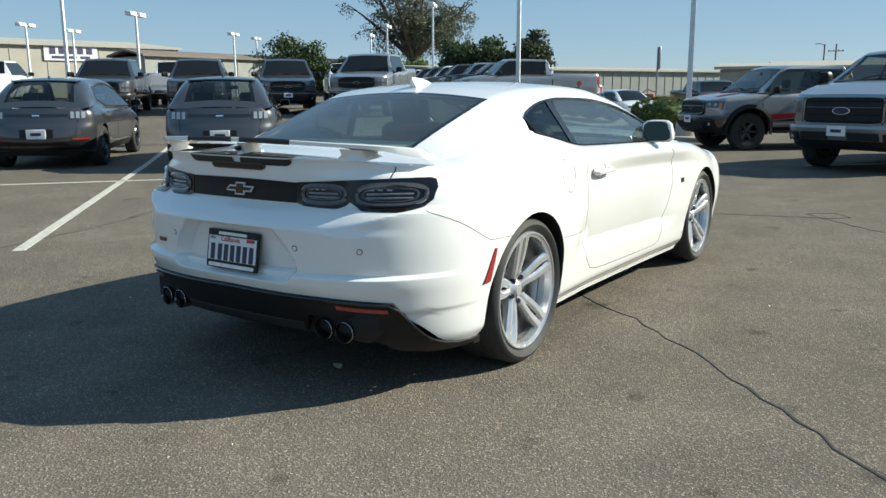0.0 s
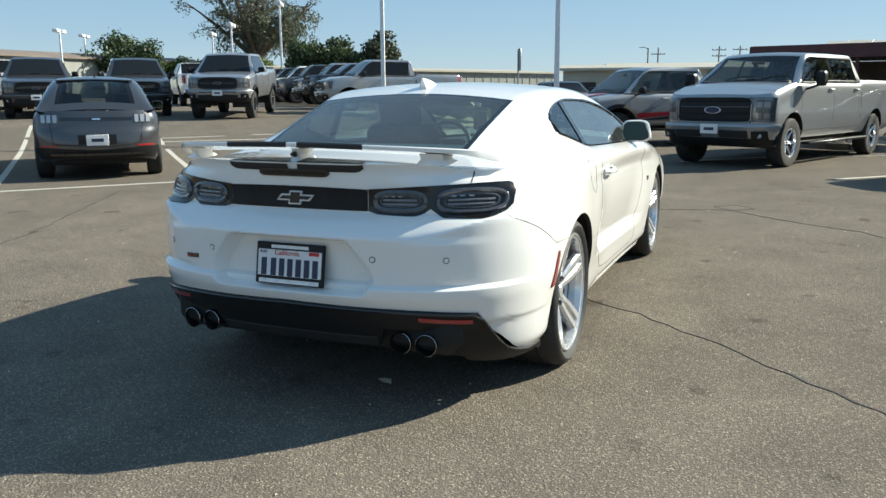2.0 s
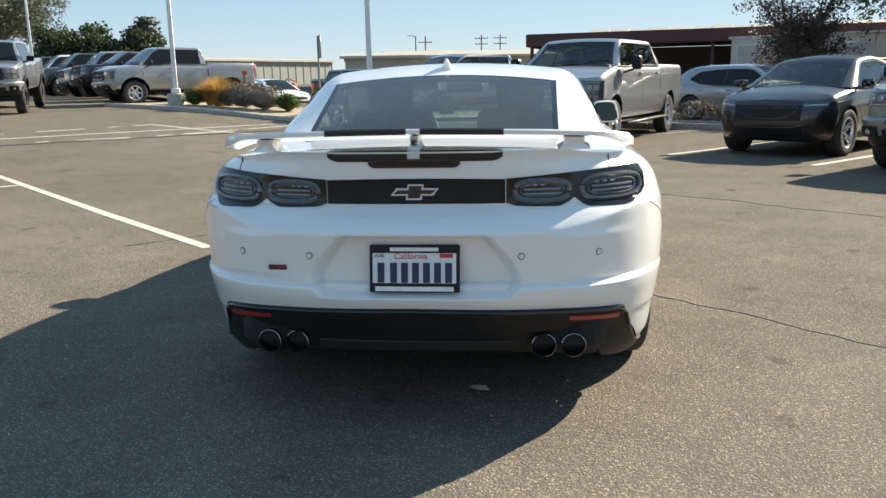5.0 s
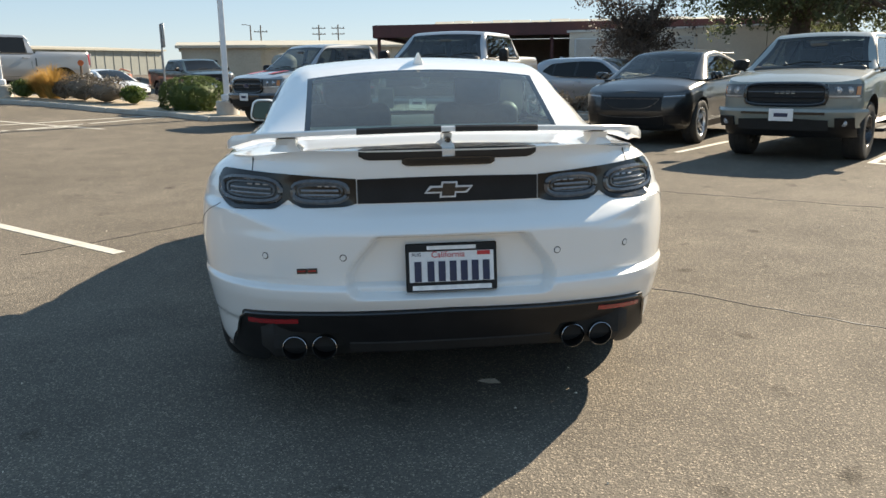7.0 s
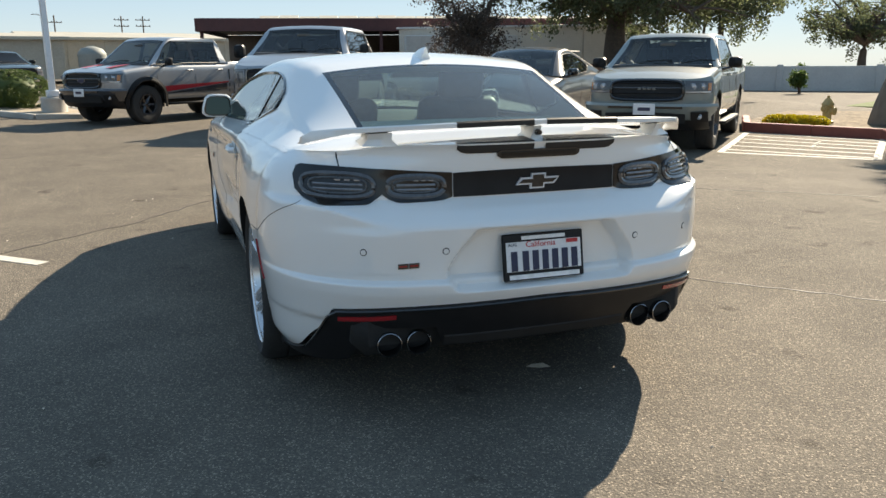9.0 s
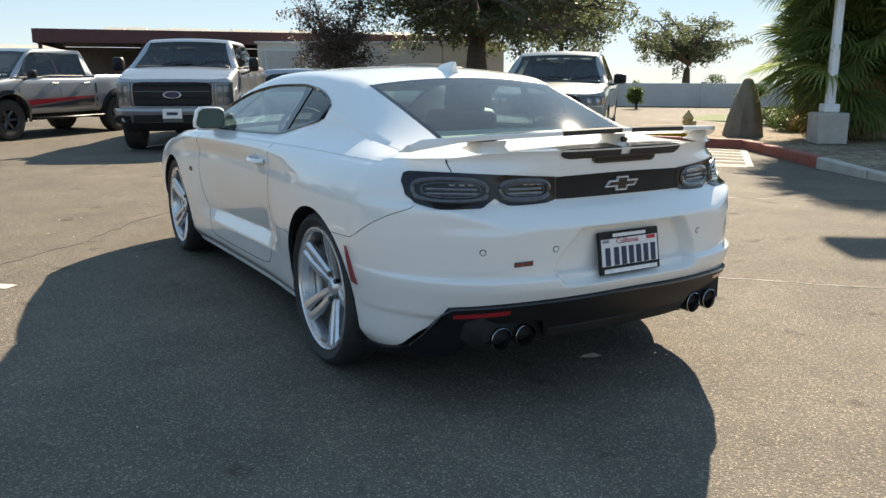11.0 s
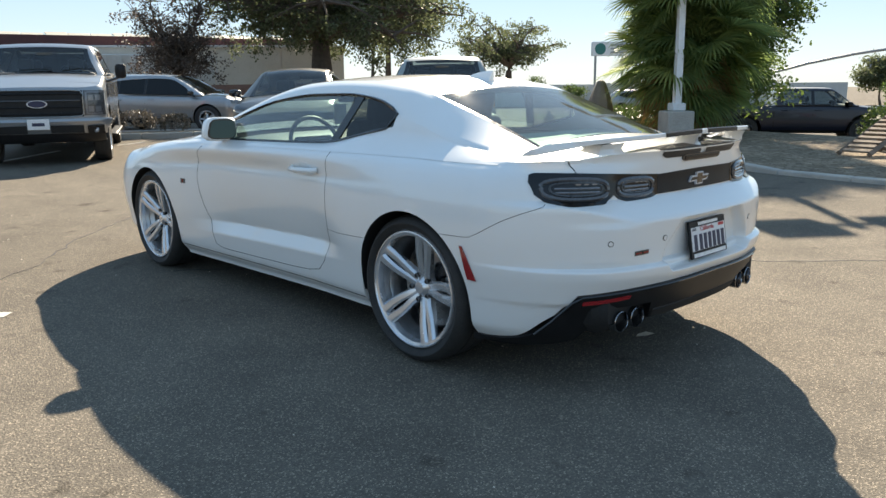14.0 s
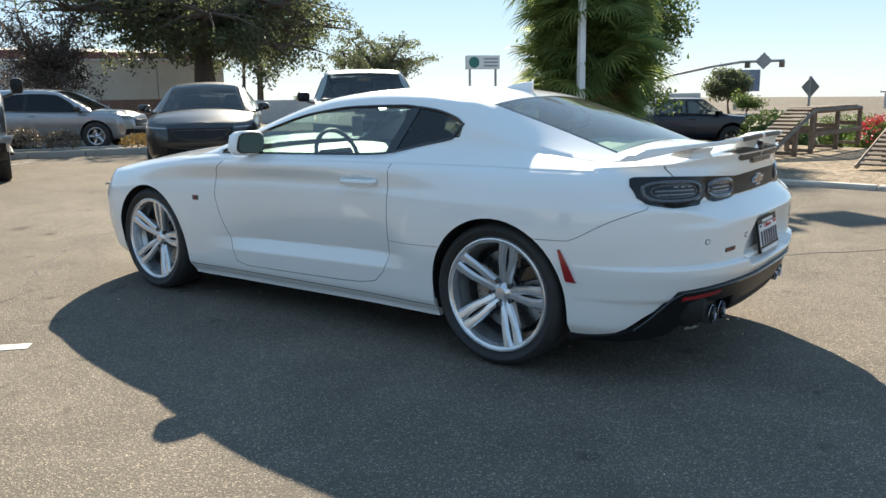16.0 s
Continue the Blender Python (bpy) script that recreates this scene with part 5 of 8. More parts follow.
        # bumper ends, fog lamp
        S.end_patch("fog_lamp_pocket", s * hw * 0.67, s * hw * 0.86, sill + 0.06, sill + 0.17, 0.128, TRIM, root, True, 5, 2, 0.05)
        lens_disc(S, root, s * hw * 0.765, sill + 0.115, 0.040, 0.132)
        wheel(root, s * (hw * 0.985 - 0.14), 0.0, tyre, 0.275, rimr, 6, alloy or DARKALLOY, "single", int(28 * detail), 0.2)
        wheel(root, s * (hw * 0.985 - 0.14), wb, tyre, 0.275, rimr, 6, alloy or DARKALLOY, "single", int(28 * detail), 0.5)
        mirror_unit(root, s, hw + (0.21 if frame_mat else 0.14), cab1 - 0.22, belt + (0.06 if frame_mat else 0.06), (0.19, 0.14, 0.26) if frame_mat else (0.21, 0.14, 0.17), TRIM, 0.16 if frame_mat else 0.12)
        for y0_, y1_ in ((cab0 + 0.10, mid), (mid, cab1 - 0.02)):
            S.seam("door_seam", [(y0_, belt - 0.02), (y0_, sill + 0.14), (y1_, sill + 0.12), (y1_, belt - 0.02)], root, s, 0.006, step=0.2)
            tube("door_handle", [S.side(y0_ + 0.08, belt - 0.13, s, 0.0), S.side(y0_ + 0.10, belt - 0.13, s, 0.035), S.side(y0_ + 0.26, belt - 0.13, s, 0.035), S.side(y0_ + 0.28, belt - 0.13, s, 0.0)], 0.016, mat, root, 6)
        S.end_patch("tail_lamp", s * hw * 0.82, s * hw * 0.95, rail - 0.42, rail - 0.06, 0.012, REDLENS, root, False, 4, 3)
        S.side_patch("bed_gap", cab0 - 0.055, cab0 - 0.02, sill + 0.1, rail - 0.02, 0.002, MATBLACK, root, s, 2, 4)
        if flare:
            for yc_ in (0.0, wb):
                r0 = tyre + 0.07
                rows = []
                for k in range(25):
                    t = math.pi * (1.1 * k / 24 - 0.05)
                    for rr, o in ((r0, 0.045), (r0 + 0.02, 0.06), (r0 + 0.085, 0.045), (r0 + 0.10, -0.01)):
                        y, z = yc_ - rr * math.cos(t), tyre + 0.02 + rr * math.sin(t)
                        p = S.side(y, min(max(z, sill + 0.02), S.zs(y) - 0.08), s, o)
                        rows.append((p.x, y, z))
                put("wheel_arch_flare", rows, grid_faces(25, 4, flip=s < 0), flare, root)
        if boards:
            bm = bmesh.new()
            add_box(bm, (0.16, wb - 2 * tyre - 0.35, 0.05), pose(s * (hw - 0.02), wb / 2, sill - 0.10), 0.015)
            part("running_board", bm, TRIM, root)
    # bumper: a curved beam with a lower lip
    bz = sill + 0.13
    rows = []
    for i in range(21):
        x = hw * 0.985 * (2 * i / 20 - 1)
        for z, o in ((bz + 0.13, 0.01), (bz + 0.13, 0.10), (bz + 0.09, 0.125), (bz - 0.06, 0.12), (bz - 0.12, 0.09), (bz - 0.12, 0.01)):
            p = S.end(x * 0.985, max(z, sill), True, o * (1 - 0.25 * (abs(x) / hw) ** 6))
            rows.append((p.x, p.y, z))
    put("front_bumper", rows, grid_faces(21, 6, flip=True), bumper or mat, root)
    rows = []
    for i in range(17):
        x = hw * 0.94 * (2 * i / 16 - 1)
        for z, o in ((bz - 0.10, 0.095), (bz - 0.19, 0.07), (bz - 0.25, 0.0), (bz - 0.22, -0.10)):
            p = S.end(x, sill + 0.05, True, o)
            rows.append((p.x, p.y, z))
    put("lower_valance", rows, grid_faces(17, 4, flip=True), TRIM, root)
    if frame_mat:
        # a bright beam with a long black inset either side of the plate
        for s in (1, -1):
            S.end_patch("bumper_intake", s * 0.17, s * hw * 0.62, lambda x: bz - 0.055, lambda x: bz + 0.055 - 0.02 * (abs(x) / hw) ** 2, 0.128, MATBLACK, root, True, 8, 3, 0.06)
    else:
        S.end_patch("bumper_intake", -hw * 0.60, hw * 0.60, bz - 0.125, lambda x: bz + 0.03 - 0.05 * (abs(x) / hw) ** 2, 0.128, MATBLACK, root, True, 12, 3, 0.06)
        S.end_patch("bumper_slot", -hw * 0.56, hw * 0.56, bz + 0.080, bz + 0.105, 0.128, GLOSSBLACK, root, True, 10, 2, 0.06)
    pl = plate_of(root, Matrix.Translation((0, S.front(0, bz) + 0.15, bz + 0.05)) @ Matrix.Rotation(math.pi, 4, "Z"), (0.305, 0.152), False, WHITEINK)
    box("plate_print", (0.18, 0.004, 0.05), Matrix.Translation((0, -0.009, 0)), INK, pl)
    tube("cowl_panel", [(x, cab1 + 0.12 - 0.08 * (x / hw) ** 2, cowl + 0.012 - 0.03 * (x / hw) ** 2) for x in [hw * 0.80 * (2 * k / 12 - 1) for k in range(13)]], 0.034, MATBLACK, root, 6)
    for x in (-0.30, 0.35):
        tube("wiper", [(x, cab1 + 0.10, cowl + 0.055), (x - 0.25, cab1 + 0.02, cowl + 0.105), (x - 0.50, cab1 + 0.03, cowl + 0.095)], 0.010, MATBLACK, root, 5)
    box("chassis", (wid * 0.62, wb + foh + roh - 0.5, 0.26), pose(0, (wb + foh - roh) / 2, sill + 0.02), MATBLACK, root, 0.04)
    box("tailgate", (wid * 0.78, 0.05, 0.46), pose(0, -roh - 0.005, rail - 0.27), mat, root, 0.015)
    box("rear_bumper", (wid * 0.9, 0.16, 0.18), pose(0, -roh - 0.06, sill + 0.16), bumper or CHROME, root, 0.03)
    return root, S, Kc


def lowered(line, drop):
    return lambda y: line(y) - drop(y)


def crossover(name, label, mat, at, wb=2.98, foh=0.86, roh=0.87, wid=1.88, high=1.60, sill=0.26, nose=0.80, cowl=1.03, belt=1.04, tail=1.06, tyre=0.36, rimr=0.235, ev=True, detail=1.0, group="", category="car", roof_slope=0.0, alloy=None, hatch=1.0, open_glass=False):
    """A hatchback crossover or saloon."""
    root = thing(name, label, category, at, group)
    hw = wid / 2
    yf0, yr0 = wb + foh, -roh
    zs_ = spl((yr0, tail), (yr0 + 0.5, tail), (0.4, belt + 0.01), (wb - 0.9, belt - 0.01), (wb - 0.2, cowl - 0.06), (wb + 0.35, nose + 0.06), (yf0 - 0.08, nose - 0.05))
    S = Shell(
        z0=spl((yr0, sill + 0.08), (yr0 + 0.5, sill), (wb, sill), (yf0, sill + 0.02)), zs=zs_, wy=spl((yr0 + 0.35, hw * 0.965), (0, hw), (1.0, hw * 0.965), (wb - 0.8, hw * 0.965), (wb, hw), (yf0 - 0.5, hw * 0.97)),
        wh=spl((0, 0.90), (0.12, 0.955), (0.4, 0.985), (0.6, 1.0), (0.82, 0.985), (0.94, 0.95), (1, 0.90)),
        yr=spl((sill, yr0 + 0.14), (sill + 0.18, yr0 + 0.02), (0.55, yr0), (0.74, yr0 + 0.03), (0.80, yr0 + 0.07), (tail - 0.08, yr0 + 0.10), (tail, yr0 + 0.13)),
        yf=spl((sill, yf0 - 0.10), (sill + 0.2, yf0 - 0.01), (0.55, yf0), (nose - 0.06, yf0 - 0.06), (nose + 0.02, yf0 - 0.20)),
        zc=spl((yr0, tail), (wb - 0.5, cowl + 0.02), (wb, cowl - 0.005), (wb + 0.45, nose + 0.10), (yf0 - 0.1, nose)),
        ycr=yr0 + 0.44, ycf=yf0 - 0.45, pr=2.7 if ev else 3.2, pf=2.1 if ev else 2.5, nv=int(22 * detail), du=0.06 / detail, dy=0.14 / detail,
        arches=[(0.0, tyre, tyre + 0.045), (wb, tyre, tyre + 0.045)], hole=lambda x, y: yr0 + 0.5 < y < wb - 0.5 and abs(x) < hw * 0.75)
    S.build(root, mat)
    c0, c1 = yr0 + 0.24, wb - 0.12
    lo, hi = c0 + 0.46 * hatch, wb - 1.0
    w0, w1 = c0 + 0.62 * hatch, c1 - 0.22
    zt = spl((c0, tail + 0.01), (w0 - 0.06, belt + 0.16), (w0, belt + 0.19), (w0 + 0.3, high - 0.19), (wb * 0.45, high - 0.135), (hi - 0.05, high - 0.155), (hi + 0.35, high - 0.33), (w1, belt + 0.0), (c1, cowl - 0.04))
    zb = spl((c0, tail + 0.008), (w0 - 0.06, belt + 0.14), (w0, belt + 0.14), (w0 + 0.4, belt + 0.04), (wb * 0.5, belt + 0.01), (w1, belt - 0.012), (c1, cowl - 0.05))
    mid = 0.5 * (w0 + w1) - 0.12

    def fall(y):
        # the roof line drops towards a sloping hatch
        return roof_slope * (1 - smooth01(lo - 0.1, wb * 0.50, y)) * smooth01(c0, lo, y)

    Kc = Cabin(zc=lowered(spl((c0, tail + 0.02), ((c0 + lo) / 2, (tail + high) / 2 + 0.05), (lo, high - 0.055), (lo + 0.3, high - 0.015), (wb * 0.42, high), (hi, high - 0.05), (hi + 0.4, high - 0.23), (c1, cowl + 0.005)), fall),
               xg=spl((c0, hw * 0.70), (lo, hw * 0.60), (hi, hw * 0.62), (c1, hw * 0.76)), zt=lambda y: max(zb(y) + 0.012, zt(y) - fall(y)), zb=zb,
               xs=lambda y, z: hw * 0.925 - (0.60 if ev else 0.50) * max(0, z - belt), xf=lambda y: S.half(y, S.zs(y) - 0.016) + 0.0015, zf=lambda y: S.zs(y) - 0.015,
               y0=c0, y1=c1, top_marks=(lo, hi), dy=0.12 / detail, crown=0.04,
               windows=[(w0, w0 + 0.34, "quarter_glass"), (w0 + 0.34, w0 + 0.40, "pillar"), (w0 + 0.40, mid - 0.04, "rear_door_window"), (mid - 0.04, mid + 0.04, "pillar"), (mid + 0.04, w1, "front_door_window")])
    Kc.frame = 1
    gl = CABGLASS if open_glass else SOLIDGLASS
    Kc.build(root, mat, gl, gl, border=0.05, rim=TRIM)
    if open_glass:
        cab_interior(root, hw, c1 - 0.30, yr0 + 0.55, belt - 0.03, sill + 0.12, (wb - 1.75, 0.55), high)
    for s in (1, -1):
        for y in (0.0, wb):
            wheel(root, s * (hw - 0.125), y, tyre, 0.235, rimr, 5, alloy or DARKALLOY, "twin" if ev else "single", int(30 * detail), 0.3)
        mirror_unit(root, s, hw + 0.08, w1 - 0.02, belt + 0.05, (0.20, 0.14, 0.13), GLOSSBLACK, 0.10)
        lamp = new("tail_lamp")
        lamp.parent = root
        lx0, lx1 = (hw * 0.56, hw * 0.84)
        S.end_patch("lamp_housing", s * lx0, s * lx1, tail - 0.185, tail - 0.055, 0.006, LAMPIN, lamp, False, 8, 3)
        for k in range(3):
            a = lx0 + (lx1 - lx0) * (0.08 + 0.31 * k)
            S.end_patch("lamp_bar", s * a, s * (a + 0.055), tail - 0.175, tail - 0.065, 0.014, CLEAR if ev else REDLENS, lamp, False, 2, 2)
        S.end_patch("lower_bumper", s * 0.0, s * hw * 0.93, sill + 0.08, lambda x: 0.47 + 0.05 * abs(x), 0.010, TRIM, root, False, 12, 3)
        S.end_patch("reflector", s * hw * 0.60, s * hw * 0.86, 0.52, 0.545, 0.012, REDLENS, root, False, 4, 2)
        # nose
        lampf = new("head_lamp")
        lampf.parent = root
        S.end_patch("lamp_lens", s * hw * 0.56, s * hw * 0.88, lambda x: nose - 0.15 + 0.05 * abs(x), lambda x: nose - 0.05 + 0.02 * abs(x), 0.006, LAMPIN, lampf, True, 8, 2)
        for q in () if ev else (0.62, 0.72, 0.81):
            lens_disc(S, lampf, s * hw * q, nose - 0.075 + 0.035 * hw * q, 0.030, 0.008)
        S.end_patch("light_strip", s * hw * 0.57, s * hw * 0.87, lambda x: nose - 0.13 + 0.05 * abs(x), lambda x: nose - 0.115 + 0.05 * abs(x), 0.010, CLEAR, lampf, True, 8, 2)
        S.end_patch("side_intake", s * hw * 0.60, s * hw * 0.84, sill + 0.10, sill + 0.24, 0.006, TRIM, root, True, 6, 2)
        for y0_, y1_ in ((w0 + 0.25, mid), (mid, w1 - 0.05)):
            S.seam("door_seam", [(y0_, belt - 0.03), (y0_ + 0.05, sill + 0.16), (y1_, sill + 0.12), (y1_, belt - 0.03)], root, s, 0.005, step=0.15)
            if not ev:
                tube("door_handle", [S.side(y0_ + 0.08, belt - 0.12, s, 0.0), S.side(y0_ + 0.10, belt - 0.12, s, 0.03), S.side(y0_ + 0.24, belt - 0.12, s, 0.03), S.side(y0_ + 0.26, belt - 0.12, s, 0.0)], 0.013, mat, root, 6)
        S.side_patch("sill_trim", tyre + 0.1, wb - tyre - 0.1, sill - 0.02, sill + 0.10, 0.008, TRIM, root, s, 12, 2)
    S.end_patch("nose_grille", -hw * 0.55, hw * 0.55, sill + 0.30, nose - 0.10, 0.006, TRIM, root, True, 14, 3)
    for z, w, up in ((nose - 0.13, 0.50, 0.0), (nose - 0.29 if ev else sill + 0.33, 0.50, 0.15 if ev else 0.03), (sill + 0.20, 0.56, 0.03)):
        tube("nose_trim", [S.end(hw * w * (2 * k / 16 - 1), z + up * (2 * k / 16 - 1) ** 4, True, 0.008) for k in range(17)], 0.007, DARKALLOY, root, 5)
    S.end_patch("lower_grille", -hw * 0.58, hw * 0.58, sill + 0.07, sill + 0.22, 0.008, TRIM, root, True, 12, 2)
    S.end_patch("lamp_strip", -hw * 0.54, hw * 0.54, tail - 0.15, tail - 0.10, 0.005, GLOSSBLACK, root, False, 14, 2)
    S.end_patch("rear_badge", -0.06, 0.06, tail - 0.137, tail - 0.113, 0.010, CHROME, root, False, 3, 2)
    tube("hatch_seam", [S.end(hw * 0.66 * (2 * k / 16 - 1), 0.54 + 0.03 * (2 * k / 16 - 1) ** 4, False, 0.0) for k in range(17)], 0.006, MATBLACK, root, 5)
    for s in (1, -1):
        tube("hatch_seam", [S.end(s * hw * (0.66 + 0.06 * k / 6), 0.57 + (tail - 0.60) * k / 6, False, 0.0) for k in range(7)], 0.005, MATBLACK, root, 5)
    S.end_patch("plate_recess", -0.27, 0.27, 0.555, 0.70, 0.004, TRIM if ev else mat, root, False, 8, 2)
    S.end_patch("rear_step", -hw * 0.70, hw * 0.70, 0.40, 0.43, 0.03, DARKALLOY, root, False, 12, 2)
    pl = plate_of(root, Matrix.Translation((0, S.rear(0, 0.62) - 0.012, 0.62)), (0.305, 0.152), False, WHITEINK)
    box("plate_print", (0.17, 0.004, 0.05), Matrix.Translation((0, -0.009, 0)), INK, pl)
    box("underbody", (wid * 0.75, wb + 1.2, 0.22), pose(0, wb / 2, sill + 0.08), MATBLACK, root, 0.04)
    # spoiler lip over the rear window, roof aerial
    y = lo + 0.02
    rows = [(x, yy, Kc.zc(lo) + zz - 0.05 * (x / hw) ** 2) for x in [hw * 0.6 * (2 * i / 12 - 1) for i in range(13)] for yy, zz in ((lo + 0.14, 0.005), (lo - 0.04, 0.004), (lo - 0.075, -0.010), (lo - 0.04, -0.02))]
    put("roof_spoiler", rows, grid_faces(13, 4, flip=True), mat, root)
    put("roof_aerial", [(a, yy, Kc.zc(yy) + zz) for yy, zz, a in ((lo + 0.20, 0.05, 0), (lo + 0.19, -0.005, 0.02), (lo + 0.19, -0.005, -0.02), (lo + 0.38, -0.005, 0.0))], [(0, 1, 3), (0, 3, 2), (0, 2, 1)], mat, root)
    return root, S, Kc


def stand(x, y, hx, hy, back=0.0):
    """A pose on the ground at x, y, the front towards (hx, hy); back: how far the given point lies ahead of the rear axle."""
    n = math.hypot(hx, hy)
    hx, hy = hx / n, hy / n
    x, y = x - hx * back, y - hy * back
    tilt = math.degrees(math.atan2(gz(x + hx * 3.3, y + hy * 3.3) - gz(x, y), 3.3))
    return pose(x, y, gz(x, y), tilt, 0, math.degrees(math.atan2(-hx, hy)))


# dark electric crossovers, tails towards the coupe
EV = "electric crossovers parked side by side"
ev = crossover("crossover", "dark grey electric crossover parked tail out in a marked bay", GREY, stand(-11.45, 4.94, -0.69, 0.72), group=EV, hatch=1.35, open_glass=True)[0]
copy_thing(ev, stand(-8.36, 6.30, -0.69, 0.72))
crossover("crossover", "black electric crossover parked nose out in a marked bay", BLACKP, stand(4.62, 9.66, -0.66, -0.75, 2.98), alloy=ALLOY, high=1.56, nose=0.88, cowl=1.07, belt=1.05, tail=1.05, open_glass=True, detail=1.2, roof_slope=0.15, hatch=1.5)
# silver family crossover behind the kerb
crossover("crossover", "silver family crossover standing beyond the kerb", SILVER, stand(6.74 + 0.77 * 0.78, 16.85 + 0.64 * 0.78, 0.64, -0.77, 2.70), wb=2.70, foh=0.92, roh=0.98, wid=1.84, high=1.52, sill=0.27, nose=0.86, cowl=1.00, belt=0.97, tail=1.02, tyre=0.35, rimr=0.22, ev=False, alloy=ALLOY)
# heavy pickup, nose towards the coupe
pickup("pickup", "silver heavy-duty crew-cab pickup with dark grille", SILVER, stand(1.17, 11.78, -0.40, -0.917, 4.06), wb=4.06, foh=0.97, roh=1.30, wid=2.03, high=2.01, sill=0.49, hood=1.29, cowl=1.45, belt=1.45, rail=1.50, tyre=0.42, rimr=0.25, grille=(0.66, 0.78, 1.19), boards=True, bumper=SILVER, alloy=ALLOY, detail=1.2, open_glass=True, frame_mat=STEEL)
# mid-size pickup with dark arches and red side stripes
ra, raS = pickup("pickup", "silver mid-size pickup with black arch flares and red stripes", SILVER, stand(-2.14, 15.70, -0.74, -0.67, 3.22), wb=3.22, foh=0.93, roh=1.20, wid=1.88, high=1.86, sill=0.50, hood=1.14, cowl=1.24, belt=1.25, rail=1.30, tyre=0.41, rimr=0.225, flare=TRIM, bumper=GREY, grille=(0.53, 0.78, 1.07), lamps="wrap", boards=True, detail=1.2, cab0=0.75, open_glass=True)[:2]
for s in (1, -1):
    raS.side_patch("side_stripe", 0.75, 2.72, lambda y: 0.82 - 0.080 * (y - 0.75), lambda y: 0.845 - 0.030 * (y - 0.75), 0.004, REDVINYL, ra, s, 16, 2)
    raS.side_patch("side_stripe", 0.8, 2.70, lambda y: 0.66 - 0.02 * (y - 0.75), lambda y: 0.81 - 0.090 * (y - 0.75), 0.004, GREY, ra, s, 16, 2)
    put("hood_stripe", [(s * (0.30 + 0.20 * k), y, raS.zc(y) * 0.9 + raS.zs(y) * 0.1 + 0.012) for y in (3.25, 3.5, 3.75) for k in (0, 1)], grid_faces(3, 2, flip=s > 0), REDVINYL, ra)
# pale mid-size pickup
pickup("pickup", "pale grey mid-size pickup parked nose out beside the hatched bay", PALEGREY, stand(5.72, 6.84, -0.70, -0.71, 3.22) @ Matrix.Scale(0.96, 4), wb=3.22, foh=0.93, roh=1.20, wid=1.86, high=1.79, sill=0.47, hood=1.13, cowl=1.24, belt=1.25, rail=1.28, tyre=0.40, rimr=0.22, grille=(0.52, 0.78, 1.05), lamps="wrap", boards=True, detail=1.2, cab0=0.75, open_glass=True, badge=False, bumper=PALEGREY)

# far rows of pickups
ROW = "row of parked pickups"
far = pickup("pickup", "silver crew-cab pickup at the end of a long row", SILVER, stand(-13.2, 23.0, -0.72, -0.69, 3.40), wb=3.40, roh=1.06, detail=0.9, group=ROW, boards=True, grille=(0.58, 0.84, 1.12), alloy=ALLOY)[0]
dark = pickup("pickup", "dark grey crew-cab pickup parked in a row", GREY, stand(-18.4, 18.1, 0.72, -0.69, 3.69), detail=0.7, group=ROW)[0]
pale = pickup("pickup", "white crew-cab pickup parked in a row", WHITE, stand(-14.8, 25.8, -0.72, -0.69, 3.69), detail=0.7, group=ROW, bumper=CHROME)[0]
blue = pickup("pickup", "dark blue crew-cab pickup parked in a row", BLUEP, stand(-17.0, 28.0, -0.72, -0.69, 3.69), detail=0.7, group=ROW)[0]
for i, src in enumerate((far, dark, pale, dark, blue, pale)):
    copy_thing(src, stand(-19.1 - 2.15 * i, 30.1 + 2.1 * i, -0.72, -0.69, 3.69))
for i in (1, 2):
    copy_thing(dark, stand(-18.4 - 2.15 * i, 18.1 - 2.25 * i, 0.72, -0.69, 3.69))
pickup("pickup", "silver lifted crew-cab pickup with black grille and large tyres", SILVER, stand(-15.0, 18.3, 0.42, -0.90, 3.69), high=2.12, sill=0.66, hood=1.38, cowl=1.49, belt=1.50, rail=1.58, tyre=0.45, rimr=0.23, flare=TRIM, grille=(0.60, 0.98, 1.30), detail=0.9)
for x, y in ((-26.5, 19.5), (-22.5, 26.5), (-30.0, 13.0)):
    copy_thing(pale, stand(x, y, -0.72, 0.69))
copy_thing(far, stand(-34.0, 15.0, -0.72, 0.69))
# beyond the hedge
pickup("pickup", "dark green older pickup parked beyond the hedge", GREENP, stand(-6.9, 33.2, 0.55, -0.83, 3.5), wb=3.5, high=1.85, detail=0.7, bumper=CHROME)
crossover("saloon", "white saloon parked beyond the planted island", WHITE, stand(-10.1, 31.6, 0.75, -0.66, 2.8), wb=2.80, foh=0.95, roh=1.05, wid=1.84, high=1.45, sill=0.22, nose=0.74, cowl=0.95, belt=0.95, tail=1.0, tyre=0.33, rimr=0.21, ev=False, detail=0.7)
sal = crossover("saloon", "silver saloon parked far off beside a shed", SILVER, stand(-2.6, 33.0, -0.5, -0.85, 2.75), wb=2.75, foh=0.95, roh=1.05, wid=1.82, high=1.45, sill=0.22, nose=0.74, cowl=0.95, belt=0.95, tail=1.0, tyre=0.33, rimr=0.21, ev=False, detail=0.6)[0]
copy_thing(sal, stand(37, 24.5, 0.5, -0.85))
pickup("pickup", "dark blue crew-cab pickup standing at the roadside", BLUEP, stand(23.6, 8.2, 0.55, -0.83, 2.1), wb=3.5, high=1.76, hood=1.10, cowl=1.18, belt=1.18, rail=1.20, sill=0.42, detail=1.0, open_glass=True)


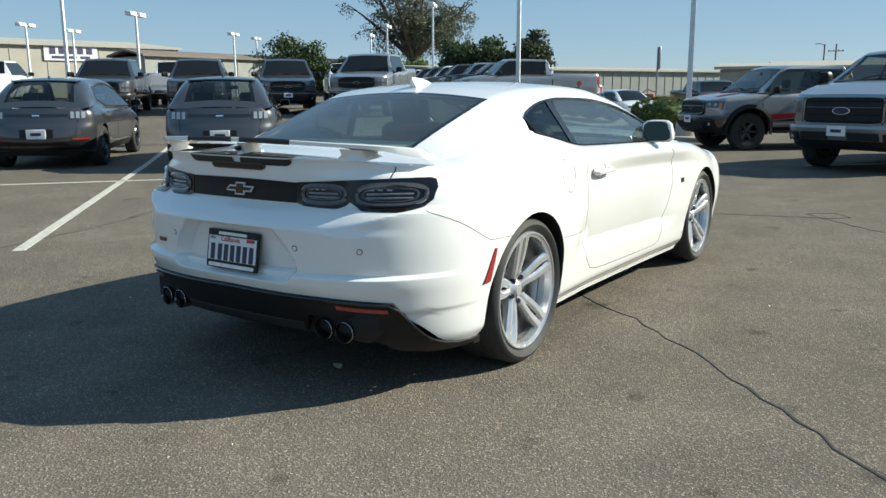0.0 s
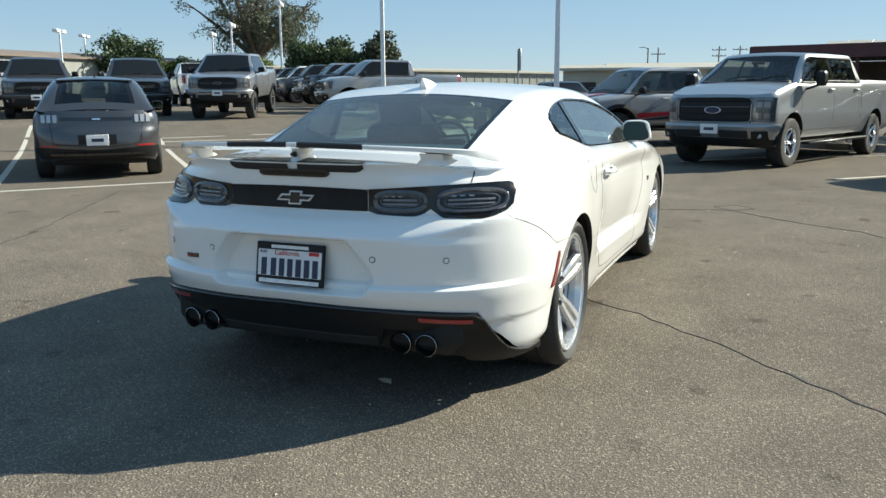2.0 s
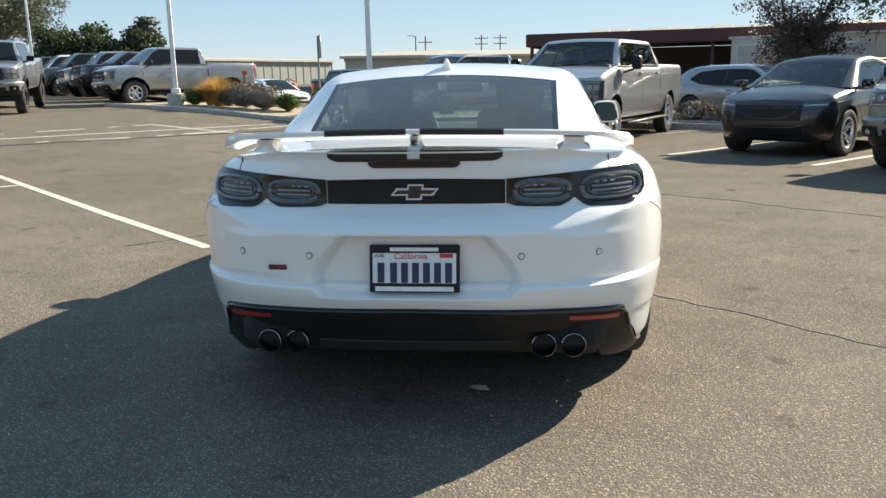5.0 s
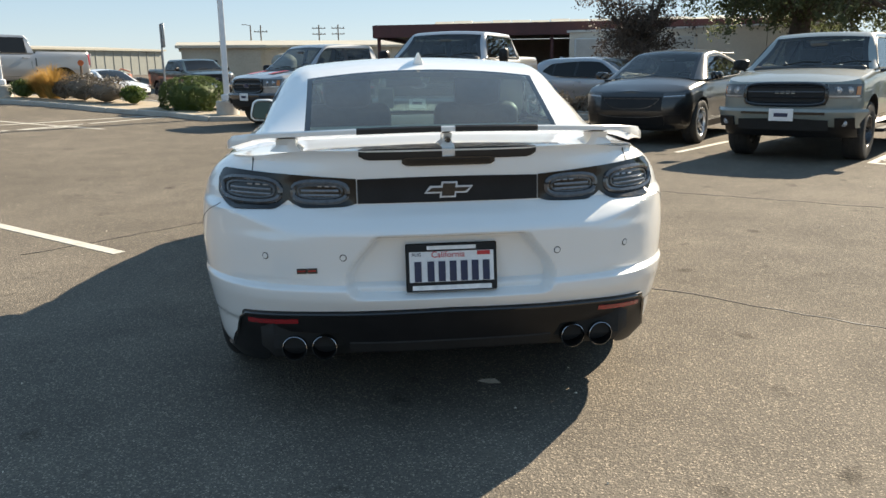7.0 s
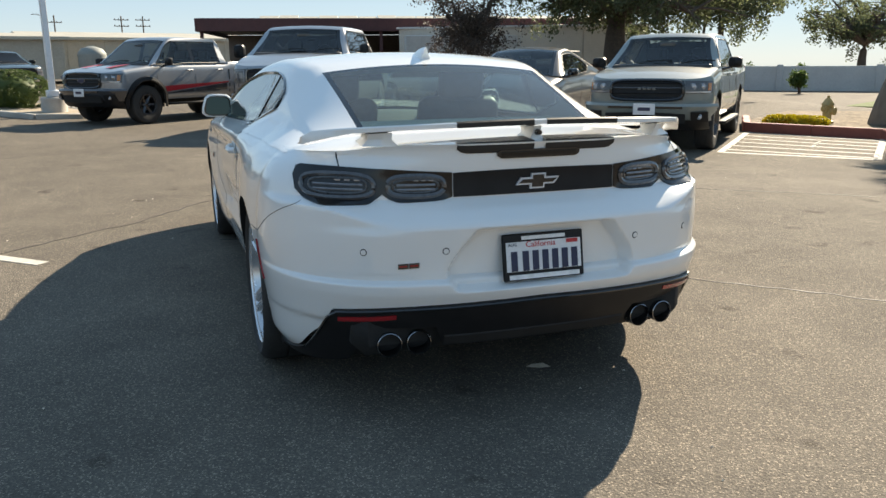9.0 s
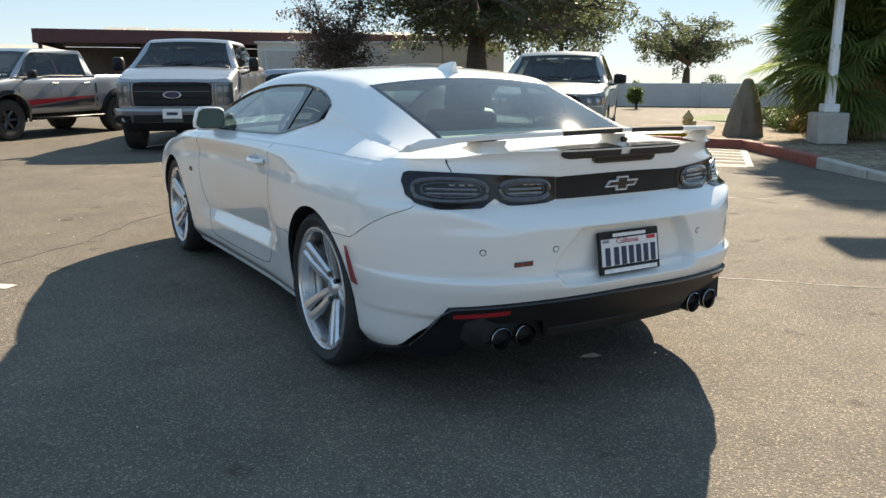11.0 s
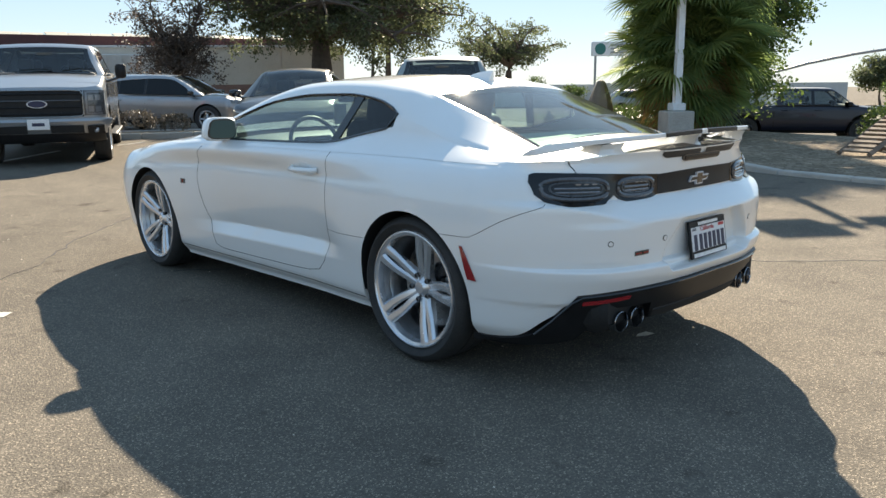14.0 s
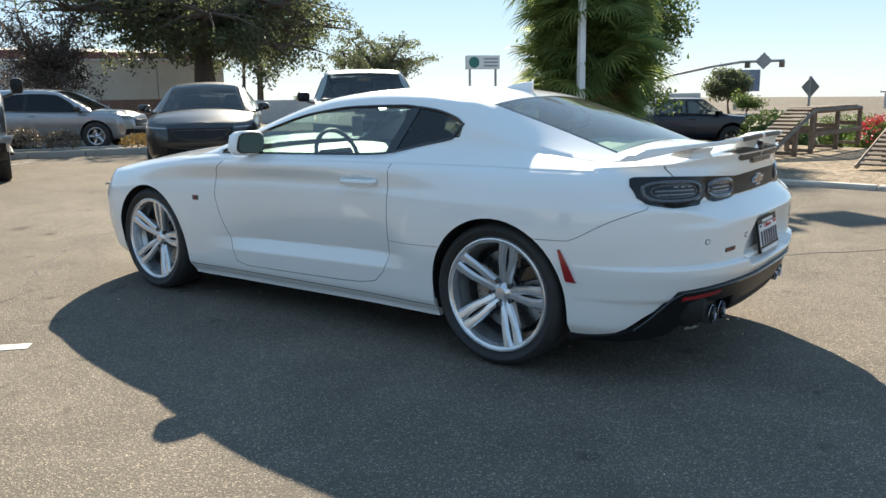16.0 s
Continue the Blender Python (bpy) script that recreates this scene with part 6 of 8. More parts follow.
# ---- lot markings, cracks, kerbs ----
def strip(name, pts, width, mat, lift=0.004, parent=None, wobble=0.0):
    """A flat band with a little thickness along ground points."""
    rnd = random.Random(len(pts) * 7 + int(abs(pts[0][0]) * 100))
    line = []
    for a, b in zip(pts, pts[1:]):
        d = math.hypot(b[0] - a[0], b[1] - a[1])
        k = max(1, int(d / (0.12 if wobble else 0.5)))
        line += [(a[0] + (b[0] - a[0]) * i / k, a[1] + (b[1] - a[1]) * i / k) for i in range(k)]
    line.append(pts[-1])
    rows = []
    for i, p in enumerate(line):
        a, b = line[max(0, i - 1)], line[min(len(line) - 1, i + 1)]
        d = Vector((b[0] - a[0], b[1] - a[1])).normalized()
        n = Vector((-d.y, d.x))
        o = (rnd.random() - 0.5) * wobble
        w = width * (1 + (rnd.random() - 0.5) * (1.2 if wobble else 0.06))
        for q, dz in ((-w / 2, -0.002), (-w / 2, lift), (w / 2, lift), (w / 2, -0.002)):
            x, y = p[0] + n.x * (q + o), p[1] + n.y * (q + o)
            rows.append((x, y, gz(x, y) + dz))
    return put(name, rows, grid_faces(len(line), 4, flip=True), mat, parent, flat=True)


MARK = "worn white parking line painted on asphalt"
for pts, w in (([(-18.0, 13.3), (-12.29, 7.95), (-3.92, 0.15)], 0.10), ([(-14.5, 14.3), (-9.77, 9.67), (-3.76, 3.81), (-2.08, 2.23)], 0.10), ([(-10.6, 0.9), (-8.9, 2.9), (-6.25, 6.15)], 0.10),
               ([(2.67, 9.48), (3.77, 10.57), (6.4, 13.2)], 0.10), ([(4.39, 7.78), (5.59, 8.95), (8.4, 11.6)], 0.10), ([(3.31, 14.35), (4.12, 14.83)], 0.09), ([(6.25, 5.95), (8.85, 8.5)], 0.10), ([(6.25, 5.95), (7.55, 4.45)], 0.10), ([(7.55, 4.45), (9.9, 6.5)], 0.10),
               ([(0.2, 12.0), (2.0, 13.9)], 0.10), ([(-13.0, 12.5), (-9.3, 16.6), (-6.0, 15.0)], 0.09), ([(-10.5, 12.4), (-6.3, 15.9)], 0.09), ([(-12.5, 11.9), (-9.79, 14.38), (-4.89, 18.75)], 0.09), ([(-9.12, 13.11), (-5.3, 17.8)], 0.09)):
    tagged(strip("parking_line", pts, w, LINE), MARK, "parking line", "painted parking lines")
for i in range(6):
    t = (i + 0.7) / 6
    a = Vector((6.25, 5.95)).lerp(Vector((8.85, 8.5)), t)
    b = Vector((7.55, 4.45)).lerp(Vector((9.9, 6.5)), max(0, t - 0.06))
    tagged(strip("hatch_line", [tuple(a), tuple(b)], 0.085, LINE), "worn white hatch stripe painted on asphalt", "hatch stripe", "hatched bay stripes")
for k in range(5):
    m = Matrix.Translation((7.95 + 0.17 * k, 6.0 + 0.14 * k, 0.005)) @ Matrix.Rotation(radians(40), 4, "Z")
    tagged(box("painted_letter_bar", (0.10, 0.05, 0.006), m, LINE), "faded white painted mark on asphalt", "painted mark", "faded letters in the hatched bay")

for pts, w in (([(-0.9, 2.6), (0.3, 1.55), (1.19, 0.91), (1.64, 0.46), (1.97, 0.11), (2.48, -0.42), (3.3, -1.2), (4.4, -2.4)], 0.011), ([(0.24, 5.31), (1.37, 5.61), (1.88, 5.07), (2.59, 4.55), (2.75, 4.29), (4.37, 2.92), (6.2, 1.4)], 0.012), ([(-2.8, 2.3), (-1.56, 3.48), (-0.9, 4.4), (-0.21, 5.04), (0.24, 5.31)], 0.010), ([(1.4, 5.6), (1.2, 5.85), (1.45, 6.05), (1.62, 5.8), (1.4, 5.6)], 0.010), ([(-6.5, 4.8), (-4.6, 1.6), (-3.9, -0.8)], 0.009)):
    tagged(strip("crack", pts, w, CRACK, 0.0025, None, 0.05), "dark filled crack running through the asphalt", "crack", "cracks in the asphalt")

LEAFBIT = rough_mat("dry_scrap", (0.55, 0.47, 0.36), (0.74, 0.66, 0.54), 40, 0.7, 0.3, 0.002)
sc = put("paper_scrap", [(0.15, -0.55, 0.004), (0.20, -0.585, 0.005), (0.245, -0.60, 0.010), (0.225, -0.56, 0.016), (0.18, -0.54, 0.008)], [(0, 1, 2, 3, 4)], LEAFBIT, flat=True)
tagged(sc, "small pale scrap lying on asphalt behind the coupe", "scrap")
rnd = random.Random(4)
bits = []
for i in range(140):
    x, y = rnd.uniform(-5, 6), rnd.uniform(-2.5, 9)
    r = rnd.uniform(0.004, 0.012)
    bits.append((x, y, r, rnd.random() * 6.28))
vs, fs = [], []
for x, y, r, a in bits:
    k = len(vs)
    vs += [(x + r * math.cos(a), y + r * math.sin(a), 0.002), (x + r * 0.6 * math.cos(a + 2), y + r * math.sin(a + 2), 0.004), (x + r * math.cos(a + 4), y + r * 0.7 * math.sin(a + 4), 0.002), (x, y, 0.008)]
    fs += [(k, k + 1, k + 3), (k + 1, k + 2, k + 3), (k + 2, k, k + 3)]
tagged(put("grit", vs, fs, LEAFBIT, flat=True), "scattered pale grit and crumbs on asphalt", "grit", kind="stuff")


def slab_area(name, pts, high, mat, label, edge=None, edge_w=0.15, ground=None, kind="structure"):
    """A raised area with a kerb round it."""
    g = ground or gz
    n = len(pts)
    top = [Vector((x, y, g(x, y) + high - 0.004)) for x, y in pts]
    bm = bmesh.new()
    vt = [bm.verts.new(p) for p in top]
    vb = [bm.verts.new((p.x, p.y, p.z - high - 0.1)) for p in top]
    bm.faces.new(vt)
    for i in range(n):
        bm.faces.new((vt[i], vb[i], vb[(i + 1) % n], vt[(i + 1) % n]))
    bmesh.ops.triangulate(bm, faces=[f for f in bm.faces if len(f.verts) > 4])
    ob = part(name, bm, mat, None, flat=True)
    return tagged(ob, label, kind=kind)


def kerb(name, pts, high, mat, label, width=0.15, ground=None):
    """A row of kerb stones, each a piece of its own; high: at the first and the last of them."""
    g = ground or gz
    root = thing(name, label, "kerb", pose(0, 0, 0), kind="structure")
    line = []
    for a, b in zip(pts, pts[1:]):
        d = math.hypot(b[0] - a[0], b[1] - a[1])
        k = max(1, round(d / 1.2))
        line += [(a[0] + (b[0] - a[0]) * i / k, a[1] + (b[1] - a[1]) * i / k) for i in range(k)]
    line.append(pts[-1])
    last = len(line) - 1
    for i, (a, b) in enumerate(zip(line, line[1:])):
        d = math.hypot(b[0] - a[0], b[1] - a[1])
        za, zb = (g(*p) + high[0] + (high[1] - high[0]) * k / last for p, k in ((a, i), (b, i + 1)))
        deep = high[1] + 0.06
        m = Matrix.Translation(((a[0] + b[0]) / 2, (a[1] + b[1]) / 2, (za + zb) / 2 - deep / 2)) @ Matrix.Rotation(math.atan2(b[1] - a[1], b[0] - a[0]), 4, "Z") @ Matrix.Rotation(-math.atan2(zb - za, d), 4, "Y")
        box("kerb_stone", (d - 0.006, width, deep), m, mat, root, 0.02)
    return root


def paving_mat():
    """Small tan paving stones with dark joints, dusty."""
    m, n, l, b = nodes_of("tan_paving_stones")
    c = n.new("ShaderNodeTexCoord")
    v, e = n.new("ShaderNodeTexVoronoi"), n.new("ShaderNodeTexVoronoi")
    e.feature = "DISTANCE_TO_EDGE"
    for q in (v, e):
        q.inputs["Scale"].default_value = 8.5
        l.new(c.outputs["Object"], q.inputs["Vector"])
    tone = n.new("ShaderNodeSeparateColor")
    l.new(v.outputs["Color"], tone.inputs[0])
    stone = ramp(n, l, tone.outputs[0], [(0.0, (0.20, 0.155, 0.11)), (1.0, (0.33, 0.27, 0.20))])
    joint = ramp(n, l, e.outputs["Distance"], [(0.02, (0.45, 0.45, 0.45)), (0.10, (1, 1, 1))])
    dust = noise_node(n, l, 0.9, 6, 0.6)
    dr = ramp(n, l, dust.outputs[0], [(0.3, (0.75, 0.75, 0.75)), (0.7, (1.15, 1.13, 1.1))])
    col = stone.outputs[0]
    for src in (joint, dr):
        k = n.new("ShaderNodeMix")
        k.data_type, k.blend_type = "RGBA", "MULTIPLY"
        k.inputs[0].default_value = 1.0
        l.new(col, k.inputs[6])
        l.new(src.outputs[0], k.inputs[7])
        col = k.outputs[2]
    l.new(col, b.inputs["Base Color"])
    b.inputs["Roughness"].default_value, b.inputs["Specular IOR Level"].default_value = 0.95, 0.12
    bumped(n, l, b, joint.outputs[0], 0.5, 0.008)
    return m


PAVING = paving_mat()
SOIL = rough_mat("dry_mulch", (0.17, 0.12, 0.075), (0.36, 0.28, 0.19), 6, 0.95, 0.8, 0.03, fine=40)
flat0 = lambda x, y: 0.0
verge = [(7.25, -14), (7.30, -0.4), (7.42, 1.0), (7.55, 2.0), (7.75, 2.75), (8.3, 3.85), (9.0, 4.9), (9.95, 6.5), (8.9, 8.6), (10.2, 10.2), (13.4, 12.5), (15.9, 11.0), (14.75, 4.4), (13.0, -4.0), (10.8, -14)]
slab_area("pavement", verge, 0.06, PAVING, "tan concrete pavement with tree shade beside the lot", ground=flat0)
kerb("kerb_1", verge[:4], (0.065, 0.065), CONCRETE, "low pale concrete kerb along the lot", ground=flat0)
kerb("kerb_5", verge[3:6], (0.065, 0.165), CONCRETE, "pale concrete kerb rising from a driveway to the red one", ground=flat0)
kerb("kerb_2", verge[5:10], (0.17, 0.17), REDKERB, "red-painted kerb round the corner bed", ground=flat0)
LAWN = rough_mat("watered_lawn", (0.055, 0.085, 0.018), (0.12, 0.16, 0.035), 4, 0.95, 0.8, 0.03, fine=90)
slab_area("lawn", [(27.5, 24.5), (33.0, 17.5), (39.0, 21.0), (33.5, 28.0)], 0.05, LAWN, "strip of green lawn beyond the street")
strip_bed = [(2.4, 16.9), (7.6, 14.25), (8.6, 15.0), (3.0, 17.9)]
slab_area("planting_strip", strip_bed, 0.12, SOIL, "narrow bed of dry soil in front of a crossover", ground=flat0)
kerb("kerb_3", strip_bed + strip_bed[:1], (0.14, 0.14), CONCRETE, "pale concrete kerb round a narrow bed", ground=flat0)
DUST = rough_mat("dry_tan_gravel", (0.27, 0.215, 0.15), (0.43, 0.36, 0.27), 3, 0.95, 0.5, 0.01, fine=60)
isl = [(-13.6, 23.6), (-13.4, 21.9), (-10.6, 20.6), (-7.0, 18.7), (-5.2, 18.0), (-4.0, 16.9), (-3.0, 17.0), (-2.9, 18.0), (-4.2, 19.9), (-6.5, 20.9), (-10.2, 22.7)]
slab_area("planting_island", isl, 0.105, DUST, "planted island of dry tan gravel in the lot")
kerb("kerb_4", isl + isl[:1], (0.12, 0.12), CONCRETE, "pale concrete kerb round the planted island")

# ---- lamp posts and signs ----
POSTW = glossy("white_post_paint", (0.72, 0.73, 0.74), 0.45, 0, 12, 0.06)
POSTG = glossy("grey_galvanised_post", (0.30, 0.31, 0.32), 0.45, 0.5, 12, 0.1)
SIGNW = glossy("white_sign_enamel", (0.74, 0.74, 0.74), 0.4)
WOOD = rough_mat("weathered_timber", (0.10, 0.07, 0.05), (0.24, 0.18, 0.13), 6, 0.85, 0.5, 0.006, fine=50, vary=0.15)


def lamp_post(x, y, high, thick=0.13, ped=(0.29, 0.45), heads=2, base=None, yaw=0.3, square=False, head=(0.75, 0.42, 0.26)):
    z = gz(x, y) if base is None else base
    r = thing("street_lamp", "white square steel lamp post on a concrete footing" if ped else "white steel lamp post with twin box heads far off", "street lamp", pose(x, y, z, 0, 0, math.degrees(yaw)), "lamp posts of the lot")
    if ped:
        if square:
            box("footing", (ped[0] * 2, ped[0] * 2, ped[1]), pose(0, 0, ped[1] / 2), CONCRETE, r, 0.025)
        else:
            lathe("footing", [(0, 0), (ped[0] + 0.02, 0.0), (ped[0] + 0.02, 0.03), (ped[0], 0.06), (ped[0], ped[1] - 0.03), (ped[0] - 0.03, ped[1]), (0, ped[1])], CONCRETE, r, 24, "Z")
        box("base_plate", (thick * 1.9, thick * 1.9, 0.16), pose(0, 0, ped[1] + 0.08), POSTW, r, 0.02)
    b = ped[1] if ped else 0
    bm = bmesh.new()
    add_box(bm, (thick, thick, high - b), pose(0, 0, (high + b) / 2), 0.012)
    for v in bm.verts:
        if v.co.z > high - 0.1:
            v.co.x *= 0.75
            v.co.y *= 0.75
    part("post", bm, POSTW, r)
    for k in range(heads):
        s = 1 if k else -1
        box("lamp_arm", (0.45, 0.07, 0.07), pose(s * 0.25, 0, high - 0.12), POSTW, r, 0.01)
        box("lamp_head", head, pose(s * (0.22 + head[0] / 2), 0, high - 0.08), POSTW, r, 0.03)
    return r


lamp_post(-3.68, 17.72, 9.0, 0.14)
lamp_post(-10.9, 21.8, 9.0, 0.14)
lamp_post(11.65, 6.05, 5.80, 0.15, (0.28, 0.58), base=0.06, yaw=-0.63, square=True, head=(0.72, 0.62, 0.20))
for x, y, top in ((-58.35, 31.14, 6.6), (-60.94, 36.56, 6.6), (-41.93, 29.0, 6.3), (-53.07, 46.97, 6.6), (-59.0, 55.3, 6.9), (-44.2, 55.3, 6.6), (-36.95, 48.3, 6.6), (-31.2, 46.3, 7.7), (-35.7, 20.3, 9.0)):
    lamp_post(x, y, top - gz(x, y), 0.16, None, 2, yaw=2.04)

sp = thing("sign_post", "grey post with a narrow sign seen edge on", "sign", pose(-6.55, 23.6, gz(-6.55, 23.6), 0, 0, 112))
tube("post", [(0, 0, 0), (0, 0, 2.3)], 0.03, POSTG, sp, 8)
box("sign_panel", (0.45, 0.06, 0.75), pose(0, -0.05, 1.95), POSTG, sp, 0.01)


def diamond_sign(x, y, z, post, size, label, mat):
    r = thing("traffic_sign", label, "traffic sign", pose(x, y, z, 0, 0, 62))
    tube("post", [(0, 0.02, 0), (0, 0.02, post + 0.3)], 0.035, POSTG, r, 8)
    box("sign_panel", (size, 0.02, size), Matrix.Translation((0, 0, post)) @ Matrix.Rotation(radians(45), 4, "Y"), mat, r, 0.01)
    return r


diamond_sign(20.6, 3.45, gz(20.6, 3.45), 1.27 - gz(20.6, 3.45), 0.44, "grey-backed diamond sign on a post by the street", POSTG)

mast = thing("signal_mast", "grey traffic signal mast arm over the street", "traffic signal", pose(37.2, 17.0, -0.8))
tube("mast_pole", [(0, 0, 0), (0, 0, 2.9)], 0.14, POSTG, mast, 10)
tube("mast_arm", [(0, 0, 2.0), (0.8, -2.7, 2.75), (1.4, -4.6, 3.15), (1.9, -6.0, 3.36), (2.4, -8.0, 3.38)], 0.07, POSTG, mast, 8)
for dx, dy in ((1.95, -6.3), (2.35, -7.9)):
    box("signal_head", (0.25, 0.25, 0.32), pose(dx, dy, 3.2), GLOSSBLACK, mast, 0.03)
box("hanging_sign", (0.03, 0.62, 0.62), Matrix.Translation((2.1, -7.05, 3.38)) @ Matrix.Rotation(radians(45), 4, "X"), POSTG, mast, 0.01)

rs = thing("roadside_sign", "white roadside sign with a green disc, on a post", "sign", pose(45.4, 32.2, -0.8, 0, 0, -38))
box("sign_box", (2.6, 0.3, 1.0), pose(0.6, 0, 4.15), SIGNW, rs, 0.03)
lathe("sign_disc", [(0, -0.17), (0.40, -0.17), (0.40, -0.12), (0, -0.12)], glossy("green_disc", (0.02, 0.16, 0.14), 0.4), rs, 24, "Y", Matrix.Translation((-0.1, 0, 4.15)))
for k in range(3):
    box("sign_bar", (1.1, 0.02, 0.12), pose(1.2, -0.16, 4.4 - 0.25 * k), POSTG, rs)
for s in (-0.4, 1.6):
    box("sign_leg", (0.14, 0.14, 3.8), pose(s, 0, 1.9), POSTG, rs)
bb = thing("billboard", "dark-faced billboard far off behind trees", "billboard", pose(82, 24.4, gz(82, 24.4), 0, 0, -74))
box("billboard_panel", (4.6, 0.4, 2.2), pose(0, 0, 2.95), rough_mat("billboard_face", (0.10, 0.13, 0.20), (0.22, 0.26, 0.33), 0.6, 0.6, 0.0), bb, 0.03)
box("billboard_leg", (0.4, 0.4, 1.9), pose(0, 0, 0.95), POSTG, bb)
for x, y, arms in ((-5.5, 114.4, (7.0, 6.2)), (-2.8, 114.4, (7.0, 6.2)), (-15.0, 114.0, ()), (-13.6, 114.0, (6.6,))):
    pp = thing("utility_pole", "wooden utility pole far off beyond the sheds", "utility pole", pose(x, y, 0, 0, 0, 15), "utility poles")
    tube("pole", [(0, 0, 0), (0, 0, 7.5)], 0.09, WOOD, pp, 8)
    for z in arms:
        box("cross_arm", (1.9, 0.09, 0.10), pose(0, 0, z), WOOD, pp)
        for q in (-0.85, -0.3, 0.3, 0.85):
            lathe("insulator", [(0.05, 0.05), (0.07, 0.12), (0.03, 0.2), (0, 0.2)], STEEL, pp, 8, "Z", pose(q, 0, z))
    if not arms:
        tube("lamp_bracket", [(0, 0, 7.4), (-0.6, 0, 7.6), (-1.2, 0, 7.55)], 0.05, WOOD, pp, 6)

# ---- hydrant, covered fitting, display ramps ----
HYD = rough_mat("weathered_yellow_paint", (0.34, 0.25, 0.10), (0.48, 0.38, 0.17), 14, 0.6, 0.3, 0.003)
hy = thing("fire_hydrant", "dull yellow fire hydrant on the pavement", "fire hydrant", pose(11.15, 9.0, 0.06, 0, 0, 20) @ Matrix.Scale(0.78, 4))
lathe("barrel", [(0, 0), (0.17, 0), (0.17, 0.05), (0.11, 0.07), (0.105, 0.42), (0.15, 0.44), (0.15, 0.48), (0.12, 0.52), (0.09, 0.58), (0.04, 0.62), (0.035, 0.68), (0, 0.68)], HYD, hy, 20, "Z")
for s in (1, -1):
    lathe("side_outlet", [(0.065, 0.09), (0.065, 0.17), (0.08, 0.17), (0.08, 0.21), (0.03, 0.21), (0.03, 0.24), (0, 0.24)], HYD, hy, 14, "X", Matrix.Translation((0, 0, 0.36)) @ (Matrix.Identity(4) if s > 0 else Matrix.Rotation(math.pi, 4, "Z")))
lathe("front_outlet", [(0.085, 0.08), (0.085, 0.16), (0.10, 0.16), (0.10, 0.20), (0, 0.20)], HYD, hy, 14, "Y", Matrix.Translation((0, 0, 0.30)) @ Matrix.Rotation(math.pi, 4, "Z"))

COVER = rough_mat("brown_canvas", (0.12, 0.10, 0.078), (0.21, 0.18, 0.14), 5, 0.8, 0.5, 0.01)
cv = []
NC = 28
for z, r in ((0.0, 0.50), (0.06, 0.49), (0.35, 0.43), (0.75, 0.32), (1.0, 0.215), (1.17, 0.12), (1.21, 0.04)):
    for k in range(NC):
        a = 2 * math.pi * k / NC
        q = r * (1 + 0.07 * math.sin(5 * a + 3 * z) + 0.04 * math.sin(9 * a))
        cv.append((math.cos(a) * q * 1.1, math.sin(a) * q * 0.8, z))
c0 = put("covered_fitting", cv, grid_faces(7, NC, wrap=True) + [tuple(range(6 * NC, 7 * NC))], COVER)
c0.matrix_world = pose(12.05, 8.25, 0.06, 0, 0, 40)
tagged(c0, "fitting under a draped grey-brown canvas cover", "covered fitting")


def display_ramp(x, y, yaw, high, length, flat):
    """A timber display ramp: two treads of slats on beams and trestles."""
    r = thing("display_ramp", "weathered timber ramp with slatted treads for showing cars", "ramp", pose(x, y, 0.06, 0, 0, yaw), "timber display ramps")
    up = math.atan2(high, length)
    for s in (-0.24, 0.24):
        tube("beam", [(s, 0, 0.05), (s, length, high), (s, length + flat, high)], 0.045, WOOD, r, 4)
    n = int(length / 0.155)
    for i in range(n):
        t = (i + 0.5) / n
        box("slat", (0.44, 0.085, 0.03), pose(0, length * t, high * t + 0.065, math.degrees(up)), WOOD, r, 0.006)
    for i in range(int(flat / 0.16)):
        box("slat", (0.44, 0.10, 0.03), pose(0, length + 0.08 + 0.16 * i, high + 0.055), WOOD, r, 0.006)
    for yy in (length * 0.62, length, length + flat * 0.5, length + flat):
        h = high * min(1, yy / length)
        for s in (-0.2, 0.2):
            box("trestle_leg", (0.08, 0.08, h), pose(s * 1.1, yy, h / 2), WOOD, r, 0.008)
        box("trestle_tie", (0.5, 0.05, 0.06), pose(0, yy, 0.05), WOOD, r, 0.006)
        box("trestle_tie", (0.5, 0.05, 0.08), pose(0, yy, h * 0.6), WOOD, r, 0.006)
    for s in (-0.27, 0.27):
        box("trestle_brace", (0.04, flat, 0.08), pose(s, length + flat / 2, high * 0.45), WOOD, r, 0.006)
    return r


display_ramp(10.05, 1.95, -97, 0.78, 2.1, 2.7)
display_ramp(9.20, -0.05, -97, 0.78, 2.1, 2.7)

# ---- buildings ----
METALW = rough_mat("beige_metal_cladding", (0.36, 0.33, 0.27), (0.48, 0.45, 0.37), 0.7, 0.6, 0.2, 0.01, fine=8)
GREYW = rough_mat("grey_green_cladding", (0.22, 0.23, 0.21), (0.31, 0.32, 0.29), 0.7, 0.65, 0.2, 0.01, fine=8)
BROWNW = rough_mat("brown_roofing", (0.14, 0.11, 0.09), (0.22, 0.18, 0.15), 0.6, 0.8, 0.2, 0.02, fine=6)
MAROON = rough_mat("maroon_fascia", (0.055, 0.016, 0.018), (0.10, 0.030, 0.030), 1.2, 0.55, 0.2, 0.005, fine=10)
STUCCO = rough_mat("tan_tilt_up_wall", (0.52, 0.47, 0.40), (0.64, 0.59, 0.51), 0.8, 0.9, 0.3, 0.006, fine=20)
BRICKC = rough_mat("reddish_block_band", (0.20, 0.115, 0.09), (0.30, 0.18, 0.14), 2.2, 0.9, 0.3, 0.008, fine=14)
PALEW = rough_mat("pale_wall", (0.46, 0.45, 0.43), (0.58, 0.57, 0.54), 0.8, 0.9, 0.2, 0.01, fine=8)


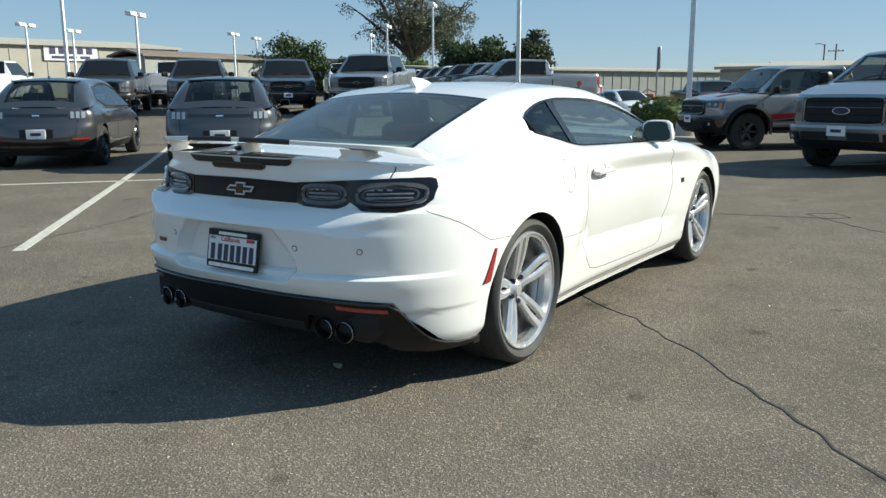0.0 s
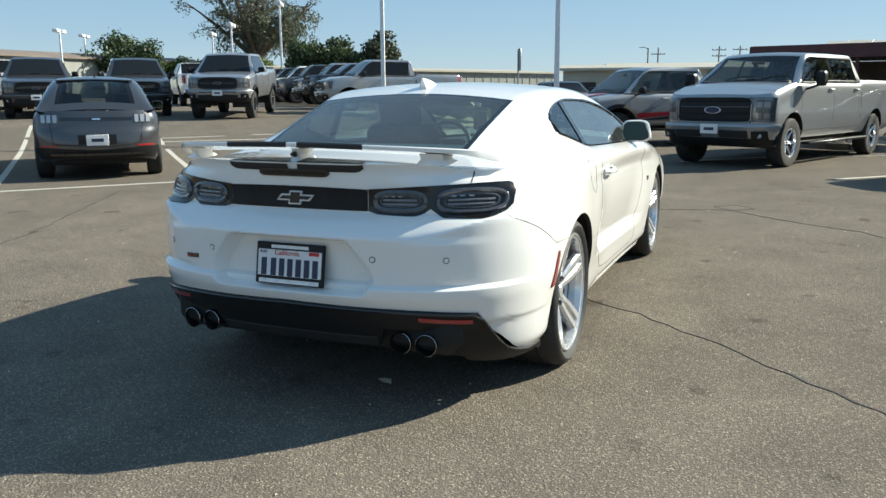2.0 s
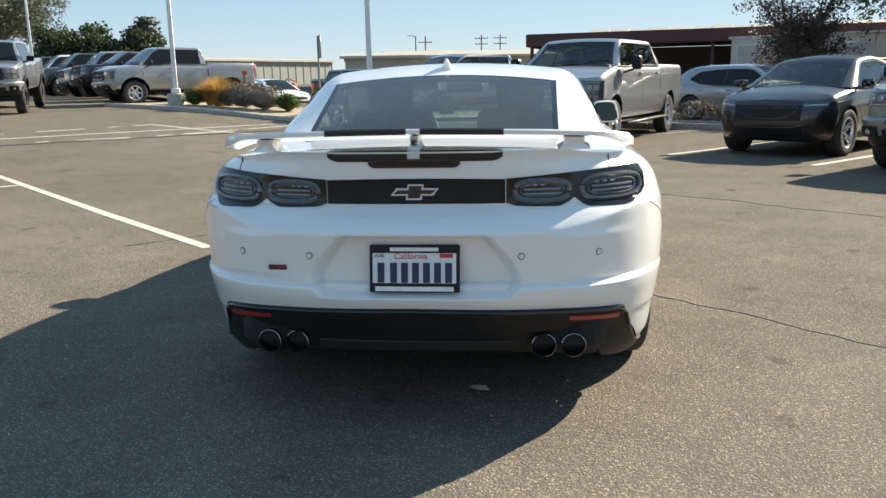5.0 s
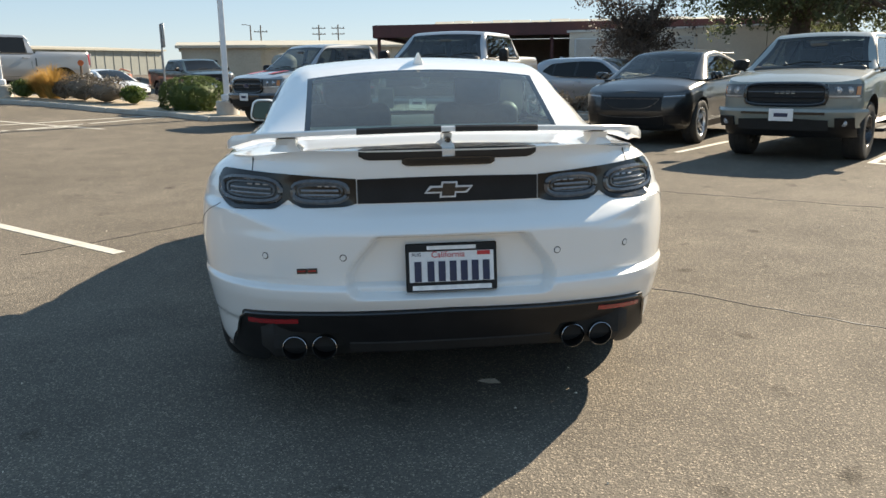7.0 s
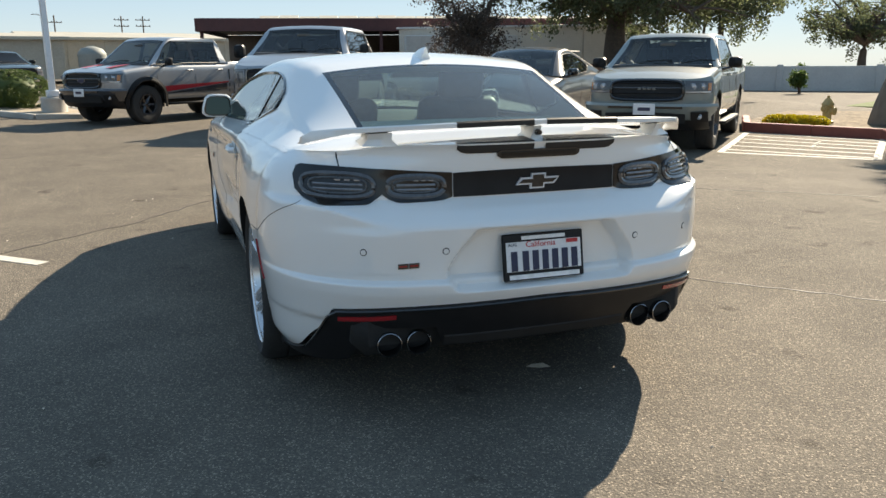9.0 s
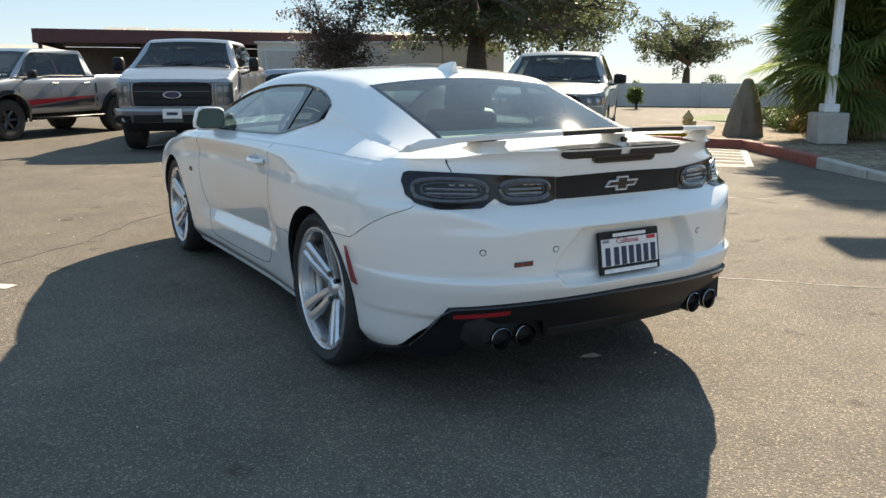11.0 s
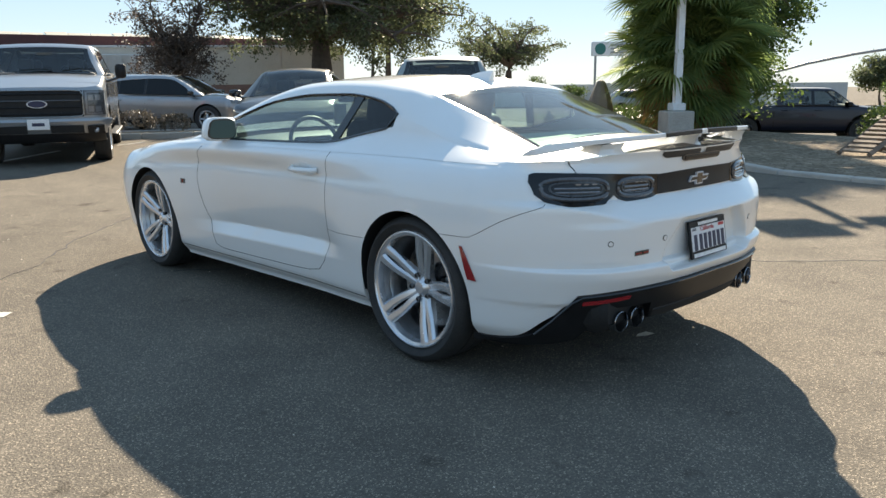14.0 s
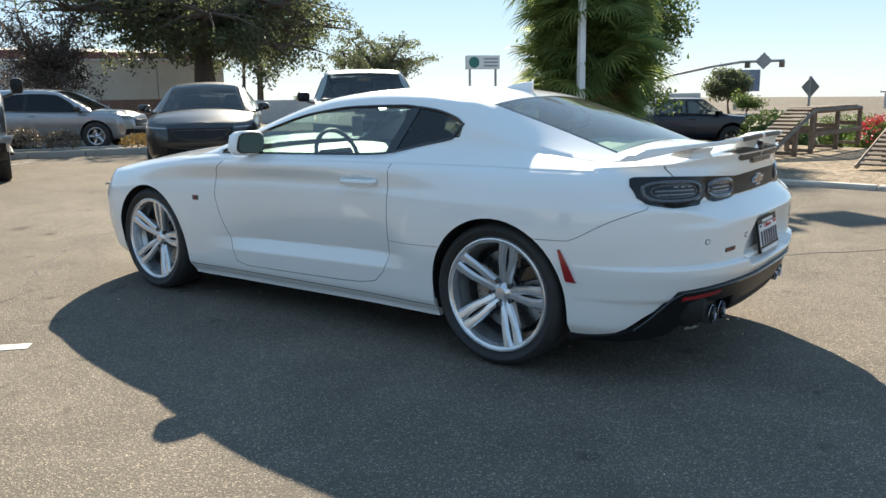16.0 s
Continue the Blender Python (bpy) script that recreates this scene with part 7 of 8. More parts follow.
def shed(name, label, a, b, depth, z0, z1, rise, wall, roof, ribs=1.2, panels=()):
    """A long building between two ground points, ribbed walls, shallow gable or flat roof with eaves."""
    d = Vector((b[0] - a[0], b[1] - a[1]))
    L = d.length
    root = thing(name, label, "building", Matrix.Translation((a[0], a[1], z0)) @ Matrix.Rotation(math.atan2(d.y, d.x), 4, "Z"))
    h = z1 - z0
    box("wall", (L, 0.25, h), pose(L / 2, 0.125, h / 2), wall, root)
    box("wall", (L, 0.25, h), pose(L / 2, depth - 0.125, h / 2), wall, root)
    for x in (0.125, L - 0.125):
        box("wall", (0.25, depth - 0.5, h), pose(x, depth / 2, h / 2), wall, root)
    bm = bmesh.new()
    n = max(2, int(L / ribs))
    for i in range(n + 1):
        add_box(bm, (0.10, 0.05, h - 0.1), pose(min(L - 0.05, max(0.05, L * i / n)), -0.02, h / 2))
    tagged(part("wall_ribs", bm, wall, root), kind="stuff")
    e = 0.35
    r0 = [(-e, -e, h), (L + e, -e, h), (L + e, depth / 2, h + rise), (-e, depth / 2, h + rise), (L + e, depth + e, h), (-e, depth + e, h)]
    vs = r0 + [(x, y, z + 0.18) for x, y, z in r0]
    put("roof", vs, [(0, 3, 2, 1), (3, 5, 4, 2), (6, 7, 8, 9), (9, 8, 10, 11), (0, 1, 7, 6), (5, 11, 10, 4), (1, 2, 8, 7), (2, 4, 10, 8), (0, 6, 9, 3), (3, 9, 11, 5)], roof, root, flat=True)
    for x0, x1, za, zb, mt, nm in panels:
        box(nm, (x1 - x0, 0.10, zb - za), pose((x0 + x1) / 2, -0.06, (za + zb) / 2), mt, root, 0.01)
    return root


DARKDOOR = rough_mat("dark_opening", (0.02, 0.02, 0.022), (0.05, 0.05, 0.05), 0.8, 0.8, 0.1, 0.01)
BANNERINK = glossy("dull_purple_print", (0.075, 0.060, 0.115), 0.5)
# the near-black panel paints the shade inside an opening in the wall
wh = shed("warehouse", "large beige metal warehouse with a long white banner", (-78.0, 24.0), (-69.6, 54.0), 28, 0.9, 6.0, 1.3, METALW, METALW, 1.6, ((21.5, 27.5, 1.2, 3.4, DARKDOOR, "roller_door"),))
box("banner", (5.0, 0.06, 1.4), pose(20.2, -0.12, 4.4), SIGNW, wh, 0.01)
for i in range(5):
    box("banner_bar", (0.56, 0.03, 0.60 if i else 0.66), pose(18.48 + 0.86 * i, -0.16, 4.66), BANNERINK, wh)
for x, w in ((19.55, 2.3), (21.5, 0.9)):
    box("banner_bar", (w, 0.03, 0.24), pose(x, -0.16, 4.03), BANNERINK, wh)
shed("long_shed", "long low grey industrial shed", (-58.4, 41.5), (-57.0, 70.0), 5, 0.9, 4.6, 0.5, GREYW, BROWNW, 2.0)
shed("long_shed", "long low grey-green metal shed beyond the truck rows", (-41.0, 60.0), (-22.5, 93.0), 20, 1.0, 3.6, 0.55, GREYW, METALW, 1.2)
shed("workshop", "small tan metal workshop with a shallow roof", (-11.5, 50.3), (-6.6, 51.2), 9, 0.4, 2.75, 0.35, METALW, METALW, 0.5, ((1.0, 2.2, 0.0, 1.6, DARKDOOR, "door"),))
shed("workshop", "tan metal workshop with a long shallow roof", (-9.5, 58.0), (5.5, 62.0), 9, 0.4, 2.95, 0.5, METALW, METALW, 0.6)
tank = thing("water_tank", "grey ribbed water tank beside a workshop", "tank", pose(-5.0, 50.0, 0.3))
lathe("tank_body", [(0, 0), (0.8, 0)] + [(0.8 + (0.03 if k % 2 else 0), 0.15 + 0.15 * k) for k in range(11)] + [(0.6, 1.9), (0.15, 2.05), (0, 2.05)], GREYW, tank, 24, "Z")

# rust-red machinery on a low trailer, orange marker
mach = thing("machinery_trailer", "rust-red machinery stacked on a low trailer", "trailer", pose(-13.0, 37.5, gz(-13.0, 37.5), 0, 0, 8) @ Matrix.Scale(0.72, 4))
RUSTM = rough_mat("faded_red_machinery_paint", (0.16, 0.045, 0.03), (0.34, 0.12, 0.07), 5, 0.7, 0.3, 0.01)
box("trailer_deck", (5.2, 2.0, 0.14), pose(0, 0, 0.75), WOOD, mach, 0.02)
for wx in (-0.9, 0.0, 0.9):
    for wy in (-0.95, 0.95):
        lathe("trailer_tyre", [(0.15, -0.12), (0.36, -0.12), (0.38, -0.08), (0.38, 0.08), (0.36, 0.12), (0.15, 0.12)], RUBBER, mach, 20, "Y", pose(wx, wy, 0.38))
for bx, bw, bh, by in ((-1.9, 1.0, 0.55, 0.2), (-0.7, 1.2, 0.85, -0.1), (0.6, 0.9, 0.65, 0.15), (1.7, 1.1, 0.9, 0.0)):
    box("machine_body", (bw, 1.3, bh), pose(bx, by, 0.82 + bh / 2, 0, 0, 6 * by), RUSTM, mach, 0.06, seg=2)
    tube("machine_arm", [(bx - bw * 0.3, by - 0.5, 0.85 + bh), (bx, by - 0.2, 1.15 + bh), (bx + bw * 0.45, by + 0.3, 0.95 + bh)], 0.05, RUSTM, mach, 6)
mk = thing("marker_post", "orange disc marker on a short post", "marker", pose(-8.45, 21.5, gz(-8.45, 21.5) + 0.12, 0, 0, 20))
tube("post", [(0, 0, 0), (0, 0, 1.0)], 0.035, WOOD, mk, 8)
lathe("disc", [(0, -0.03), (0.085, -0.03), (0.085, 0.0), (0, 0.0)], glossy("orange_enamel", (0.55, 0.12, 0.03), 0.5), mk, 20, "Y", Matrix.Translation((0, -0.03, 1.0)))

# open-fronted maroon building
cp = thing("open_shed", "flat-roofed open shed with a maroon fascia", "building", Matrix.Translation((0.7, 38.4, 0.0)) @ Matrix.Rotation(math.atan2(-2.6, 12.8), 4, "Z"))
box("roof", (22.0, 12.0, 0.25), pose(11.0, 5.9, 3.15), BROWNW, cp)
box("fascia", (22.0, 0.12, 0.62), pose(11.0, -0.16, 3.12), MAROON, cp, 0.01)
box("fascia", (0.12, 12.0, 0.62), pose(-0.07, 5.9, 3.12), MAROON, cp, 0.01)
box("back_wall", (22.0, 0.2, 3.0), pose(11.0, 11.9, 1.5), BROWNW, cp)
box("side_wall", (0.2, 12.0, 3.0), pose(21.9, 5.9, 1.5), MAROON, cp)
for i in range(5):
    box("post", (0.16, 0.16, 2.85), pose(0.15 + 4.4 * i, 0.15, 1.42), MAROON, cp, 0.01)
for i in range(18):
    box("roof_panel", (1.0, 0.9, 0.06), pose(3.2 + 1.05 * i, 3.4, 3.62 + 0.03 * math.sin(i * 2.3), 14), METALW, cp, 0.01)
box("roof_rail", (19.0, 0.10, 0.10), pose(12.4, 2.9, 3.45), METALW, cp)
RUST = rough_mat("rusty_red_steel", (0.13, 0.045, 0.03), (0.25, 0.10, 0.06), 4, 0.8, 0.3, 0.01)
for i in range(7):
    st = thing("steel_stack", "stack of rust-red steel parts inside an open shed", "stack", Matrix.Translation((0.7, 38.4, 0.0)) @ Matrix.Rotation(math.atan2(-2.6, 12.8), 4, "Z") @ pose(4.5 + 2.0 * i, 4.0 + (i % 3), 0), "steel stacks in the open shed")
    for k in range(4):
        box("bundle", (1.7 - 0.1 * k, 0.9, 0.30), pose(0.06 * (k % 2), 0, 0.2 + 0.37 * k), RUST if (i + k) % 3 else BROWNW, st, 0.02)
box_lite = thing("box_trailer", "pale box trailer body standing by the open shed", "trailer", pose(12.6, 33.4, 0.0, 0, 0, -14))
box("trailer_box", (5.5, 2.3, 2.1), pose(0, 0, 1.45), PALEW, box_lite, 0.04)
for i in range(10):
    box("trailer_rib", (0.05, 0.05, 2.0), pose(-2.6 + 0.58 * i, -1.17, 1.45), PALEW, box_lite)
for s in (-1.6, 1.6):
    box("trailer_leg", (0.25, 1.8, 0.45), pose(s, 0, 0.22), GLOSSBLACK, box_lite)

# tilt-up wall with block band
WALL_END = 5.4
tw = thing("commercial_building", "tan tilt-up commercial building with a reddish base", "building", Matrix.Translation((15.3, 31.5, 0.0)) @ Matrix.Rotation(math.atan2(-7.4, 12.5), 4, "Z"))
for i in range(4):
    box("wall_panel", (2.9, 0.25, 2.5), pose(WALL_END - 1.45 - 2.93 * (3 - i), 0, 1.6), STUCCO, tw, 0.015)
box("base_band", (11.8, 0.32, 1.15), pose(WALL_END - 5.85, -0.02, 0.58), BRICKC, tw, 0.015)
box("wall_core", (11.6, 6.0, 2.75), pose(WALL_END - 5.85, 3.2, 1.40), STUCCO, tw)
box("parapet_cap", (11.9, 0.45, 0.10), pose(WALL_END - 5.85, 0.0, 2.87), PALEW, tw, 0.015)
lw = thing("boundary_wall", "long pale boundary wall beyond the street", "wall", Matrix.Translation((30.0, 49.5, -0.8)) @ Matrix.Rotation(math.atan2(-11.8, 12.4), 4, "Z"))
for i in range(7):
    box("wall_bay", (5.9, 0.3, 1.65), pose(3.0 + 6.0 * i, 0, 0.82), PALEW, lw, 0.02)
    box("wall_pier", (0.4, 0.45, 1.75), pose(6.0 * i, 0, 0.87), PALEW, lw, 0.02)
shed("long_shed", "long pale low building far beyond the street", (92.0, 12.0), (88.0, -24.0), 8, -1.3, 0.45, 0.15, PALEW, PALEW, 3.0)

# ---- plants ----
BARK = rough_mat("grey_brown_bark", (0.055, 0.042, 0.032), (0.13, 0.10, 0.08), 9, 0.95, 0.9, 0.03, fine=40)


def leaf_mat(name, a, b, trans=0.35):
    m, n, l, p = nodes_of(name)
    g = n.new("ShaderNodeNewGeometry")
    r = ramp(n, l, g.outputs["Random Per Island"], [(0.0, a), (1.0, b)])
    l.new(r.outputs[0], p.inputs["Base Color"])
    p.inputs["Roughness"].default_value = 0.55
    t, mx = n.new("ShaderNodeBsdfTranslucent"), n.new("ShaderNodeMixShader")
    l.new(r.outputs[0], t.inputs[0])
    mx.inputs[0].default_value = trans
    l.new(p.outputs[0], mx.inputs[1])
    l.new(t.outputs[0], mx.inputs[2])
    l.new(mx.outputs[0], n["Material Output"].inputs[0])
    return m


OAKL = leaf_mat("oak_leaf", (0.06, 0.075, 0.036), (0.15, 0.17, 0.085), 0.62)
GREENL = leaf_mat("broad_leaf", (0.05, 0.085, 0.02), (0.12, 0.17, 0.04), 0.5)
ROUNDL = leaf_mat("dark_evergreen_leaf", (0.030, 0.052, 0.022), (0.075, 0.110, 0.045), 0.3)
EUCL = leaf_mat("eucalyptus_leaf", (0.045, 0.055, 0.032), (0.10, 0.115, 0.065), 0.3)
BROWNL = leaf_mat("dry_brown_leaf", (0.045, 0.034, 0.027), (0.14, 0.105, 0.085), 0.35)
HEDGEL = leaf_mat("hedge_leaf", (0.042, 0.070, 0.016), (0.11, 0.155, 0.04), 0.35)
PALML = leaf_mat("fan_palm_leaf", (0.10, 0.155, 0.05), (0.27, 0.34, 0.11), 0.62)
DEADL = leaf_mat("dead_palm_leaf", (0.20, 0.12, 0.04), (0.36, 0.22, 0.08), 0.25)
GOLDL = leaf_mat("golden_grass", (0.34, 0.20, 0.05), (0.58, 0.36, 0.11), 0.35)
GREYL = leaf_mat("grey_shrub", (0.09, 0.075, 0.055), (0.19, 0.16, 0.125), 0.25)
YELL = leaf_mat("yellow_flower", (0.30, 0.24, 0.01), (0.62, 0.50, 0.02), 0.3)
REDFL = leaf_mat("red_blossom", (0.35, 0.03, 0.04), (0.60, 0.08, 0.09), 0.3)


def leaf_cloud(name, centres, spread, count, size, mat, parent, seed, aspect=0.5, squash=0.8, droop=0.0):
    """Many small leaves round given centres, as one crown."""
    g = np.random.default_rng(seed)
    c = np.asarray(centres)
    k = g.integers(0, len(c), count)
    o = g.normal(size=(count, 3))
    o /= np.linalg.norm(o, axis=1, keepdims=True) + 1e-9
    o *= (g.random((count, 1)) ** 0.45) * spread
    o[:, 2] *= squash
    p = c[k] + o
    u = g.normal(size=(count, 3))
    u[:, 2] -= droop
    u /= np.linalg.norm(u, axis=1, keepdims=True)
    w = np.cross(u, g.normal(size=(count, 3)))
    w /= np.linalg.norm(w, axis=1, keepdims=True) + 1e-9
    s = size * (0.6 + 0.8 * g.random((count, 1)))
    u, w = u * s, w * s * aspect
    v = np.stack([p - u * 0.5, p + w * 0.5 - u * 0.05, p + u * 0.5, p - w * 0.5 - u * 0.05], 1).reshape(-1, 3)
    f = np.arange(count * 4).reshape(-1, 4)
    me = bpy.data.meshes.new(name)
    me.from_pydata(v.tolist(), [], f.tolist())
    me.materials.append(mat)
    ob = new(name, me)
    ob.parent = parent
    return ob


def tree(name, label, at, fork, trunk, centre, radii, limbs, twigs, leaves, size, mat, seed, spread=0.7, lean=(0, 0), trunks=((0, 0),), droop=0.0, hang=None, aspect=0.5, category="tree"):
    """Trunk, limbs and twigs that reach into a crown of clumps, with gaps between."""
    rnd_ = random.Random(seed)
    r = thing(name, label, category, at)
    ends = []
    bm = bmesh.new()
    tops = []
    for tx, ty in trunks:
        pts = [(tx + lean[0] * t * t + 0.08 * math.sin(3 * t + seed + tx), ty + lean[1] * t * t + 0.06 * math.cos(4 * t + seed), fork * t - 0.05 * (1 - t)) for t in [i / 7 for i in range(8)]]
        add_tube(bm, pts, lambda t: trunk * (1.35 - 0.65 * t if t > 0.1 else 1.6 - 2.5 * t), 12)
        tops.append(Vector(pts[-1]))
    part("trunk", bm, BARK, r)
    C0, R = Vector(centre), Vector(radii)
    for i in range(limbs):
        top = tops[i % len(tops)]
        a = 2 * math.pi * (i + rnd_.random() * 0.7) / limbs * 2.4
        e = rnd_.uniform(-0.85, 1.0)
        q = math.sqrt(max(0, 1 - min(1, e * e)))
        k = rnd_.uniform(0.55, 0.92)
        goal = C0 + Vector((math.cos(a) * q * R.x * k, math.sin(a) * q * R.y * k, e * R.z * k))
        bm = bmesh.new()
        midp = top.lerp(goal, 0.5) + Vector((rnd_.uniform(-0.2, 0.2), rnd_.uniform(-0.2, 0.2), 0.12)) * R.x
        line = [top * (1 - t) ** 2 + midp * 2 * t * (1 - t) + goal * t * t for t in [j / 8 for j in range(9)]]
        add_tube(bm, line, lambda t: trunk * (0.52 * (1 - t) + 0.07), 7)
        for j in range(twigs):
            t = rnd_.uniform(0.35, 1.0)
            b = line[min(8, int(t * 8))]
            d = Vector((rnd_.gauss(0, 1), rnd_.gauss(0, 1), rnd_.gauss(0.1, 0.7))).normalized()
            e2 = b + Vector((d.x * R.x, d.y * R.y, d.z * R.z)) * rnd_.uniform(0.22, 0.42)
            off = Vector(((e2.x - C0.x) / R.x, (e2.y - C0.y) / R.y, (e2.z - C0.z) / R.z))
            if off.length > 1.05:
                e2 = C0 + Vector((off.x * R.x, off.y * R.y, off.z * R.z)) / off.length
            add_tube(bm, [b, b.lerp(e2, 0.5) + Vector((0, 0, 0.05 * R.z)), e2], lambda t: trunk * (0.12 * (1 - t) + 0.025), 4)
            ends += [e2, b.lerp(e2, 0.7)]
        part("limb", bm, BARK, r)
    if hang:
        # drooping sprays under the crown
        bm = bmesh.new()
        low = [p for p in ends if p.z < C0.z]
        for _ in range(hang[0]):
            p = rnd_.choice(low)
            q = p + Vector((rnd_.gauss(0, 0.35), rnd_.gauss(0, 0.35), -hang[1] * rnd_.uniform(0.4, 1.0)))
            add_tube(bm, [p, p.lerp(q, 0.5) + Vector((0.1, 0.05, 0.1)), q], 0.012, 4)
            ends += [p.lerp(q, 0.5), p.lerp(q, 0.8), q]
        tagged(part("hanging_growth", bm, BARK, r), kind="stuff")
    leaf_cloud("crown", [tuple(p) for p in ends], spread, leaves, size, mat, r, seed, aspect, 0.8, droop)
    return r, ends


def bush(name, label, x, y, z, size, leaves, leaf, mat, seed, category="shrub", box_like=False, group="", aspect=0.5, core=True):
    """A low shrub: leaves over a dark inner body, uneven."""
    r = thing(name, label, category, pose(x, y, z), group)
    g = np.random.default_rng(seed)
    pts = []
    for _ in range(700 if box_like else 260):
        d = g.normal(size=3)
        d /= np.linalg.norm(d)
        if d[2] < (-0.9 if box_like else -0.6):
            d[2] *= -1
        if box_like:
            e_ = 2.6 if d[2] > 0 else 5
            d = d / (np.abs(d) ** e_).sum() ** (1 / e_)
        k = (0.93 if box_like else 0.86) + (0.05 if box_like else 0.12) * g.random()
        pts.append((d[0] * size[0] / 2 * k, d[1] * size[1] / 2 * k, size[2] * (0.5 + 0.48 * d[2] * k)))
    if core:
        bm = bmesh.new()
        bmesh.ops.create_icosphere(bm, subdivisions=3, radius=0.5)
        for v in bm.verts:
            c = v.co.normalized()
            if box_like:
                c = c / (abs(c.x) ** 2.6 + abs(c.y) ** 2.6 + abs(c.z) ** 2.6) ** (1 / 2.6)
            n_ = 0.74 + 0.10 * noise.noise(c * 3 + Vector((seed, 0, 0)))
            v.co = Vector((c.x * size[0] / 2 * n_, c.y * size[1] / 2 * n_, size[2] * max(-0.1, 0.48 + (0.44 if c.z > 0 else 0.62) * c.z * n_)))
        part("inner_growth", bm, mat, r)
    leaf_cloud("foliage", pts, (0.032 if box_like else 0.11) * max(size), leaves, leaf, mat, r, seed, aspect)
    return r


def tuft(name, label, x, y, z, high, width, blades, mat, seed, category="grass tuft", droop=0.5):
    """A tuft of arching blades."""
    g = random.Random(seed)
    vs, fs = [], []
    for i in range(blades):
        a, t = g.uniform(0, 6.283), g.random() ** 0.6
        h = high * g.uniform(0.6, 1.0)
        out = width / 2 * t
        b = 0.008 + 0.006 * g.random()
        dx, dy = math.cos(a), math.sin(a)
        k = len(vs)
        for u in (0, 0.5, 0.85, 1.0):
            rr = 0.10 * width * t + out * u ** 1.7
            zz = h * (u - droop * t * u ** 3 * 0.6)
            w = b * (1.1 - u)
            vs += [(x + dx * rr - dy * w, y + dy * rr + dx * w, z + zz), (x + dx * rr + dy * w, y + dy * rr - dx * w, z + zz)]
        fs += [(k + 2 * j, k + 2 * j + 1, k + 2 * j + 3, k + 2 * j + 2) for j in range(3)]
    ob = put(name, vs, fs, mat, flat=True)
    return tagged(ob, label, category)


def fan_palm(x, y, z, seed):
    """A clump of fan palms: several heads of stiff pleated fans on stalks, dead fans below."""
    g = random.Random(seed)
    r = thing("fan_palm", "dense clump of green fan palms with dry brown lower fans", "palm", pose(x, y, z) @ Matrix.Scale(1.09, 4))
    heads = [Vector((0.55 * math.cos(2.4 * i) * (0.4 + 0.12 * i), 0.55 * math.sin(2.4 * i) * (0.4 + 0.12 * i), 1.15 + 0.44 * i)) for i in range(7)]
    for i, hd in enumerate(heads):
        bm = bmesh.new()
        add_tube(bm, [(hd.x * 0.5, hd.y * 0.5, 0), (hd.x * 0.8, hd.y * 0.8, hd.z * 0.6), hd], 0.10, 8)
        part("trunk", bm, BARK, r)
    for hd in heads:
        for nm, mt, cnt in (("fronds", PALML, 42), ("dead_fronds", DEADL, 6)):
            if nm == "dead_fronds" and hd.z > 2.4:
                continue
            vs, fs = [], []
            for i in range(cnt):
                a = 2.4 * i + g.uniform(-0.3, 0.3)
                e = -0.85 + 2.0 * (i + g.random()) / cnt if nm == "fronds" else g.uniform(-1.4, -0.9)
                d = Vector((math.cos(a) * math.cos(e), math.sin(a) * math.cos(e), math.sin(e)))
                hub = hd + d * g.uniform(0.35, 0.85) + Vector((0, 0, -0.06))
                s = d.cross(Vector((0, 0, 1)))
                s = s.normalized() if s.length > 0.05 else Vector((1, 0, 0))
                u = s.cross(d)
                tw = g.uniform(-0.5, 0.5)
                s, u = s * math.cos(tw) + u * math.sin(tw), u * math.cos(tw) - s * math.sin(tw)
                L = g.uniform(0.70, 1.0)
                n = 27
                sag = g.uniform(0.10, 0.30)
                for j in range(n):
                    # each blade of the fan: wide and joined in the inner half, a thin drooping tip beyond
                    t = -1.5 + 3.0 * j / (n - 1)
                    w = d * math.cos(t) + s * math.sin(t)
                    ln = L * (1 - 0.08 * abs(t)) * g.uniform(0.93, 1.05)
                    q = (d * -math.sin(t) + s * math.cos(t)) * 0.056 * ln * 0.5
                    lift_ = u * 0.05 * abs(t)
                    fold = u * 0.012 * (1 if j % 2 else -1)
                    m_ = hub + w * ln * 0.48 + lift_ + Vector((0, 0, -0.10 * sag))
                    m2 = hub + w * ln * 0.80 + lift_ + Vector((0, 0, -0.45 * sag))
                    tip = hub + w * ln + lift_ + Vector((0, 0, -sag * g.uniform(0.8, 1.3)))
                    k = len(vs)
                    vs += [hub, m_ + q + fold, m2 + q * 0.6, tip, m2 - q * 0.6, m_ - q - fold]
                    fs += [(k, k + 1, k + 5), (k + 1, k + 2, k + 4, k + 5), (k + 2, k + 3, k + 4)]
                k = len(vs)
                vs += [hd + s * 0.014, hub + s * 0.009, hub - s * 0.009, hd - s * 0.014]
                fs.append((k, k + 1, k + 2, k + 3))
            put(nm, vs, fs, mt, r, flat=True)
    return r


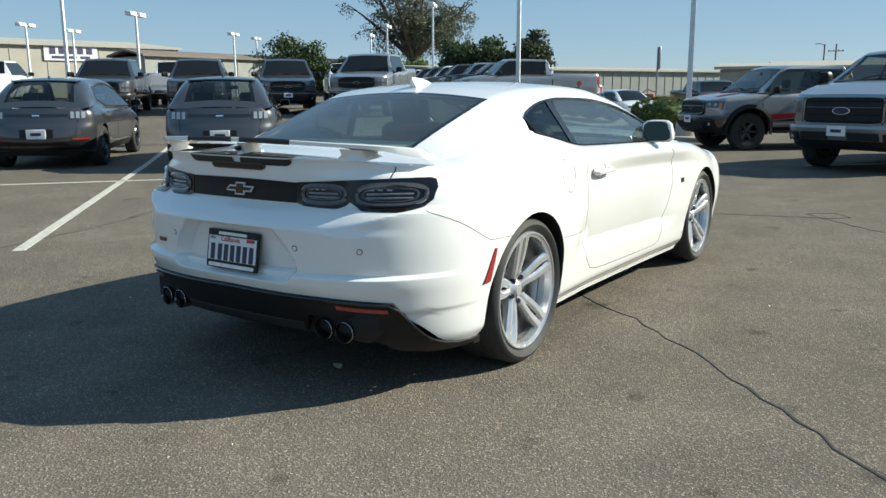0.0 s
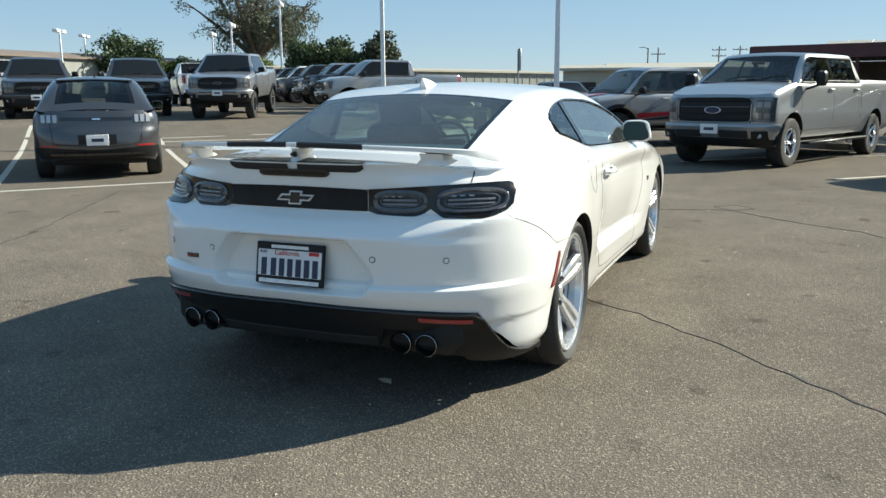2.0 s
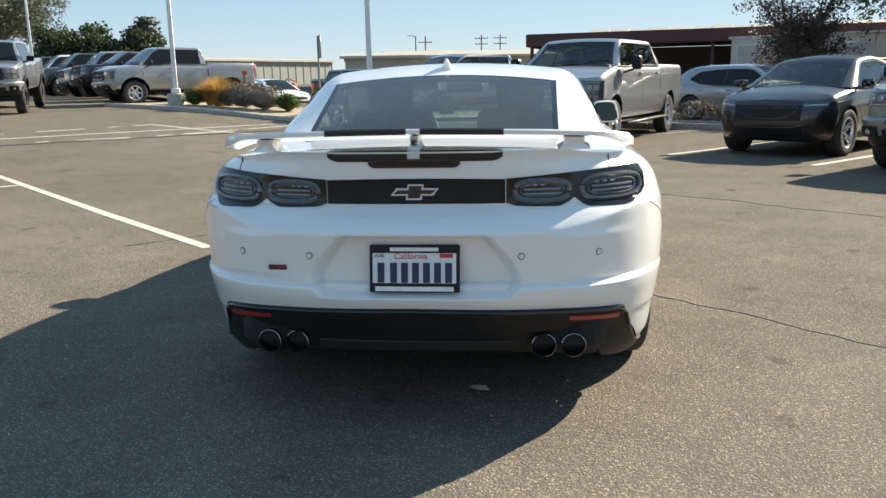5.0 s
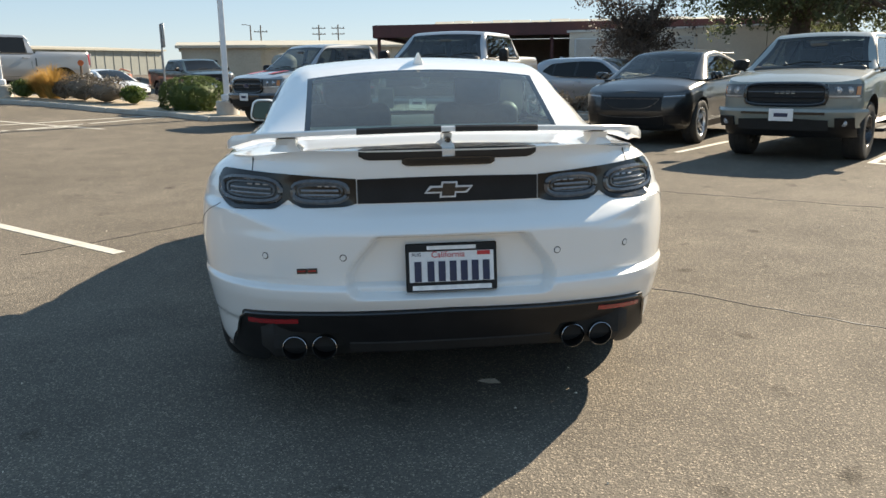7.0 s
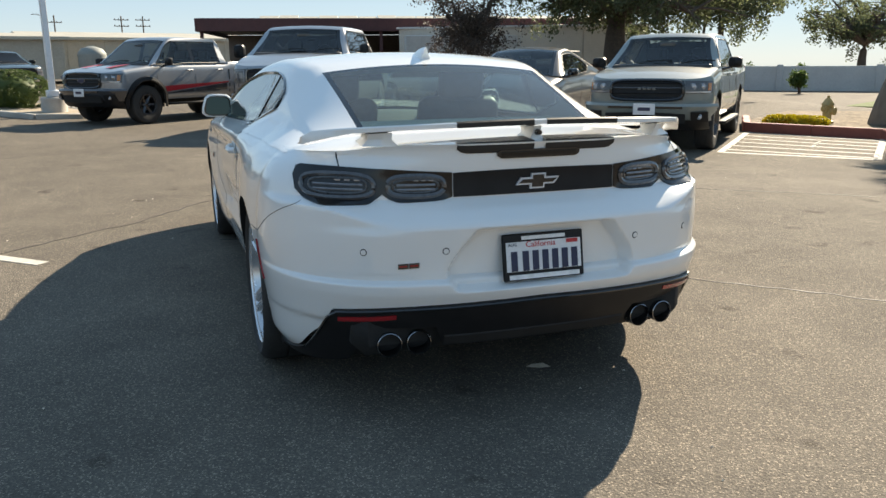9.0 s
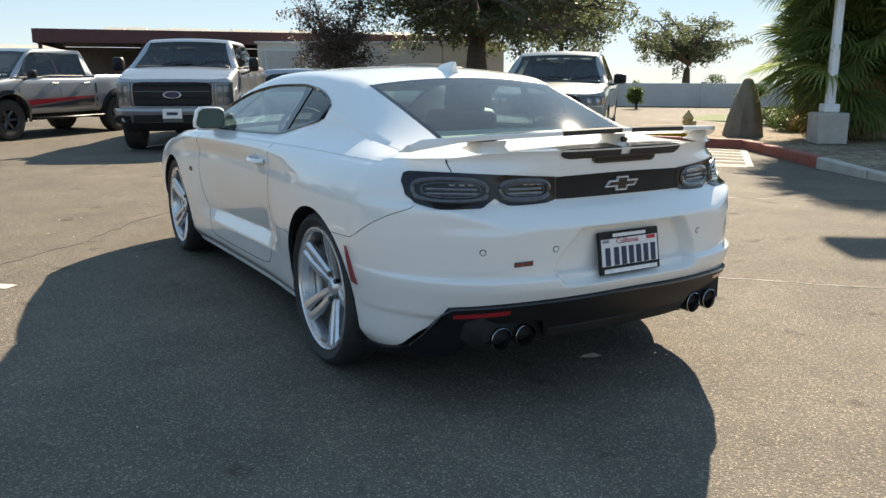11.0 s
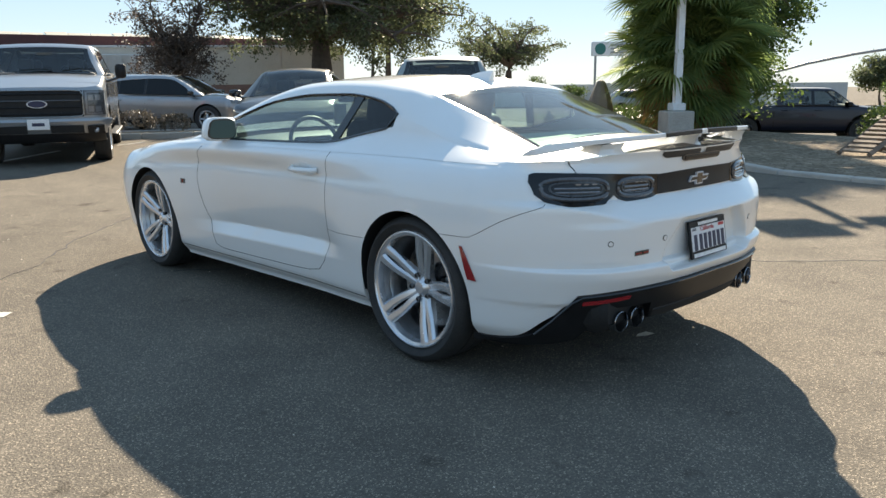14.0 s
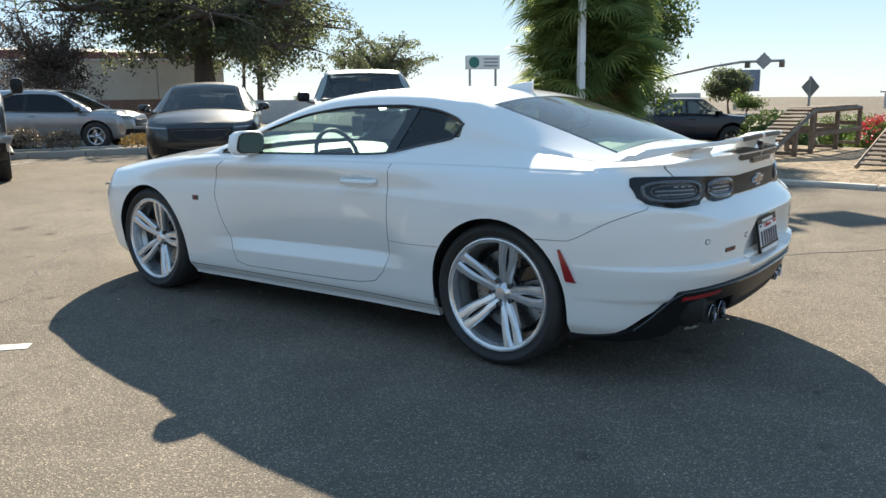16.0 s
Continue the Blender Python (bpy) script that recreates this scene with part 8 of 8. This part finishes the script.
tree("oak_tree", "large dark evergreen oak with spreading crown", pose(15.2, 23.6, 0), 3.0, 0.42, (0.4, 0.6, 4.7), (7.8, 6.6, 3.1), 34, 22, 56000, 0.125, OAKL, 3, 0.38, (0.2, 0.3), hang=(110, 1.3), aspect=0.6)
tree("oak_tree", "dry brown-leaved tree hanging over the wall", pose(9.6, 24.4, 0), 1.7, 0.12, (0.0, 0, 3.0), (2.7, 2.2, 2.1), 16, 15, 10500, 0.09, BROWNL, 8, 0.30, hang=(26, 0.7), aspect=0.6)
tree("pine_tree", "group of thin-trunked trees with a high dark crown", pose(43.5, 54.9, -0.8), 6.2, 0.14, (0.8, 0, 8.4), (8.8, 6.7, 4.4), 18, 14, 17000, 0.28, OAKL, 12, 0.85, hang=(40, 2.0), trunks=((-0.8, 0.3), (0.3, -0.3), (1.2, 0.4)), aspect=0.5)
tree("oak_tree", "round-crowned oak standing far beyond the street", pose(51.0, 46.2, -0.8), 3.2, 0.34, (0, 0, 5.3), (6.2, 5.6, 2.6), 18, 12, 11000, 0.20, OAKL, 15, 0.50, (0.5, 0.2), hang=(20, 1.2), aspect=0.6)
fan_palm(12.92, 6.6, 0.06, 5)
tree("broadleaf_tree", "dense bright green broad-leaved tree behind the palms", pose(18.0, 8.5, gz(18.0, 8.5)), 1.5, 0.16, (0, -0.2, 3.5), (2.5, 2.7, 3.0), 20, 16, 36000, 0.11, GREENL, 21, 0.55, aspect=0.6)
for i, (x, y, h, w) in enumerate(((36.0, 17.5, 1.6, 1.6), (63.4, 19.2, 3.7, 4.2), (56, 15.5, 2.0, 2.6), (43.0, 33.0, 2.0, 2.2), (42.0, 25.5, 2.0, 3.0), (36.0, 36.5, 1.6, 1.4), (47.0, 40.0, 2.4, 2.6), (40.5, 41.0, 1.9, 1.4), (37.5, 43.0, 1.9, 1.4))):
    tree("small_tree", "small green street tree far off", pose(x, y, gz(x, y)), h * 0.3, 0.08, (0, 0, h * 0.62), (w / 2, w / 2, h * 0.40), 9, 8, 7000 if i == 1 else 2600, 0.22 if i == 1 else 0.15, OAKL if i == 1 else GREENL, 40 + i, 0.34 * w / 2, category="tree")
tree("eucalyptus_tree", "tall airy eucalyptus far behind the truck rows", pose(-51.6, 71.3, 0.9), 4.2, 0.55, (0.8, 0, 10.4), (8.6, 7.6, 6.6), 20, 13, 17000, 0.32, EUCL, 31, 0.80, (0.5, 0.2), droop=0.6, hang=(40, 2.5), aspect=0.35)
for i, (x, y, top, w, mt) in enumerate(((-56.6, 57.7, 7.6, 5.2, ROUNDL), (-54.1, 60.0, 4.7, 3.0, GREENL), (-51.7, 62.1, 5.2, 3.6, ROUNDL), (-47.0, 65.7, 5.0, 3.8, GREENL), (-37.3, 60.0, 6.0, 4.0, ROUNDL), (-34.6, 61.8, 5.9, 3.6, ROUNDL), (-31.9, 63.3, 7.2, 3.0, EUCL), (-62.0, 52.5, 4.6, 3.0, OAKL))):
    b = gz(x, y)
    tree("round_tree", "dense round-topped tree in a row behind the lot", pose(x, y, b), (top - b) * 0.3, 0.16, (0, 0, (top - b) * 0.60), (w * 0.66, w * 0.66, (top - b) * 0.50), 14, 12, 15000, 0.30, mt, 60 + i, 0.20 * w, aspect=0.6)

hz = gz(-4.95, 19.3) + 0.12
bush("hedge", "clipped rounded green hedge on the planted island", -4.78, 19.0, hz - 0.12, (1.72, 1.4, 0.98), 42000, 0.024, HEDGEL, 71, "hedge", True, aspect=0.7)
for i, (x, y, s) in enumerate(((-9.2, 21.2, 1.0), (-9.6, 21.5, 0.8))):
    tuft("ornamental_grass", "golden ornamental grass tuft on the island", x, y, gz(x, y) + 0.1, 1.12 * s, 1.5 * s, 1100, GOLDL, 80 + i)
for i, (x, y, w, h, mt) in enumerate(((-8.2, 20.6, 1.2, 0.75, GREYL), (-7.4, 20.2, 1.3, 0.7, GREYL), (-10.2, 21.6, 0.8, 0.5, HEDGEL), (-6.6, 19.9, 0.7, 0.5, GREENL), (-8.8, 20.9, 0.6, 0.55, GREYL))):
    bush("shrub", "dry grey-green shrub on the planted island", x, y, gz(x, y) + 0.1, (w, w * 0.8, h), 1500, 0.06, mt, 90 + i, group="island shrubs")
for i, (x, y, w, h, mt) in enumerate(((4.6, 16.4, 1.0, 0.55, GREYL), (5.4, 16.0, 0.8, 0.45, GREYL), (6.9, 15.1, 1.1, 0.30, GOLDL), (3.6, 17.1, 0.8, 0.4, GREYL))):
    bush("shrub", "low dry shrub in a kerbed strip", x, y, 0.1, (w, w * 0.7, h), 1200, 0.06, mt, 100 + i, group="dry shrubs in the strip", core=False)
for i in range(4):
    t = i / 7
    bush("flower_bed", "low yellow flowering plants behind the red kerb", 9.55 + 0.75 * t, 8.55 - 1.3 * t, 0.08, (0.50, 0.50, 0.20), 2200, 0.035, YELL, 120 + i, "flowers", group="yellow flowers behind the red kerb", aspect=0.8)
for i, (x, y, w, h, mt) in enumerate(((16.3, 3.35, 1.4, 1.15, HEDGEL), (17.4, 3.0, 1.5, 1.15, GREENL), (18.6, 3.6, 1.5, 1.0, HEDGEL), (22.0, 1.5, 2.0, 1.1, HEDGEL), (24.0, 3.0, 2.4, 1.2, GREENL), (14.5, 8.5, 1.6, 0.5, HEDGEL), (16.0, 10.0, 1.8, 0.5, HEDGEL))):
    bush("shrub", "green shrub along the street verge", x, y, gz(x, y), (w, w, h), 1800, 0.08, mt, 130 + i, group="verge shrubs")
bush("oleander", "flowering shrub with red blossom by the ramps", 15.9, 0.95, gz(15.9, 0.95), (1.2, 1.2, 1.0), 1500, 0.08, GREENL, 141)
bush("oleander", "flowering shrub with red blossom by the ramps", 15.5, 0.8, gz(15.9, 0.95) + 0.40, (0.9, 0.9, 0.75), 500, 0.07, REDFL, 142, core=False)
